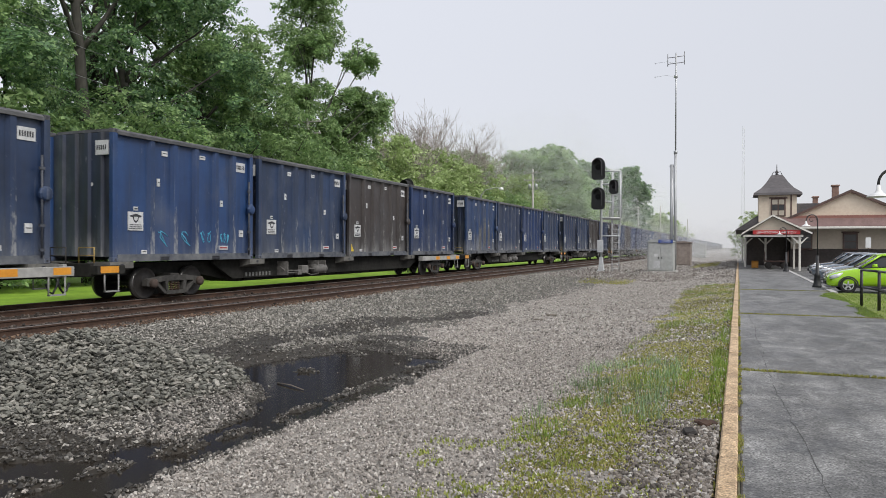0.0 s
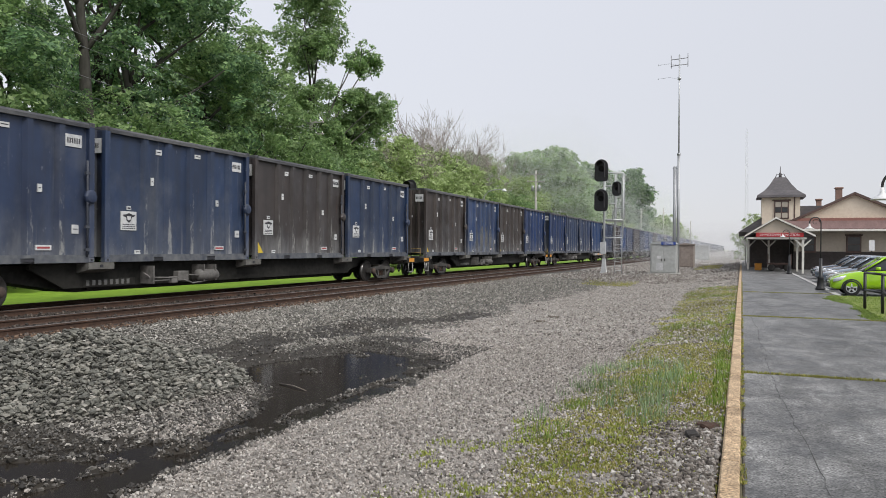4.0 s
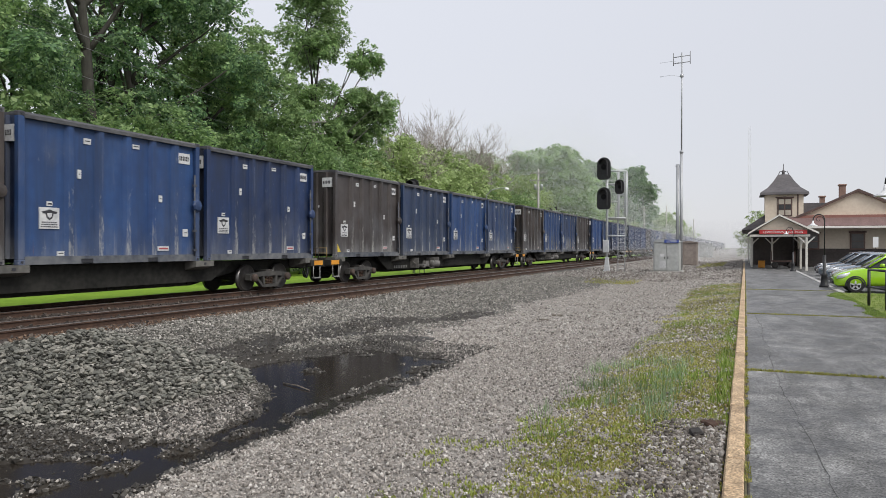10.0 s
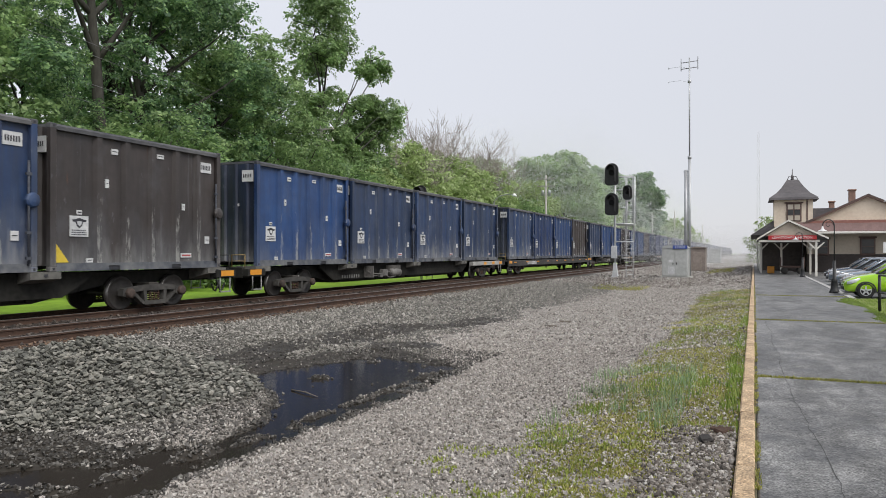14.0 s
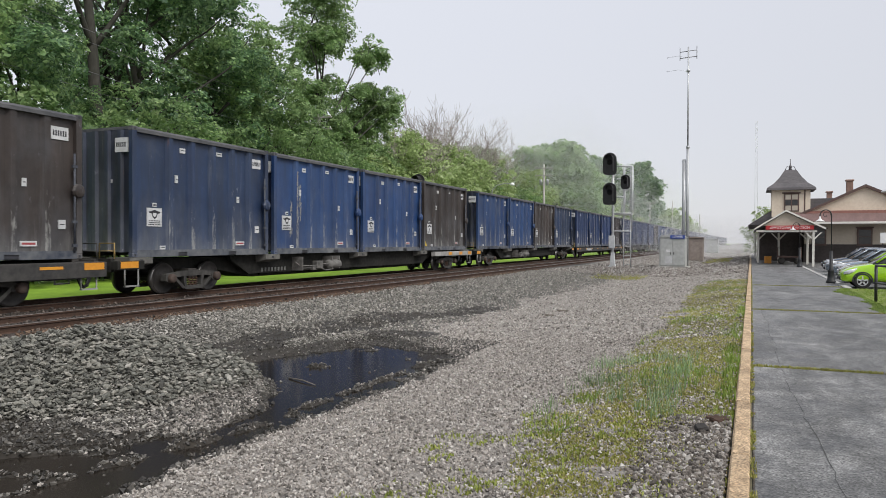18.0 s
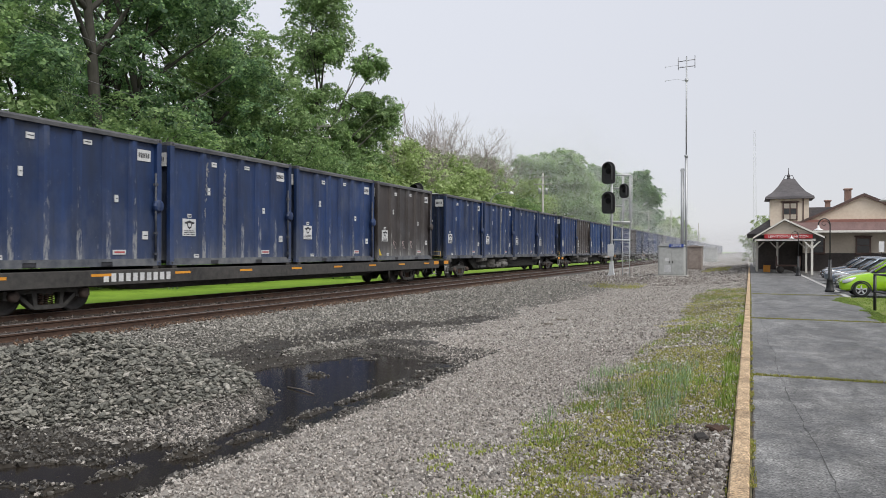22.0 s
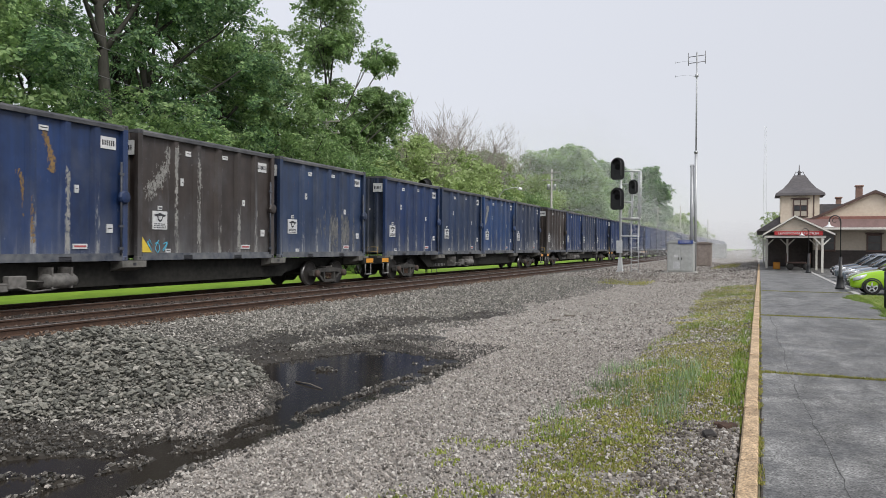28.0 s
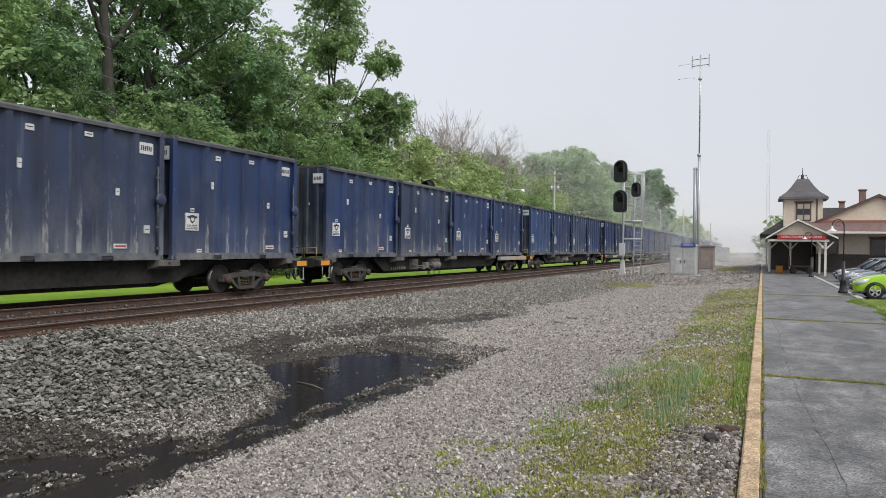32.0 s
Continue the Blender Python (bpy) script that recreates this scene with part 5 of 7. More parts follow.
# Yellow-green spring tone, lightened and dulled to carry the mist's haze.
LEAF_SPRING_HAZED = island_mat("yellow_green_spring_leaves", [(0.0, (0.27, 0.36, 0.13)), (0.5, (0.40, 0.51, 0.21)), (1.0, (0.53, 0.63, 0.32))], 0.55, 0, 0.45)
# Paled beyond the leaves' own green; distance haze is put into the colour.
LEAF_HAZED = island_mat("pale_green_leaves", [(0.0, (0.23, 0.35, 0.15)), (0.5, (0.32, 0.45, 0.21)), (1.0, (0.43, 0.55, 0.29))], 0.6, 0, 0.45)
BARK = mat("grey_brown_bark", (0.022, 0.021, 0.017), (0.07, 0.066, 0.055), 0.9, 8, 0.6, stretch=(1, 1, 0.25))
TWIG = mat("pale_bare_twigs", (0.26, 0.225, 0.205), (0.40, 0.355, 0.33), 0.9, 8, 0.2)
LEAF = np.array([(-0.5, 0, 0), (0, -0.32, 0.05), (0.55, 0, 0), (0, 0.32, 0.05)], float)
LEAF_F = np.array([(0, 1, 2, 3)])


def limb(bm, rng, start, way, length, r, bend=0.25, n=5, sides=6, least=0.028):
    """A crooked tapering limb; returns its joints."""
    pts, p, d = [Vector(start)], Vector(start), Vector(way).normalized()
    for k in range(n):
        d = (d + Vector(rng.normal(0, bend, 3)) * 0.5 + Vector((0, 0, 0.06))).normalized()
        p = p + d * (length / n)
        pts.append(p.copy())
    tube(bm, pts, [max(r * (1 - 0.75 * k / n), least) for k in range(n + 1)], sides)
    return pts


def crown(name, rng, clumps, leaves, size, material, parent):
    """Leaves gathered in clumps; each clump is a centre and radii."""
    parts_ = []
    for c, a, b in clumps:
        for q in range(5):
            o = rng.normal(size=3)
            o /= np.linalg.norm(o)
            f = rng.uniform(0.42, 0.72)
            parts_.append((tuple(np.array(c) + o * (0.75 * a, 0.75 * a, 0.75 * b)), a * f, b * f))
    clumps = parts_
    cen, scl = np.array([tuple(c[0]) for c in clumps]), np.array([(c[1], c[1], c[2]) for c in clumps])
    # sprays: flat fans of leaves on the outside of each clump, tipped outwards and up, with shade between them
    n = max(leaves // 30, 1)
    area = scl[:, 0] * scl[:, 2]
    which = rng.choice(len(clumps), n, p=area / area.sum())
    d = rng.normal(size=(n, 3)) + (0, 0, 0.25)
    d /= np.linalg.norm(d, axis=1)[:, None]
    at = cen[which] + d * scl[which] * rng.uniform(0.55, 1.08, (n, 1))
    up = 0.65 * d + (0, 0, 0.75) + rng.normal(0, 0.22, (n, 3))
    up /= np.linalg.norm(up, axis=1)[:, None]
    u = np.cross(up, rng.normal(size=(n, 3)))
    u /= np.linalg.norm(u, axis=1)[:, None]
    v = np.cross(up, u)
    reach = np.maximum(0.36 * scl[which, 0], 2.2 * size)
    k = rng.randint(0, n, leaves)
    r, a = np.sqrt(rng.uniform(0, 1, leaves)), rng.uniform(0, 2 * math.pi, leaves)
    far = (r * reach[k])[:, None]
    p = at[k] + far * (np.cos(a)[:, None] * u[k] + 0.7 * np.sin(a)[:, None] * v[k]) - 0.35 * far * r[:, None] * up[k] + rng.normal(0, 0.3 * size, (leaves, 3))
    s = size * rng.uniform(0.6, 1.4, leaves)
    face = up[k] + rng.normal(0, 0.38, (leaves, 3))
    face /= np.linalg.norm(face, axis=1)[:, None]
    side = np.cross(face, rng.normal(size=(leaves, 3)))
    side /= np.linalg.norm(side, axis=1)[:, None]
    rot = np.stack([side, np.cross(face, side), face], -1)
    ob = mesh_of(name, LEAF, LEAF_F, p, rot, np.column_stack([s, s, s]), rng, 0.15, material)
    ob.parent = parent
    return ob


def broad_tree(seed, high, wide, foot, leaves, material, clumps=38, leaf=0.30, clump=0.16, lean=0.0):
    """A broadleaf tree: tapered trunk, limbs into the clumps, leaves in an uneven crown that begins at foot."""
    rng = np.random.RandomState(seed)
    t = thing("tree", "", "tree")
    bm = bmesh.new()
    r = high * 0.016 + 0.06
    stem = limb(bm, rng, (0, 0, -0.3), (lean, 0, 1), high * 0.82, r, 0.12, 8, 9)
    out = []
    for k in range(clumps):
        f = (k + 0.5) / clumps
        z = foot + (high * 0.94 - foot) * f
        girth = wide * 0.5 * math.sin(math.pi * (0.16 + 0.78 * f)) ** 0.7
        a, q = k * 2.4 + rng.uniform(-0.5, 0.5), rng.uniform(0.35, 1.0) ** 0.6
        c = Vector((lean * z + girth * q * math.cos(a), girth * q * math.sin(a), z + rng.uniform(-0.6, 0.6)))
        cr = wide * clump * rng.uniform(0.7, 1.3)
        out.append((c, cr, cr * rng.uniform(0.55, 0.8)))
        if k % 2 == 0:
            joint = stem[min(int(len(stem) * max(f - 0.18, 0.1)) + 1, len(stem) - 2)]
            limb(bm, rng, joint, c - joint, (c - joint).length * 0.95, r * 0.32, 0.14, 5, 5)
    part("trunk", bm, BARK, t)
    crown("crown", rng, out, leaves, leaf, material, t)
    return t


def open_tree(seed):
    """The tall thin tree that stands clear of the wood: separate leafy heads on bare crooked limbs."""
    rng = np.random.RandomState(seed)
    t = thing("tree", "tall open maple with separate leafy heads on bare limbs", "tree")
    bm = bmesh.new()
    stem = limb(bm, rng, (0, 0, -0.3), (0, 0.04, 1), 10.5, 0.25, 0.06, 6, 9)
    heads = [((0.2, -0.2, 17.3), 2.1, 1.9), ((0.6, -1.6, 15.2), 1.9, 1.3), ((-0.3, 1.0, 15.0), 1.7, 1.2), ((-0.5, -0.3, 19.2), 1.4, 1.1),
             ((0.3, 8.6, 16.8), 1.5, 1.0), ((0.2, 10.2, 15.9), 1.1, 0.8), ((0.5, 7.4, 15.7), 0.9, 0.7),
             ((0.5, 3.6, 12.8), 1.7, 1.0), ((0.3, 6.6, 12.2), 2.0, 1.3), ((0.8, 8.6, 12.0), 1.8, 1.5), ((0.4, 9.0, 9.8), 2.1, 1.8), ((-0.5, 6.0, 9.6), 2.4, 1.8),
             ((0.3, 3.0, 9.6), 1.6, 1.2), ((0.2, 8.2, 7.0), 2.1, 1.9), ((-0.3, 4.0, 6.8), 2.0, 1.7), ((0.2, -1.8, 8.2), 1.8, 1.5), ((0.1, 0.5, 5.5), 2.0, 1.8), ((0.3, -0.8, 12.2), 1.5, 1.2), ((0.3, 1.0, 9.8), 1.7, 1.3)]
    heads = [((x, y, z * 1.14), a * 1.18, b * 1.2) for (x, y, z), a, b in heads]
    for c, a, b in heads:
        c = Vector(c)
        j = min(max(int((c.z - 4.5) / 14 * len(stem)), 1), len(stem) - 1)
        limb(bm, rng, stem[j], c - stem[j], (c - stem[j]).length, 0.10, 0.16, 6, 6)
        for q in range(3):
            limb(bm, rng, c, rng.normal(size=3), a * 0.8, 0.05, 0.15, 4, 4)
    part("trunk", bm, BARK, t)
    crown("crown", rng, heads, 84000, 0.21, LEAF_FRESH, t)
    return t


def bare_tree(seed, high, label):
    rng = np.random.RandomState(seed)
    t = thing("bare_tree", label, "tree")
    bm = bmesh.new()
    ends = []

    def grow(start, way, length, r, depth):
        pts = limb(bm, rng, start, way, length, r, 0.16, 4 if depth < 3 else 3, 5 if depth < 2 else 3, 0.013)
        if depth == 5:
            return
        for q in range(4):
            f = rng.randint(1, len(pts))
            d = (pts[-1] - pts[0]).normalized() + Vector(rng.normal(0, 0.55, 3)) * (0.9 if depth else 0.6)
            d.z = abs(d.z) * 0.8 + 0.25
            grow(pts[f], d, length * rng.uniform(0.5, 0.75), r * 0.5, depth + 1)

    grow(Vector((0, 0, -0.3)), (0, 0, 1), high * 0.40, high * 0.012, 0)
    part("trunk", bm, TWIG, t)
    return t


KINDS = {
    "wood_a": broad_tree(31, 23, 14, 2.5, 60000, LEAF_DARK, 64, 0.19, 0.125),
    "wood_b": broad_tree(32, 21, 12, 2.0, 50000, LEAF_DARK, 56, 0.19, 0.125),
    "wood_c": broad_tree(33, 17, 11, 1.0, 42000, LEAF_FRESH, 52, 0.19, 0.125),
    "round": broad_tree(34, 21, 19, 0.5, 92000, LEAF_HAZED, 190, 0.50, 0.15),
    "dark": broad_tree(35, 21, 11, 0.5, 52000, LEAF_DARK, 100, 0.50, 0.19),
    "bush": broad_tree(36, 8.5, 9.5, 0.4, 26000, LEAF_FRESH, 44, 0.20, 0.17),
    "scrub": broad_tree(37, 10.5, 11.5, 0.5, 24000, LEAF_SPRING_HAZED, 60, 0.30, 0.17),
}
TREE_LABELS = {"wood_a": "tall dense dark green broadleaf tree behind the railway", "wood_b": "tall dark green broadleaf tree at the wood's edge", "wood_c": "leafy fresh green tree at the wood's edge", "round": "broad round-headed green tree with haze-paled leaves", "dark": "tall misty green tree beside the track", "bush": "fresh green bushy thicket below the trees", "scrub": "yellow-green spring scrub with ragged tops"}
WOODS = [("wood_a", -33, 17, 0, 1.0), ("wood_b", -31, 23.5, 70, 0.64), ("wood_a", -37, 35, 120, 1.05), ("wood_b", -32, 33, 200, 1.05), ("wood_c", -31.5, 38.5, 20, 1.0), ("wood_a", -37, 40, 250, 1.0), ("wood_c", -33, 44.5, 160, 0.98), ("wood_b", -40, 50, 310, 0.92),
         ("bush", -28.5, 20, 10, 0.9), ("bush", -28, 27, 80, 1.0), ("bush", -28.5, 34, 190, 0.95), ("bush", -28, 41, 260, 1.05), ("bush", -29, 48.5, 30, 1.0), ("scrub", -29.5, 57, 140, 0.8), ("scrub", -30, 64.5, 220, 0.82), ("scrub", -29.5, 73, 330, 0.85), ("scrub", -32, 66, 40, 1.1), ("scrub", -33, 80, 100, 1.15), ("scrub", -34, 94, 210, 1.1), ("bush", -30, 82, 60, 1.0), ("scrub", -31, 106, 300, 1.1), ("bush", -29, 96, 15, 1.05),
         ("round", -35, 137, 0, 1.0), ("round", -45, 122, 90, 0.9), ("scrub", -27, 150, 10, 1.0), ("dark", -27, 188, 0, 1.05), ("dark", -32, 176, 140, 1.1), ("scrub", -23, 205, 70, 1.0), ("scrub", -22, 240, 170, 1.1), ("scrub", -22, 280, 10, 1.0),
         ("wood_b", -52, 66, 10, 0.8), ("wood_c", -55, 84, 40, 0.9), ("wood_b", -33, 9, 120, 1.0), ("bush", -29.5, 16, 30, 1.35), ("wood_c", -30.5, 21, 75, 0.82), ("scrub", 3.5, 150, 30, 0.75), ("scrub", 8, 175, 110, 0.9)]
used = set()
for kind, x, y, a, s in WOODS:
    m = pose(x, y, height(x, y), 0, 0, a)
    if kind in used:
        o = copy_thing(KINDS[kind], m)
    else:
        o = place(KINDS[kind], m)
        used.add(kind)
    o.scale = (s, s, s * random.uniform(0.96, 1.04))
    tagged(o, TREE_LABELS[kind], "bush" if kind in ("bush", "scrub") else "tree", "trees behind the railway")
place(open_tree(40), pose(-32, 49.8, height(-32, 50)))
BARE = [(-35, 66, 1.02), (-35.5, 70.5, 0.98), (-35, 75, 1.05), (-36, 82, 1.08), (-35, 87.5, 1.12), (-36, 92, 1.15), (-36, 98, 1.13), (-35.5, 105, 1.1)]
first = None
for k, (x, y, s) in enumerate(BARE):
    m = pose(x, y, height(x, y), 0, 0, 70 * k)
    if first is None:
        first = place(bare_tree(50, 22, "leafless pale grey tree above green scrub"), m)
        tagged(first, group="bare trees")
    elif k == 3:
        o = place(tagged(bare_tree(53, 22, "leafless pale grey tree with fine twigs"), group="bare trees"), m)
    else:
        o = copy_thing(first, m)
        o.scale = (s, s, s)
place(bare_tree(57, 14.5, "dead white tree leaning in front of the scrub"), pose(-29.5, 64, height(-29, 64), 0, 14, 90))


def bare_trunk():
    """A tall old trunk that stands before the wood, its crown lost among the leaves above."""
    rng = np.random.RandomState(61)
    t = thing("tree", "thick dark tree trunk at the edge of the wood", "tree", pose(-29.6, 27.2, height(-29.6, 27.2)), "trees behind the railway")
    bm = bmesh.new()
    stem = limb(bm, rng, (0, 0, -0.3), (-0.02, -0.04, 1), 18.5, 0.46, 0.05, 8, 10)
    tops = []
    for k, (dy, dx) in enumerate(((-3.5, 0.5), (3.2, -1.0), (-1.0, -2.0), (1.5, 1.2), (-5, -1.0), (4.6, 0.6))):
        j = stem[5 + k % 3]
        c = Vector((dx, dy, 15.5 + 1.1 * (k % 3)))
        limb(bm, rng, j, c - j, (c - j).length, 0.16, 0.12, 5, 6)
        tops.append((c, 1.9, 1.4))
    part("trunk", bm, BARK, t)
    crown("crown", rng, tops, 9000, 0.24, LEAF_DARK, t)


bare_trunk()
# ---------------------------------------------------------------- mist
def haze_flakes():
    """Morning mist imitated by added fine white flakes, its pale veil thicker with depth."""
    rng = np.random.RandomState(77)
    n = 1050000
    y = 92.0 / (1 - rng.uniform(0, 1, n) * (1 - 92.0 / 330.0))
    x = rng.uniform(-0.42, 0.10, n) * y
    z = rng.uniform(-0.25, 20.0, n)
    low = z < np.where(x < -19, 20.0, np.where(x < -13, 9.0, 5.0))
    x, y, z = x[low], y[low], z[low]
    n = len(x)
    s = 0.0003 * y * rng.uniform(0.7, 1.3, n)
    upright = np.array([(1, 0, 0), (0, 0, -1), (0, 1, 0)], float)   # turned upright to face along the line, so all look evenly bright
    flake = np.array([(-0.6, -0.5, 0), (0.6, -0.45, 0), (0, 0.65, 0)], float)
    haze_white = bpy.data.materials.new("airborne_damp")
    haze_white.use_nodes = True
    nd, lk = haze_white.node_tree.nodes, haze_white.node_tree.links
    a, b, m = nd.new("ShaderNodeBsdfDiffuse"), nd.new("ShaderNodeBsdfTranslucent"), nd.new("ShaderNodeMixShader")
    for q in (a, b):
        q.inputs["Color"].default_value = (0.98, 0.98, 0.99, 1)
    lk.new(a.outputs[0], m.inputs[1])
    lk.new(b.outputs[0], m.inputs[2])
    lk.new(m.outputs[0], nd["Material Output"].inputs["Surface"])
    ob = mesh_of("mist", flake, np.array([(0, 1, 2)]), np.column_stack([x, y, z]), upright @ lying(rng, n, 0.4), np.column_stack([s, s, s]), rng, 0.2, haze_white)
    tagged(ob, "white flakes imitating morning mist over the line", "mist", kind="stuff")


haze_flakes()
# ---------------------------------------------------------------- signals, hut, masts and poles
HOOD = mat("matt_black_hood", (0.008, 0.008, 0.009), (0.016, 0.016, 0.018), 0.85, 6, 0.05)
LENS_DARK = mat("unlit_signal_glass", (0.006, 0.006, 0.007), (0.012, 0.012, 0.013), 0.85, 5, 0.0)
CONCRETE = mat("weathered_concrete", (0.28, 0.27, 0.25), (0.45, 0.44, 0.41), 0.85, 8, 0.25)
PALE_PAINT = mat("dull_silver_paint", (0.42, 0.43, 0.44), (0.62, 0.63, 0.64), 0.45, 9, 0.06, metal=0.2)
WOOD_POLE = mat("grey_weathered_pole", (0.30, 0.285, 0.265), (0.50, 0.48, 0.45), 0.9, 6, 0.4, stretch=(1, 1, 0.15))


def pipe(points, r, material, parent, name, n=8, label=""):
    bm = bmesh.new()
    tube(bm, points, r, n)
    return part(name, bm, material, parent, label)


def signal_head(parent, x, y, z, w, h, lamps):
    """A black back plate, rounded above and flat below, with one deep tunnel hood, facing -y."""
    def arch(a, low, high, r):
        pts = [(-a + r, low), (a - r, low), (a, low + r)]
        return pts + [(a * math.cos(k * math.pi / 12), high - a + a * math.sin(k * math.pi / 12)) for k in range(13)] + [(-a, low + r)]

    bm = bmesh.new()
    extrude(bm, [(x + u, z + v) for u, v in arch(w / 2, -h / 2, h / 2, 0.16)], "y", y - 0.02, y + 0.02)
    box(bm, x - w * 0.3, x + w * 0.3, y + 0.02, y + 0.3, z - h * 0.36, z + h * 0.36, 0.03)
    bmesh.ops.recalc_face_normals(bm, faces=bm.faces[:])
    head = part("signal_head", bm, BLACK, parent)
    for dz in lamps:
        bm = bmesh.new()
        a = w * 0.31
        low, high = -h * 0.36, h * 0.40
        outer = arch(a, low, high, 0.05)[2:-1]
        inner = [(u * 0.93, v - 0.02) for u, v in outer][::-1]
        extrude(bm, [(x + u, z + v) for u, v in outer + inner], "y", y - 0.62, y - 0.02)
        bmesh.ops.recalc_face_normals(bm, faces=bm.faces[:])
        part("hood", bm, HOOD, head)
        bm = bmesh.new()
        lathe(bm, [(0.0, -0.03), (a * 0.55, -0.025), (a * 0.7, 0.0), (a * 0.7, 0.02)], 16, "y", 0, (x, y - 0.04, z + dz))
        part("lens", bm, LENS_DARK, head)
    return head


def ladder(parent, x0, x1, y, z0, z1, step=0.3):
    for x in (x0, x1):
        pipe([(x, y, z0), (x, y, z1)], 0.032, PALE_PAINT, parent, "ladder_rail", 6)
    z = z0 + 0.25
    while z < z1 - 0.1:
        pipe([(x0, y, z), (x1, y, z)], 0.02, PALE_PAINT, parent, "rung", 5)
        z += step


def main_signal():
    gz = height(-9.4, 54.5)
    s = thing("railway_signal", "silver lattice signal mast with black heads and a ladder", "signal", pose(0, 0, 0))
    bm = bmesh.new()
    extrude(bm, [(-9.72, gz - 0.05), (-9.02, gz - 0.05), (-9.2, gz + 0.25), (-9.27, gz + 1.1), (-9.47, gz + 1.1), (-9.54, gz + 0.25)], "y", 54.3, 54.72)
    bmesh.ops.recalc_face_normals(bm, faces=bm.faces[:])
    part("base", bm, PALE_PAINT, s)
    pipe([(-9.37, 54.5, gz + 1.05), (-9.37, 54.5, 7.9)], 0.085, PALE_PAINT, s, "mast", 12)
    part("junction_box", cube(-9.62, -9.2, 54.22, 54.42, 1.2, 2.1, 0.02), PALE_PAINT, s)
    signal_head(s, -9.56, 54.2, 7.33, 0.98, 1.62, (0.12,))
    signal_head(s, -9.56, 54.2, 5.15, 0.98, 1.62, (0.12,))
    signal_head(s, -8.45, 54.3, 5.98, 0.66, 1.05, (0.0,))
    for z, x1 in ((3.72, -8.05), (6.2, -8.4), (4.9, -8.6), (7.15, -8.0), (2.42, -8.1)):
        pipe([(-9.37, 54.5, z), (x1, 54.5, z)], 0.055, PALE_PAINT, s, "cross_arm", 6)
    pipe([(-8.75, 54.5, 3.75), (-8.75, 54.5, 4.4), (-8.5, 54.5, 4.4), (-8.5, 54.5, 5.4)], 0.05, PALE_PAINT, s, "conduit", 6)
    ladder(s, -8.62, -8.12, 54.75, gz, 3.3, 0.32)
    for x in (-8.65, -8.05):
        pipe([(x, 54.75, 2.4), (x, 54.75, 7.2)], 0.045, PALE_PAINT, s, "guard_rail", 6)
        pipe([(x, 55.4, 3.7), (x, 55.4, 7.2)], 0.035, PALE_PAINT, s, "guard_rail", 6)
    for z in (3.72, 4.6, 5.5, 6.4, 7.15):
        pipe([(-8.65, 54.75, z), (-8.05, 54.75, z), (-8.05, 55.4, z), (-8.65, 55.4, z), (-8.65, 54.75, z)], 0.028, PALE_PAINT, s, "guard_hoop", 5)
    ladder(s, -8.6, -8.15, 54.78, 3.32, 7.1, 0.3)
    part("work_platform", cube(-9.3, -8.05, 54.6, 55.4, 3.62, 3.68, 0.01), PALE_PAINT, s)


main_signal()


def far_signal():
    s = thing("railway_signal", "black signal head on a mast behind the train", "signal")
    gz = height(-21.6, 47)
    pipe([(-21.6, 47.2, gz), (-21.6, 47.2, 6.2)], 0.09, PALE_PAINT, s, "mast", 10)
    signal_head(s, -21.55, 46.9, 5.6, 0.95, 1.5, (0.1,))
    part("work_platform", cube(-21.5, -20.2, 47.3, 48.3, 4.55, 4.6, 0.01), PALE_PAINT, s)
    for x, y in ((-21.4, 47.4), (-20.3, 47.4), (-20.3, 48.2), (-21.4, 48.2)):
        pipe([(x, y, 4.6), (x, y, 5.62)], 0.022, PALE_PAINT, s, "guard_post", 6)
    for z in (5.1, 5.6):
        pipe([(-21.4, 47.4, z), (-20.3, 47.4, z), (-20.3, 48.2, z), (-21.4, 48.2, z)], 0.02, PALE_PAINT, s, "guard_rail", 6)
    ladder(s, -21.25, -20.85, 47.35, gz, 4.6)


far_signal()


def text(parent, body, size, material, m, label):
    """Raised lettering in the built-in font, as a mesh."""
    cu = bpy.data.curves.new("lettering", "FONT")
    cu.body, cu.size, cu.extrude, cu.align_x, cu.align_y = body, size, 0.006, "CENTER", "CENTER"
    ob = bpy.data.objects.new("lettering", cu)
    me = bpy.data.meshes.new_from_object(ob)
    bpy.data.objects.remove(ob)
    me.materials.append(material)
    o = new("lettering", me)
    o.parent = parent
    o.matrix_basis = m
    return tagged(o, label)


HUT_STEEL = mat("dull_aluminium_sheet", (0.33, 0.34, 0.33), (0.50, 0.51, 0.50), 0.5, 4, 0.05, metal=0.15)
SIGN_BLUE = mat("blue_sign_enamel", (0.02, 0.05, 0.25), (0.035, 0.08, 0.34), 0.4, 6, 0.02)
SIGN_WHITE = mat("white_sign_paint", (0.70, 0.70, 0.70), (0.82, 0.82, 0.82), 0.5, 6, 0.02)


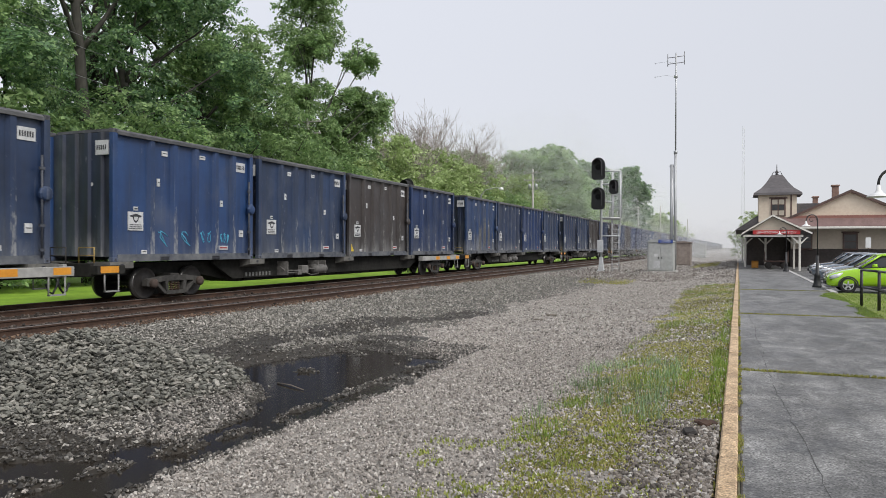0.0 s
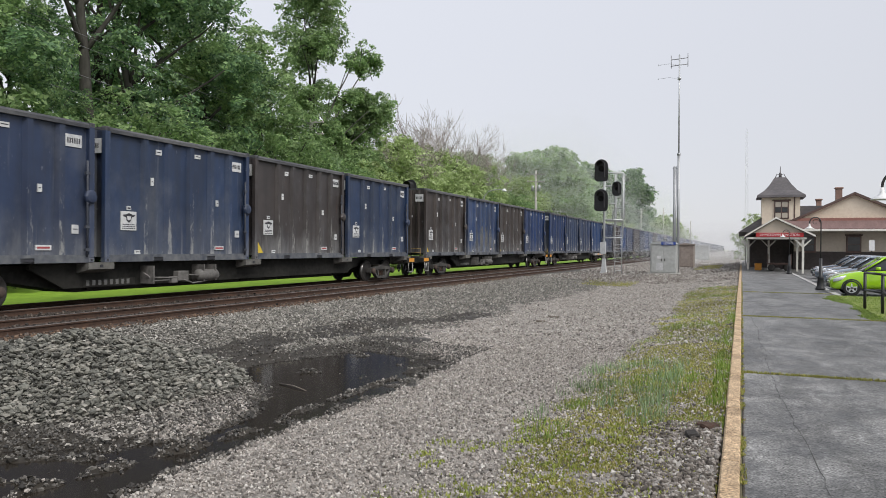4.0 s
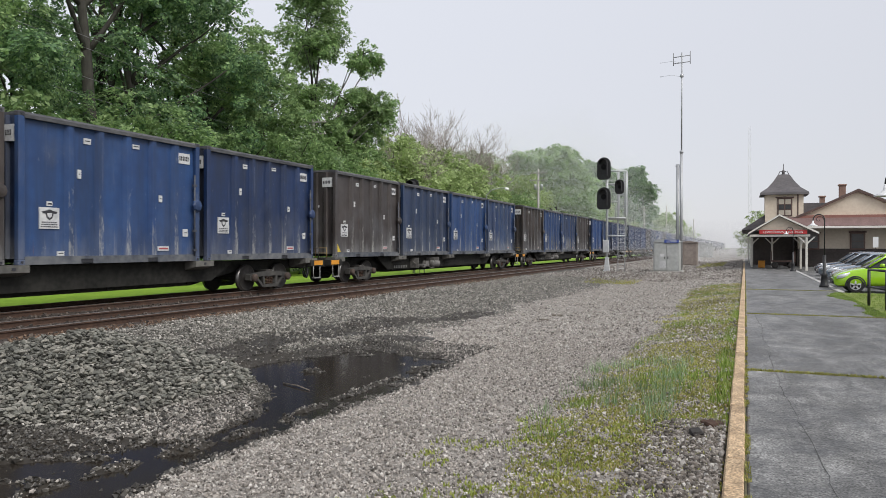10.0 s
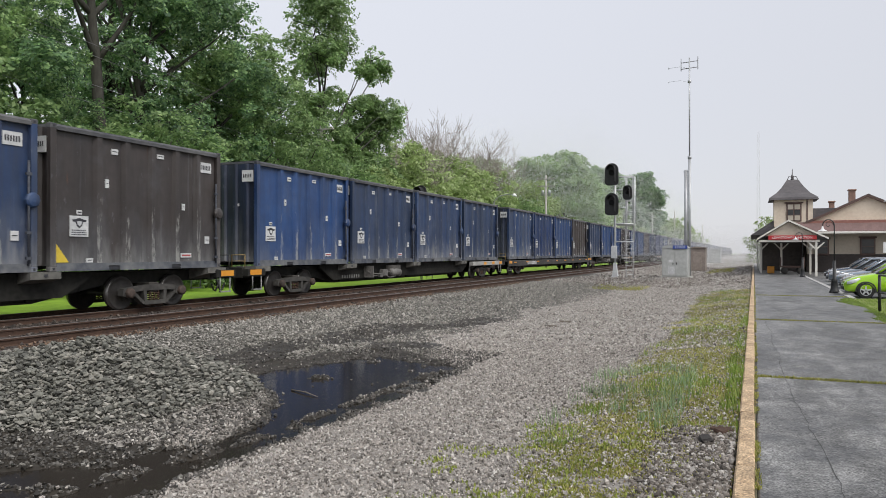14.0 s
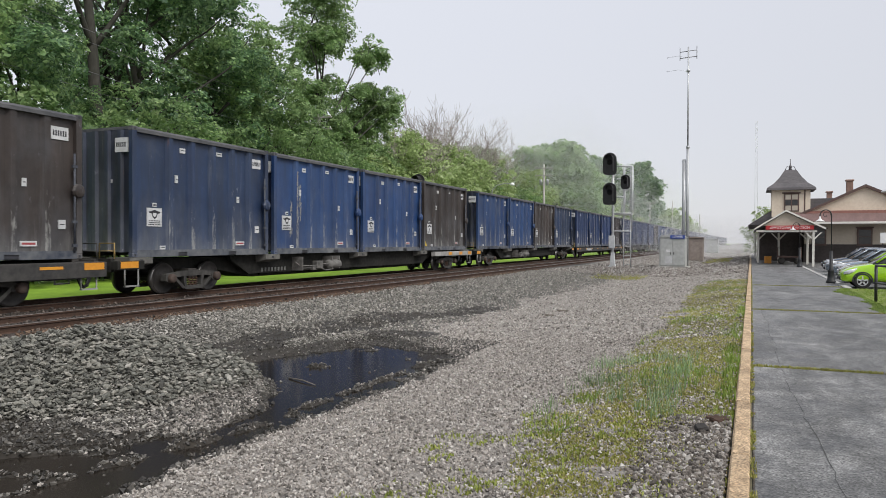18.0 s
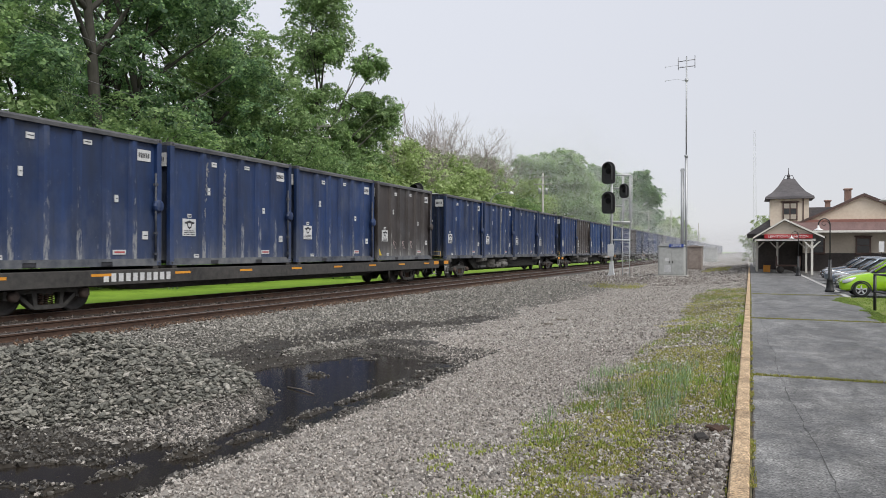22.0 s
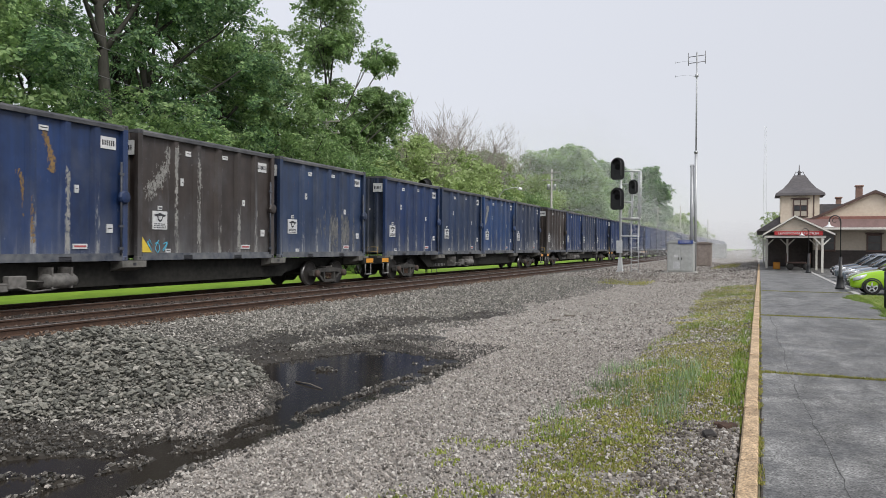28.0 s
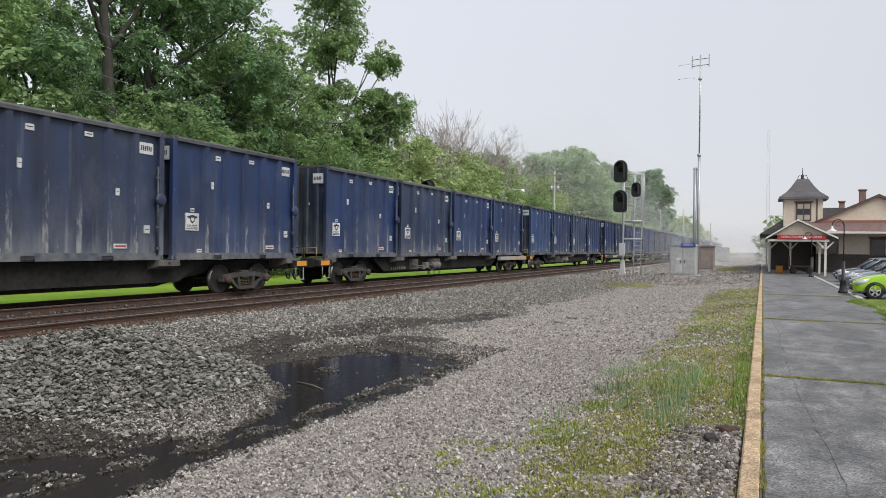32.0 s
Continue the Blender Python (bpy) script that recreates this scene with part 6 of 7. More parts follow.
def signal_hut():
    gz = height(-5.6, 62)
    c = thing("equipment_cabinet", "silver aluminium signal cabinet with a blue name sign", "cabinet", pose(-5.6, 61.0, gz))
    part("base", cube(-1.35, 1.0, -0.15, 2.1, -0.1, 0.10, 0.02), CONCRETE, c)
    part("body", cube(-1.2, 0.78, 0, 1.9, 0.11, 2.42, 0.03), HUT_STEEL, c)
    bm = bmesh.new()
    extrude(bm, [(-1.26, 2.42), (0.84, 2.42), (0.55, 2.60), (-0.2, 2.68), (-0.95, 2.60)], "y", -0.05, 1.95)
    part("roof", bm, HUT_STEEL, c)
    for x0, x1 in ((-1.1, -0.23), (-0.19, 0.68)):
        door = part("door", cube(x0, x1, -0.03, 0.0, 0.2, 2.25, 0.006), HUT_STEEL, c)
        part("handle", cube(x1 - 0.14 if x0 < -1 else x0 + 0.08, x1 - 0.08 if x0 < -1 else x0 + 0.14, -0.07, -0.03, 1.05, 1.25, 0.008), STEEL_DARK, door)
    part("vent", cube(-0.72, -0.22, -0.045, -0.03, 0.35, 0.92), WHITE, c, "white louvred vent")
    part("notice", cube(-0.68, -0.36, -0.04, -0.03, 1.25, 1.45), WHITE, c)
    sign = part("name_sign", cube(-0.35, 0.75, -0.09, -0.06, 2.32, 2.60), SIGN_BLUE, c)
    text(sign, "LEWIS", 0.28, SIGN_WHITE, pose(0.2, -0.095, 2.46, 90, 0, 0), "white lettering")
    for x in (-1.05, -0.75):
        pipe([(x, 0.3, 2.45), (x, 0.3, 2.9)], 0.03, PALE_PAINT, c, "roof_aerial", 6)
        bm = bmesh.new()
        lathe(bm, [(0.0, 0.08), (0.07, 0.05), (0.07, -0.05), (0.0, -0.08)], 8, "z", 0, (x, 0.3, 2.93))
        part("aerial_cap", bm, WHITE, c)


signal_hut()


AERIAL = mat("dull_grey_aerial", (0.16, 0.16, 0.17), (0.27, 0.27, 0.28), 0.6, 9, 0.05, metal=0.3)


def radio_mast():
    x, y = -4.90, 63.9
    gz = height(x, y)
    a = thing("radio_mast", "slim galvanised radio mast with a folded aerial on top", "mast", pose(x, y, gz))
    H = 18.1
    pipe([(0, 0, 0), (0, 0, 9.9)], 0.11, GALV, a, "lower_mast", 10)
    pipe([(0, 0, 9.8), (0, 0, H)], 0.06, GALV, a, "upper_mast", 8)
    for z in (9.9, 16.2):
        bm = bmesh.new()
        lathe(bm, [(0.10, z - 0.12), (0.15, z - 0.1), (0.15, z + 0.1), (0.07, z + 0.12)], 10)
        part("collar", bm, GALV, a)
    for z in (H - 0.82, H - 0.3):
        pipe([(-0.68, 0, z - 0.03), (0.68, 0, z + 0.05)], 0.03, AERIAL, a, "aerial_boom", 6)
    for q in (-0.66, 0.0, 0.66):
        pipe([(q, 0, H - 1.0 + 0.05 * q), (q, 0, H + 0.06 + 0.05 * q)], 0.03, AERIAL, a, "aerial_rod", 6)
    for z in (H - 0.6, H - 1.75):
        pipe([(0, 0, z - 0.25), (-0.75, 0.1, z), (-1.75, 0.25, z - 0.03)], 0.011, GALV, a, "side_aerial", 5)
        pipe([(-1.7, 0.25, z - 0.1), (-1.7, 0.25, z + 0.06)], 0.014, GALV, a, "side_rod", 5)
    b = thing("steel_pole", "short galvanised pole beside the radio mast", "pole", pose(x - 0.3, y + 0.1, gz))
    pipe([(0, 0, 0), (0, 0, 8.9)], 0.14, GALV, b, "shaft", 10)
    pipe([(-0.18, 0, 8.75), (0.18, 0, 8.75)], 0.05, GALV, b, "crossbar", 6)


radio_mast()
RUST_BROWN = mat("brown_painted_sheet", (0.20, 0.165, 0.145), (0.32, 0.27, 0.24), 0.7, 4, 0.1)
for x, y, w, d, h, m_, lab in ((-5.8, 86, 1.7, 2.4, 2.5, RUST_BROWN, "brown steel relay hut beside the track"), (-7.4, 150, 3.0, 4.0, 2.6, HUT_STEEL, "pale distant equipment hut in mist"), (-9.2, 178, 2.5, 3.0, 2.4, HUT_STEEL, "pale distant equipment hut in mist")):
    hut = thing("relay_hut", lab, "hut", pose(x, y, height(x, y)))
    part("body", cube(-w / 2, w / 2, 0, d, 0.0, h, 0.03), m_, hut)
    bm = bmesh.new()
    extrude(bm, [(-w / 2 - 0.1, h), (w / 2 + 0.1, h), (w / 2 + 0.1, h + 0.08), (0, h + 0.2), (-w / 2 - 0.1, h + 0.08)], "y", -0.1, d + 0.1)
    part("roof", bm, m_, hut)
    part("door", cube(-0.45, 0.45, -0.04, -0.002, 0.1, 2.05, 0.01), m_, hut)


def utility_pole(x, y, high, arms, transformer=False):
    p = thing("utility_pole", "weathered wooden utility pole with crossarms", "utility pole", pose(x, y, height(x, y)), "utility poles")
    bm = bmesh.new()
    tube(bm, [(0, 0, -0.2), (0, 0, high)], [0.17, 0.11], 10)
    part("pole", bm, WOOD_POLE, p)
    for k in range(arms):
        z = high - 0.5 - 0.9 * k
        arm = part("crossarm", cube(-1.15, 1.15, -0.14, -0.02, z - 0.06, z + 0.06, 0.01), WOOD_POLE, p)
        for q in (-1.05, -0.5, 0.5, 1.05):
            bm = bmesh.new()
            lathe(bm, [(0.02, z + 0.06), (0.05, z + 0.08), (0.03, z + 0.13), (0.05, z + 0.17), (0.0, z + 0.2)], 8, "z", 0, (q, -0.08, 0))
            part("insulator", bm, SIGN_WHITE, arm)
    if transformer:
        for q in (-0.42, 0.42):
            bm = bmesh.new()
            lathe(bm, [(0.0, high - 2.6), (0.2, high - 2.6), (0.2, high - 1.95), (0.15, high - 1.88), (0.0, high - 1.88)], 12, "z", 0, (q, 0, 0))
            part("transformer", bm, GALV, p)
    return p


utility_pole(-24, 89.9, 11.6, 2, True)
utility_pole(-19.8, 160, 10.5, 1)
utility_pole(-18.7, 196, 12.3, 0)
utility_pole(-13.2, 215, 9.5, 0)


def street_lamp(x, y):
    s = thing("street_lamp", "grey curved-arm street lamp behind the train", "street lamp", pose(x, y, height(x, y)))
    bm = bmesh.new()
    tube(bm, [(0, 0, 0), (0, 0, 6.6), (0.1, 0, 7.3), (0.6, 0, 7.8), (1.5, 0, 8.0), (2.1, 0, 7.98)], [0.1, 0.08, 0.07, 0.05, 0.045, 0.045], 8)
    part("pole", bm, GALV, s)
    bm = bmesh.new()
    lathe(bm, [(0.0, 0.16), (0.12, 0.13), (0.26, -0.06), (0.2, -0.16), (0.0, -0.22)], 12, "z", 0, (2.3, 0, 7.9))
    part("lamp_head", bm, SIGN_WHITE, s)


street_lamp(-25.3, 73.5)

# overhead wires that run past the wood, hung between unseen poles
wires = thing("overhead_wires", "thin grey overhead wires before the trees", "wire")
for z0, x in ((12.6, -27.0), (11.9, -26.6), (10.6, -26.8), (9.7, -26.7)):
    pts = [(x - y * (3.6 / 48), y, z0 - 1.6 * (1 - ((y - 45) / 45) ** 2) - (y - 45) * 0.012) for y in range(0, 49, 6)]
    pipe(pts, 0.013, AERIAL, wires, "wire", 4)
utility_pole(-27, 0, 13.2, 2)
utility_pole(-30.5, 48.2, 11.8, 2)

# a lattice radio tower far off in the mist
tower = thing("radio_tower", "tall pale lattice radio tower far off", "tower", pose(1.5, 330, -0.3))
for k in range(3):
    a = 2 * math.pi * k / 3
    pipe([(0.9 * math.cos(a), 0.9 * math.sin(a), 0), (0.5 * math.cos(a), 0.5 * math.sin(a), 52)], 0.05, PALE_PAINT, tower, "leg", 5)
bm = bmesh.new()
for q in range(26):
    for k in range(3):
        a, b = 2 * math.pi * k / 3, 2 * math.pi * (k + 1) / 3
        r0, r1 = 0.9 - 0.4 * q / 26, 0.9 - 0.4 * (q + 1) / 26
        tube(bm, [(r0 * math.cos(a), r0 * math.sin(a), 2 * q), (r1 * math.cos(b), r1 * math.sin(b), 2 * q + 2)], 0.03, 4, False)
tagged(part("bracing", bm, PALE_PAINT, tower), kind="stuff")
# ---------------------------------------------------------------- the station
CREAM = mat("cream_stucco", (0.68, 0.57, 0.45), (0.80, 0.70, 0.57), 0.85, 5, 0.15)
TAN = mat("greyed_tan_wall", (0.48, 0.42, 0.34), (0.60, 0.53, 0.44), 0.85, 5, 0.15)
SLATE = mat("dark_slate_roof", (0.06, 0.056, 0.06), (0.14, 0.128, 0.132), 0.7, 6, 0.35, stretch=(1, 1, 3))
MAROON = mat("maroon_trim", (0.075, 0.045, 0.038), (0.14, 0.085, 0.07), 0.6, 6, 0.1)
BRICK_RED = mat("red_roof_edge", (0.22, 0.10, 0.08), (0.32, 0.15, 0.12), 0.7, 6, 0.15)
BRICK = mat("old_red_brick", (0.20, 0.12, 0.095), (0.34, 0.22, 0.175), 0.9, 14, 0.4)
TRIM = mat("cream_white_trim", (0.62, 0.60, 0.54), (0.78, 0.76, 0.70), 0.6, 7, 0.08)
SIGN_RED = mat("red_sign_board", (0.42, 0.025, 0.03), (0.55, 0.045, 0.045), 0.5, 7, 0.05)
PANE = mat("dark_window_glass", (0.02, 0.022, 0.025), (0.05, 0.052, 0.055), 0.08, 3, 0.0)
RED_ROOF = mat("weathered_red_roofing", (0.12, 0.075, 0.07), (0.22, 0.14, 0.13), 0.75, 6, 0.3, stretch=(3, 1, 1))
BLIND = mat("pane_over_cream_blind", (0.42, 0.37, 0.30), (0.52, 0.47, 0.39), 0.15, 3, 0.0)
PLINTH = mat("dark_painted_base", (0.035, 0.028, 0.025), (0.08, 0.065, 0.06), 0.7, 6, 0.15)


def prism_roof(x0, x1, y0, y1, eave, ridge, over, thick=0.14, xr=None):
    """A gable roof with its ridge along y, as one bent slab."""
    xr = (x0 + x1) / 2 if xr is None else xr
    k0, k1 = (ridge - eave) / (xr - x0), (ridge - eave) / (x1 - xr)
    bm = bmesh.new()
    top = [(x0 - over, eave - over * k0), (xr, ridge), (x1 + over, eave - over * k1)]
    extrude(bm, top + [(x, z - thick) for x, z in top[::-1]], "y", y0 - over, y1 + over)
    bmesh.ops.recalc_face_normals(bm, faces=bm.faces[:])
    return bm


def sash(parent, x0, x1, y, z0, z1, bars=1):
    """A window in a wall that faces -y."""
    w = part("window", cube(x0 - 0.1, x1 + 0.1, y - 0.09, y - 0.01, z0 - 0.1, z1 + 0.12, 0.01), MAROON, parent)
    zm = (z0 + z1) / 2
    for a, b in ((z0, zm - 0.03), (zm + 0.03, z1)):
        n = bars + 1
        step = (x1 - x0) / n
        for k in range(n):
            part("pane", cube(x0 + k * step + 0.025, x0 + (k + 1) * step - 0.025, y - 0.10, y - 0.085, a, b), PANE, w)
    part("sill", cube(x0 - 0.16, x1 + 0.16, y - 0.15, y - 0.0, z0 - 0.17, z0 - 0.101, 0.01), MAROON, w)
    part("head_trim", cube(x0 - 0.2, x1 + 0.2, y - 0.14, y - 0.0, z1 + 0.121, z1 + 0.25, 0.01), MAROON, w)


st = thing("station_building", "old cream railway station with slate roofs and a small tower", "station building")
Y0 = 72.0
XL, XR = 4.3, 18.5
part("wall", cube(XL, XR, Y0, Y0 + 24, 1.5, 4.3), TAN, st)
part("plinth", cube(XL - 0.06, XR + 0.06, Y0 - 0.06, Y0 + 24.06, -0.1, 1.497), PLINTH, st)
bm = bmesh.new()
extrude(bm, [(XL, 4.302), (13.6, 4.302), (8.95, 6.5)], "y", Y0, Y0 + 0.3)
part("gable", bm, CREAM, st)
part("roof", prism_roof(4.3, 13.6, Y0, Y0 + 24, 4.38, 6.6, 0.35, 0.2), MAROON, st)
part("roof_slates", prism_roof(4.28, 13.62, Y0 + 0.02, Y0 + 24, 4.40, 6.64, 0.36, 0.05), SLATE, st)
part("hall_roof", prism_roof(13.7, 30, Y0 + 6, Y0 + 24, 4.4, 6.4, 0.3, 0.15), SLATE, st)
# skirt roof across the gable wall
bm = bmesh.new()
extrude(bm, [(Y0 - 2.2, 3.45), (Y0, 4.3), (Y0, 4.1), (Y0 - 2.2, 3.25)], "x", 3.4, XR + 0.5)
bmesh.ops.recalc_face_normals(bm, faces=bm.faces[:])
part("skirt_roof", bm, RED_ROOF, st)
part("skirt_ridge", cube(4.2, XR + 0.5, Y0 - 0.30, Y0 - 0.003, 4.12, 4.42, 0.02), BRICK_RED, st)
part("gutter", cube(3.4, XR + 0.5, Y0 - 2.32, Y0 - 2.201, 3.22, 3.4, 0.02), TRIM, st)
for x in (8.0, 13.0, 17.5):
    sash(st, x + 0.45, x + 1.4, Y0, 1.55, 2.75, 0)
sash(st, 5.0, 5.9, Y0, 1.55, 2.7, 0)
for x, z0, z1, w in ((8.0, 6.0, 7.1, 0.52), (6.4, 5.3, 6.1, 0.42)):
    ch = part("chimney", cube(x - w / 2, x + w / 2, Y0 + 2.0, Y0 + 2.0 + w, z0 - 1.2, z1, 0.02), BRICK, st)
    part("chimney_cap", cube(x - w / 2 - 0.08, x + w / 2 + 0.08, Y0 + 1.92, Y0 + 2.08 + w, z1 + 0.001, z1 + 0.14, 0.03), BRICK, ch)
# wing under the tower
part("wing_wall", cube(0.7, XL - 0.004, Y0 + 1, Y0 + 24, -0.1, 3.5), PLINTH, st)
bm = bmesh.new()
extrude(bm, [(-0.3, 3.2), (1.6, 4.5), (XL + 2.3, 4.9), (XL + 2.3, 3.2)], "y", Y0 + 0.4, Y0 + 24)
bmesh.ops.recalc_face_normals(bm, faces=bm.faces[:])
part("wing_roof", bm, SLATE, st)
part("dormer", cube(4.8, 7.1, Y0 + 0.8, Y0 + 4, 4.3, 5.55, 0.02), SLATE, st)
# tower
tw = part("tower", cube(1.65, 4.76, Y0 + 0.2, Y0 + 3.3, 3.9, 6.32), CREAM, st)
part("corner_board", cube(4.25, 4.36, Y0 + 0.17, Y0 + 0.199, 4.4, 6.3), MAROON, tw)
part("window_frame", cube(2.66, 3.86, Y0 + 0.10, Y0 + 0.197, 4.4, 5.98, 0.01), MAROON, tw)
for x in (2.76, 3.3):
    for z, glass in ((4.48, BLIND), (4.97, PANE), (5.46, BLIND)):
        part("pane", cube(x, x + 0.44, Y0 + 0.08, Y0 + 0.098, z, z + 0.43), glass, tw)
part("window_hood", cube(2.5, 4.0, Y0 + 0.05, Y0 + 0.198, 5.985, 6.1, 0.01), MAROON, tw)
bm = bmesh.new()
prof = [(2.0, 6.30), (1.95, 6.5), (1.35, 6.95), (0.9, 7.5), (0.5, 8.15), (0.42, 8.2)]
rings = [[bm.verts.new((3.2 + sx * r, Y0 + 1.75 + sy * r, z)) for sx, sy in ((-1, -1), (1, -1), (1, 1), (-1, 1))] for r, z in prof]
for a, b in zip(rings, rings[1:]):
    for k in range(4):
        bm.faces.new((a[k], a[(k + 1) % 4], b[(k + 1) % 4], b[k]))
bm.faces.new(rings[0][::-1])
bm.faces.new(rings[-1])
part("tower_roof", bm, SLATE, st)
bm = bmesh.new()
lathe(bm, [(0.2, 8.2), (0.1, 8.35), (0.16, 8.5), (0.05, 8.65), (0.02, 9.2), (0.0, 9.25)], 8, "z", 0, (3.2, Y0 + 1.75, 0))
part("finial", bm, SLATE, st)
for q in (-0.42, 0.42):
    pipe([(3.2 + q, Y0 + 1.4, 8.2), (3.2 + q * 0.7, Y0 + 1.4, 8.5), (3.2, Y0 + 1.5, 8.42)], 0.03, SLATE, st, "cresting", 5)

# entrance canopy with its sign
cp = thing("station_canopy", "gabled station canopy with white posts and a red name board", "canopy")
CY = 58.6
part("roof", prism_roof(0.45, 4.6, CY, CY + 14.5, 2.78, 3.98, 0.25, 0.10, 2.28), SLATE, cp)
for a, b in (((0.2, 2.60), (2.28, 3.93)), ((2.28, 3.93), (4.86, 2.62))):
    bm = bmesh.new()
    extrude(bm, [(a[0], a[1] - 0.06), (b[0], b[1] - 0.06), (b[0], b[1] + 0.07), (a[0], a[1] + 0.07)], "y", CY - 0.32, CY - 0.254)
    bmesh.ops.recalc_face_normals(bm, faces=bm.faces[:])
    part("bargeboard", bm, TRIM, cp)
bm = bmesh.new()
extrude(bm, [(0.75, 2.84), (4.25, 2.84), (2.28, 3.84)], "y", CY - 0.04, CY + 0.04)
part("gable_panel", bm, TAN, cp)
board = part("name_board", cube(0.95, 4.1, CY - 0.20, CY - 0.14, 2.56, 2.86, 0.01), SIGN_RED, cp)
text(board, "LEWISTOWN JUNCTION", 0.235, SIGN_WHITE, pose(2.52, CY - 0.205, 2.70, 90, 0, 0), "white serif lettering")
part("tie_beam", cube(0.3, 4.3, CY - 0.10, CY + 0.06, 2.38, 2.54, 0.01), TRIM, cp)
for x, y in ((4.07, CY), (0.5, CY + 6), (4.07, CY + 6), (0.5, CY + 12), (2.0, CY + 6)):
    post = part("post", cube(x - 0.075, x + 0.075, y - 0.075, y + 0.075, -0.08 if x > 3.1 else 0.0, 2.375, 0.012), TRIM, cp)
    for s in (-1, 1):
        bm = bmesh.new()
        extrude(bm, [(x + s * 0.08, 1.85), (x + s * 0.08, 2.0), (x + s * 0.45, 2.37), (x + s * 0.57, 2.37)], "y", y - 0.05, y + 0.05)
        bmesh.ops.recalc_face_normals(bm, faces=bm.faces[:])
        part("brace", bm, TRIM, post)
cart = thing("baggage_cart", "old red baggage cart under the canopy", "cart", pose(2.6, CY + 3, 0))
part("bed", cube(-0.8, 0.9, -0.5, 0.5, 0.5, 0.62, 0.01), MAROON, cart)
for x in (-0.75, 0.85):
    part("rack", cube(x - 0.04, x + 0.04, -0.5, 0.5, 0.62, 1.3, 0.01), MAROON, cart)
for x, y in product((-0.5, 0.6), (-0.56, 0.5)):
    bm = bmesh.new()
    lathe(bm, [(0.08, 0), (0.24, 0.0), (0.25, 0.03), (0.24, 0.06), (0.08, 0.06)], 14, "y", 0, (x, y, 0.25))
    part("wheel", bm, STEEL_DARK, cart)
crate = thing("yellow_crate", "yellow crate on the platform by the canopy", "crate", pose(1.2, CY + 4.5, 0))
part("body", cube(-0.25, 0.25, -0.2, 0.2, 0.0, 0.5, 0.03), ORANGE, crate)
part("lid", cube(-0.27, 0.27, -0.22, 0.22, 0.502, 0.55, 0.02), ORANGE, crate)
post = thing("porch_post", "slim white post at the platform's edge", "post", pose(0.35, 82, 0))
part("shaft", cube(-0.06, 0.06, -0.06, 0.06, 0, 2.5, 0.01), TRIM, post)
part("cap", cube(-0.1, 0.1, -0.1, 0.1, 2.502, 2.6, 0.01), TRIM, post)
notice = thing("notice_post", "small white notice on a post by the car park", "sign", pose(8.0, 56, -0.09))
pipe([(0, 0, 0), (0, 0, 2.4)], 0.03, STEEL_DARK, notice, "pole", 6)
part("plate", cube(-0.16, 0.16, -0.04, -0.03, 1.7, 2.4, 0.001), SIGN_WHITE, notice)


# ---------------------------------------------------------------- platform lamps
def platform_lamp(x, y, proto=[]):
    m = pose(x, y, 0)
    if proto:
        return copy_thing(proto[0], m)
    p = thing("platform_lamp", "black scroll-arm platform lamp with a white enamel shade", "lamp", m, "platform lamps")
    bm = bmesh.new()
    lathe(bm, [(0.0, 0.0), (0.19, 0.0), (0.19, 0.06), (0.15, 0.12), (0.11, 0.45), (0.13, 0.5), (0.07, 0.58), (0.06, 1.3), (0.0, 1.3)], 16)
    part("base", bm, BLACK, p)
    bm = bmesh.new()
    pts = [(0, 0, 1.25), (0, 0, 2.72)] + [(-0.21 + 0.21 * math.cos(a), 0, 2.72 + 0.24 * math.sin(a)) for a in (math.radians(15 * k) for k in range(1, 13))]
    tube(bm, pts + [(-0.42, 0, 2.66)], 0.022, 8)
    part("pole", bm, BLACK, p)
    bm = bmesh.new()
    tube(bm, [(-0.20 + (0.17 - 0.012 * k) * math.cos(0.5 * k), 0, 2.74 + (0.17 - 0.012 * k) * math.sin(0.5 * k)) for k in range(14)], 0.012, 6)
    part("scroll", bm, BLACK, p)
    bm = bmesh.new()
    lathe(bm, [(0.0, 2.70), (0.028, 2.70), (0.04, 2.61), (0.08, 2.555), (0.18, 2.505), (0.184, 2.49), (0.075, 2.53), (0.0, 2.55)], 20, "z", 0, (-0.42, 0, 0))
    part("shade", bm, SIGN_WHITE, p, "white enamel shade")
    proto.append(p)
    return p


platform_lamp(2.64, 14.5)
platform_lamp(2.98, 33.5)
platform_lamp(2.98, 54.6)

# ---------------------------------------------------------------- pipe fence on the lawn
fence = thing("pipe_fence", "dark green pipe fence on the grass", "fence")
FENCE_PTS = [(3.2, 23.5), (3.4, 22.0), (3.55, 20.0), (3.8, 17.2)]
for k, (x, y) in enumerate(FENCE_PTS):
    pipe([(x, y, -0.05), (x, y, 1.0)], 0.04, BLACK, fence, "post")
for (x0, y0), (x1, y1) in zip(FENCE_PTS, FENCE_PTS[1:]):
    for z in (1.0, 0.52):
        pipe([(x0, y0, z), (x1, y1, z)], 0.032, BLACK, fence, "rail")

# ---------------------------------------------------------------- parked cars
TYRE = mat("tyre_rubber", (0.012, 0.012, 0.012), (0.03, 0.03, 0.03), 0.85, 12, 0.2)
ALLOY = mat("silver_alloy", (0.62, 0.63, 0.64), (0.78, 0.79, 0.80), 0.4, 8, 0.03, metal=0.8)
LAMP_GLASS = mat("clear_headlamp", (0.55, 0.57, 0.60), (0.75, 0.76, 0.78), 0.1, 6, 0.0, metal=0.3)
CARBLACK = mat("black_plastic", (0.012, 0.012, 0.013), (0.03, 0.03, 0.032), 0.6, 8, 0.05)


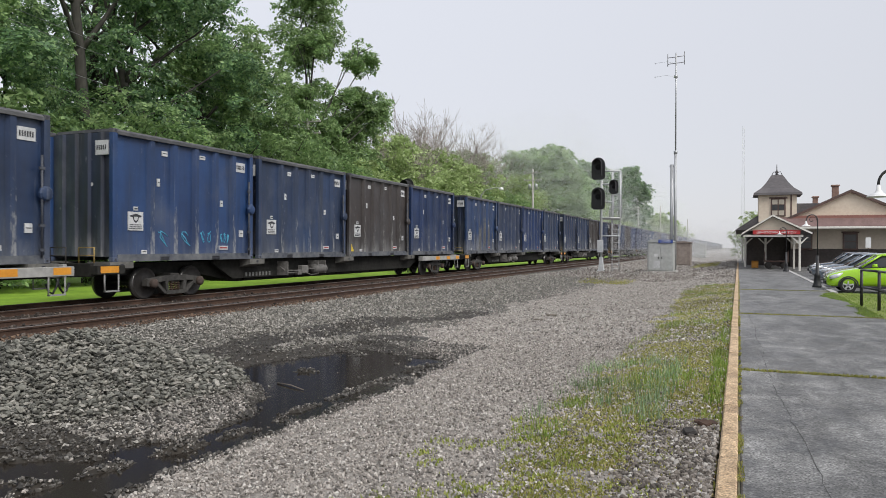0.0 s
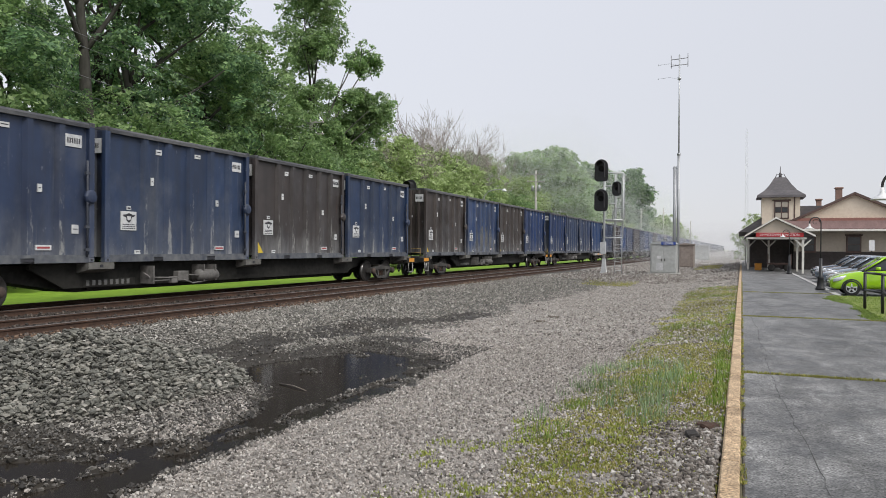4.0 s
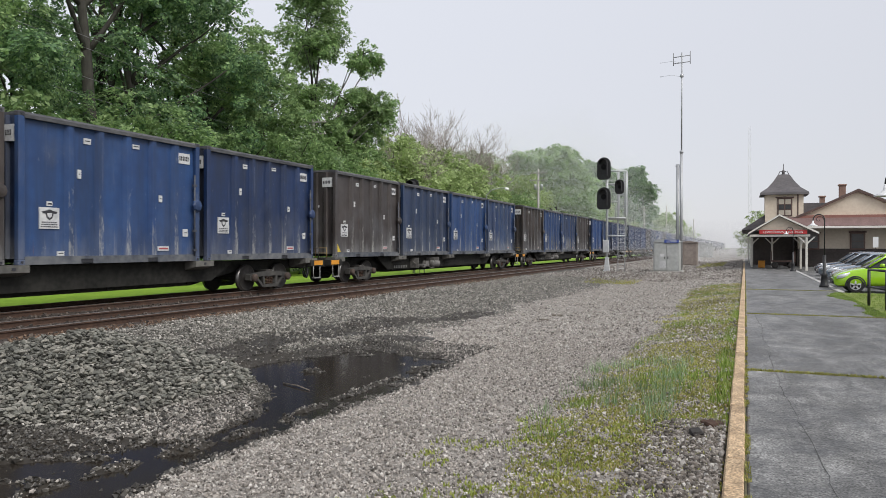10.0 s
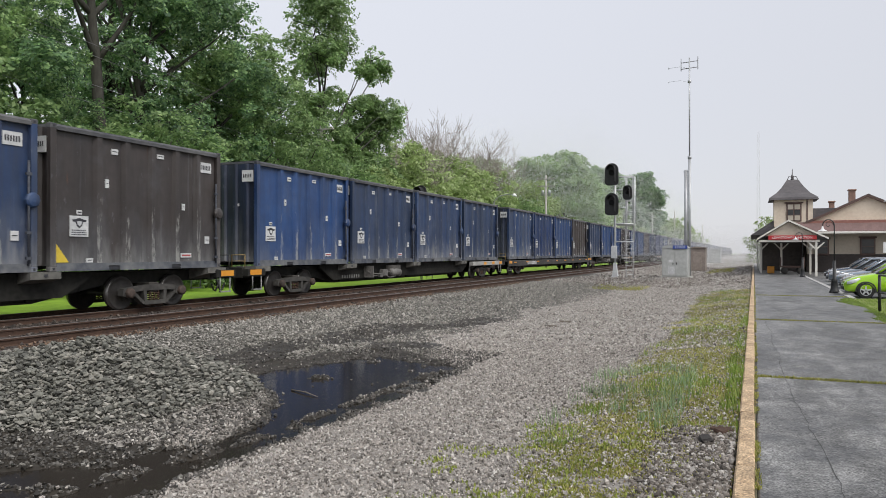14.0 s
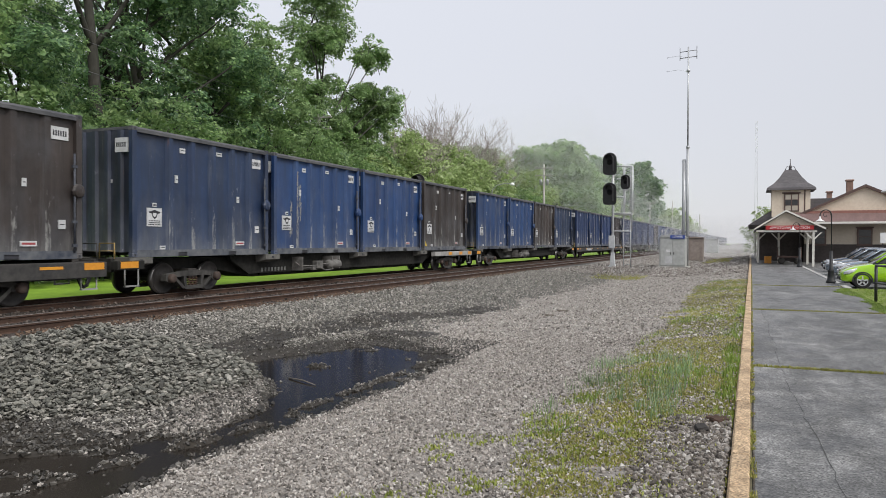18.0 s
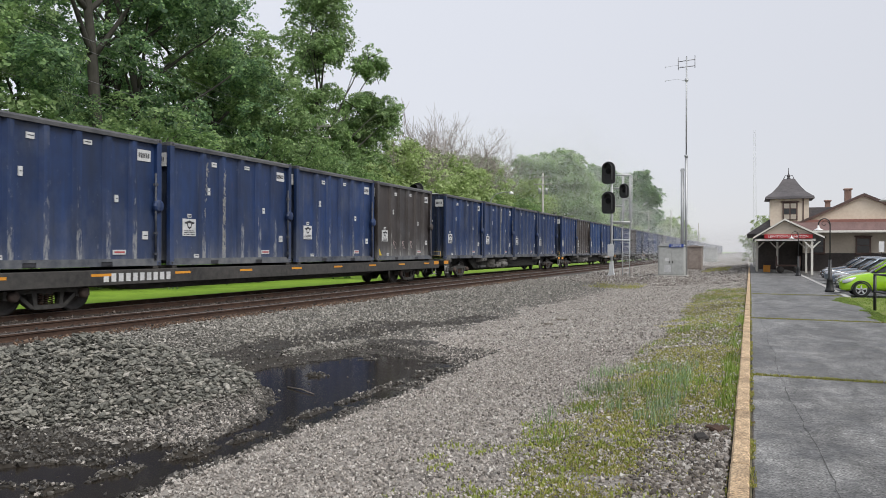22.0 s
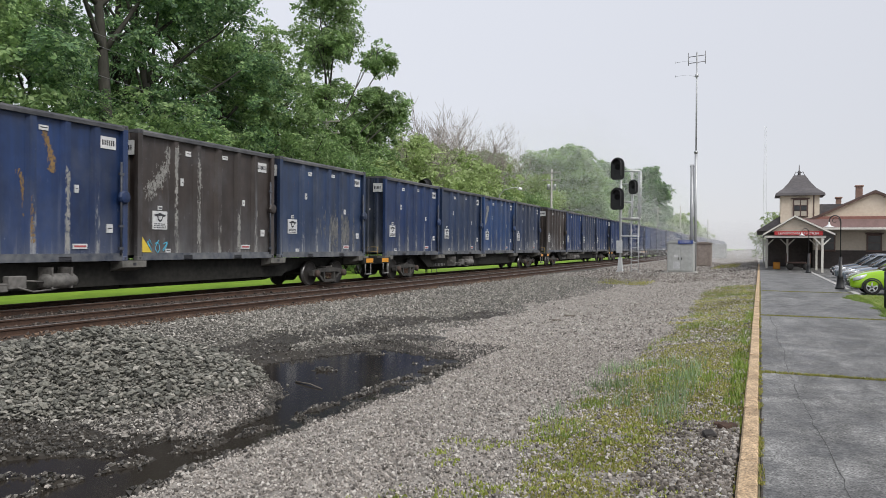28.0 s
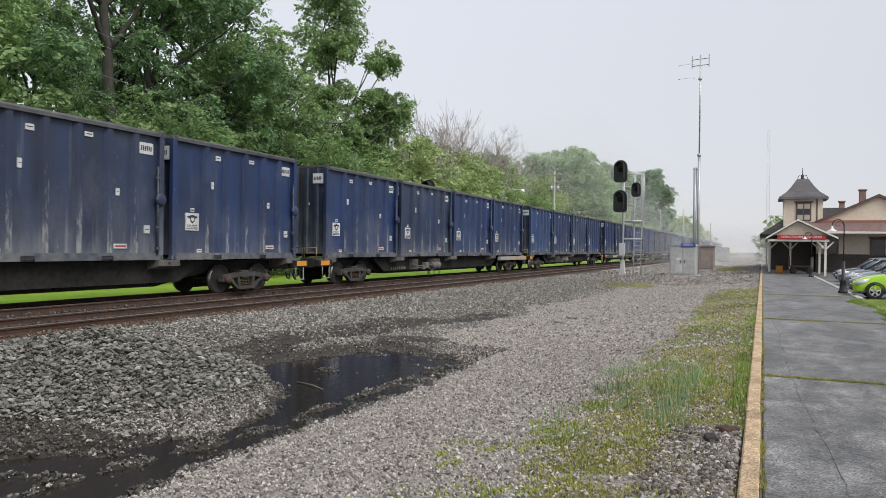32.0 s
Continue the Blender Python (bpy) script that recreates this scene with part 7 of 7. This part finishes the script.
def loft(bm, stations, index=0):
    """Sections (x, half width low, half width high, z low, z mid, z high) skinned into a rounded hull along x."""
    rings = []
    for x, wl, wh, zl, zm, zh in stations:
        half = [(wl * 0.9, zl), (wl, zl + (zm - zl) * 0.3), (wl, zm), (wh * 1.0, zh - (zh - zm) * 0.18), (wh * 0.82, zh)]
        ring = [(x, -w, z) for w, z in half] + [(x, w, z) for w, z in half[::-1]]
        rings.append([bm.verts.new(v) for v in ring])
    n = len(rings[0])
    for a, b in zip(rings, rings[1:]):
        for k in range(n):
            f = bm.faces.new((a[k], a[(k + 1) % n], b[(k + 1) % n], b[k]))
            f.smooth, f.material_index = True, index
    bm.faces.new(rings[0][::-1])
    bm.faces.new(rings[-1])
    bmesh.ops.recalc_face_normals(bm, faces=bm.faces[:])


def parked_car(label, material, hatch, m):
    """A parked car; nose towards -x, origin on the ground at its nose."""
    c = thing("parked_car", label, "car", m, "parked cars")
    L, W = (3.65, 0.8) if hatch else (4.6, 0.9)
    R = 0.29 if hatch else 0.32
    fx, rx = (0.72, L - 0.58) if hatch else (0.9, L - 1.0)
    hood = 0.86 if hatch else 0.78
    belt = 0.98 if hatch else 0.92
    bm = bmesh.new()
    loft(bm, [(0.0, W * 0.62, W * 0.55, 0.30, 0.42, 0.55), (0.10, W * 0.86, W * 0.78, 0.22, 0.45, 0.68), (0.35, W * 0.97, W * 0.86, 0.2, 0.55, hood - 0.06), (fx + 0.1, W, W * 0.9, 0.2, 0.66, hood + 0.04), (fx + 0.55, W, W * 0.93, 0.2, 0.74, belt), (L * 0.6, W, W * 0.95, 0.2, 0.78, belt + 0.03), (L - 0.5, W, W * 0.93, 0.22, 0.8, belt + 0.06), (L - 0.12, W * 0.94, W * 0.86, 0.26, 0.75, belt + (0.02 if hatch else -0.02)), (L, W * 0.8, W * 0.75, 0.36, 0.62, belt - 0.14)])
    body = part("body", bm, material, c)
    mod = body.modifiers.new("round", "SUBSURF")
    mod.levels = mod.render_levels = 2
    roof = 1.50 if hatch else 1.44
    cab0, cab1 = fx + 0.35, L - (0.12 if hatch else 0.85)
    bm = bmesh.new()
    loft(bm, [(cab0, W * 0.86, W * 0.80, belt - 0.12, belt - 0.06, belt - 0.02), (cab0 + 0.75, W * 0.88, W * 0.68, belt - 0.1, belt + 0.05, roof - 0.06), (cab0 + 1.2, W * 0.88, W * 0.70, belt - 0.1, belt + 0.08, roof), (cab1 - 0.7, W * 0.88, W * 0.69, belt - 0.1, belt + 0.08, roof - 0.02), (cab1 - (0.18 if hatch else 0.35), W * 0.87, W * 0.66, belt - 0.1, belt + 0.05, roof - 0.14), (cab1, W * 0.85, W * 0.74, belt - 0.12, belt - 0.04, belt)])
    glass = part("cabin_glass", bm, PANE, c, "dark tinted windows")
    bm = bmesh.new()
    loft(bm, [(cab0 + 0.62, W * 0.70, W * 0.60, roof - 0.13, roof - 0.10, roof - 0.04), (cab0 + 1.1, W * 0.74, W * 0.66, roof - 0.1, roof - 0.05, roof + 0.018), (cab1 - 0.7, W * 0.735, W * 0.65, roof - 0.1, roof - 0.05, roof + 0.008), (cab1 - 0.12, W * 0.70, W * 0.60, roof - 0.2, roof - 0.14, roof - 0.09)])
    part("roof", bm, material, c)
    for s in (-1, 1):
        for x0, x1, lean in ((cab0 + 0.1, cab0 + 0.78, 0.0), (cab0 + 1.28, cab0 + 1.34, 0), (cab1 - 0.32, cab1 - 0.2, 0)):
            bm = bmesh.new()
            tube(bm, [(x0, s * W * 0.86, belt), (x1, s * W * 0.715, roof - 0.05)], 0.035, 6)
            part("pillar", bm, material, c)
        part("door_handle", cube(cab0 + 1.0, cab0 + 1.18, s * W - 0.012, s * W + 0.012, belt - 0.14, belt - 0.11, 0.004), material, c)
        part("sill", cube(fx + 0.35, rx - 0.35, s * W - 0.03, s * W + 0.005, 0.19, 0.27, 0.01), CARBLACK, c)
        bm = bmesh.new()
        loft(bm, [(cab0 + 0.42, 0.02, 0.02, belt, belt + 0.05, belt + 0.1), (cab0 + 0.5, 0.09, 0.08, belt, belt + 0.06, belt + 0.13), (cab0 + 0.58, 0.08, 0.07, belt + 0.01, belt + 0.06, belt + 0.12)])
        bmesh.ops.translate(bm, verts=bm.verts[:], vec=(0, s * (W + 0.07), 0))
        part("mirror", bm, material, c)
        bm = bmesh.new()
        loft(bm, [(0.10, 0.06, 0.05, 0.52, 0.58, 0.62), (0.28, 0.10, 0.08, 0.55, 0.64, 0.70), (0.55, 0.05, 0.04, 0.66, 0.72, 0.77)])
        bmesh.ops.translate(bm, verts=bm.verts[:], vec=(0, s * (W * 0.84), 0))
        part("headlight", bm, LAMP_GLASS, c, "clear swept headlight")
        for x in (fx, rx):
            bm = bmesh.new()
            lathe(bm, [(R * 0.62, s * (W - 0.04)), (R * 0.9, s * (W + 0.008)), (R, s * (W - 0.02)), (R, s * (W - 0.19)), (R * 0.6, s * (W - 0.2))], 28, "y", 0, (x, 0, R))
            tyre = part("wheel", bm, TYRE, c, "black tyre on an alloy wheel")
            bm = bmesh.new()
            lathe(bm, [(R * 0.52, s * (W - 0.055)), (R * 0.64, s * (W - 0.012)), (R * 0.66, s * (W - 0.05))], 28, "y", 0, (x, 0, R))
            for k in range(5):
                a = 2 * math.pi * k / 5 + 0.3
                u, v = Vector((math.cos(a), 0, math.sin(a))), Vector((-math.sin(a), 0, math.cos(a)))
                o = Vector((x, s * (W - 0.03), R))
                vs = [bm.verts.new(o + u * p + v * q + Vector((0, s * d, 0))) for d in (0, 0.02) for p, q in ((0, -0.035), (R * 0.6, -0.022), (R * 0.6, 0.022), (0, 0.035))]
                for f in ((0, 1, 2, 3), (4, 7, 6, 5), (0, 4, 5, 1), (1, 5, 6, 2), (2, 6, 7, 3), (3, 7, 4, 0)):
                    bm.faces.new([vs[i] for i in f])
            part("rim", bm, ALLOY, tyre)
            bm = bmesh.new()
            lathe(bm, [(R * 0.6, s * (W - 0.10)), (0.0, s * (W - 0.10))], 20, "y", 0, (x, 0, R))
            part("brake_disc", bm, CARBLACK, tyre)
            bm = bmesh.new()
            ring = [(x + (R + 0.055) * math.cos(a), R + (R + 0.055) * math.sin(a)) for a in (math.radians(-8 + 196 * k / 16) for k in range(17))]
            inner = [(x + (R + 0.012) * math.cos(a), R + (R + 0.012) * math.sin(a)) for a in (math.radians(-8 + 196 * k / 16) for k in range(17))][::-1]
            extrude(bm, ring + inner, "y", min(s * (W - 0.16), s * (W + 0.012)), max(s * (W - 0.16), s * (W + 0.012)))
            bmesh.ops.recalc_face_normals(bm, faces=bm.faces[:])
            part("wheel_arch", bm, CARBLACK, c)
    part("grille", cube(-0.012, 0.06, -W * 0.5, W * 0.5, 0.30, 0.44, 0.02), CARBLACK, c)
    part("badge", cube(-0.03, 0.02, -0.09, 0.09, 0.5, 0.55, 0.01), ALLOY, c)
    return c


def car_paint(name, colour, metal=0.35):
    dark = tuple(v * 0.88 for v in colour)
    m_ = mat(name, dark, colour, 0.22, 2, 0.0, metal=metal)
    m_.node_tree.nodes["Principled BSDF"].inputs["Coat Weight"].default_value = 0.7
    return m_


parked_car("lime green hatchback parked by the platform", car_paint("lime_green_paint", (0.36, 0.66, 0.015), 0.1), True, pose(3.12, 32.2, -0.09))
parked_car("silver-grey saloon parked beside a green hatchback", car_paint("silver_paint", (0.36, 0.38, 0.41)), False, pose(3.5, 36.5, -0.09))
parked_car("pale blue-grey saloon in the car park", car_paint("blue_grey_paint", (0.28, 0.33, 0.39)), False, pose(3.6, 40.5, -0.09))
parked_car("grey saloon parked in the row", car_paint("grey_paint", (0.22, 0.25, 0.29)), False, pose(3.6, 44.5, -0.09))
parked_car("dark blue-grey saloon at the end of the row", car_paint("slate_blue_paint", (0.085, 0.11, 0.15)), False, pose(3.9, 49.5, -0.09))


# ---------------------------------------------------------------- cracks and patches in the platform
def ribbon(points, width, z):
    """A crooked flat strip."""
    bm, last = bmesh.new(), None
    for (x, y), w in zip(points, width):
        pair = (bm.verts.new((x - w, y, z)), bm.verts.new((x + w, y, z)))
        if last:
            bm.faces.new((last[0], last[1], pair[1], pair[0]))
        last = pair
    return bm


TAR = mat("dark_crack", (0.03, 0.03, 0.028), (0.075, 0.072, 0.068), 0.8, 10, 0.1)
rng = np.random.RandomState(77)
for x0, x1, y0, y1, n, w in ((0.62, 0.36, 3.0, 10.4, 40, 0.0035), (0.36, 0.22, 10.6, 19.2, 40, 0.004)):
    wob = np.cumsum(rng.normal(0, 0.012, n))
    pts = [(x0 + (x1 - x0) * k / (n - 1) + wob[k] - wob[-1] * k / (n - 1), y0 + (y1 - y0) * k / (n - 1)) for k in range(n)]
    part("crack", ribbon(pts, w * rng.uniform(0.3, 1.3, n), 0.003), TAR, platform)
# ---------------------------------------------------------------- what moves
def motions():
    """The train rolls past at an even speed; its wheels turn while they are near."""
    def gone(t):
        """Metres that the train has rolled after t seconds; it slows a little."""
        return 15.798 * t - 0.01879 * t * t + 0.00025 * t ** 3

    for ob, at in MOVING:
        walk(ob, [(t, pose(0, -gone(t), 0) @ at) for t in range(0, 33, 2)])
        if not ob.name.startswith("container_car"):
            continue
        for w in ob.children:
            if not w.name.startswith("wheelset"):
                continue
            base = w.matrix_basis.copy()
            y0 = at.translation.y + base.translation.y
            fs = [f for f in range(1, scene.frame_end + 1) if 3 < y0 - gone((f - 1) / FPS) < 49]
            turn = lambda t: base @ Matrix.Rotation(gone(t) / 0.4675, 4, "X")
            rows = [((f - 1) / FPS, turn((f - 1) / FPS)) for f in fs]
            if not rows:
                continue
            if rows[0][0] > 0:
                rows.insert(0, (0, rows[0][1]))
            if rows[-1][0] < 32:
                rows.append((32, rows[-1][1]))
            walk(w, rows)


motions()
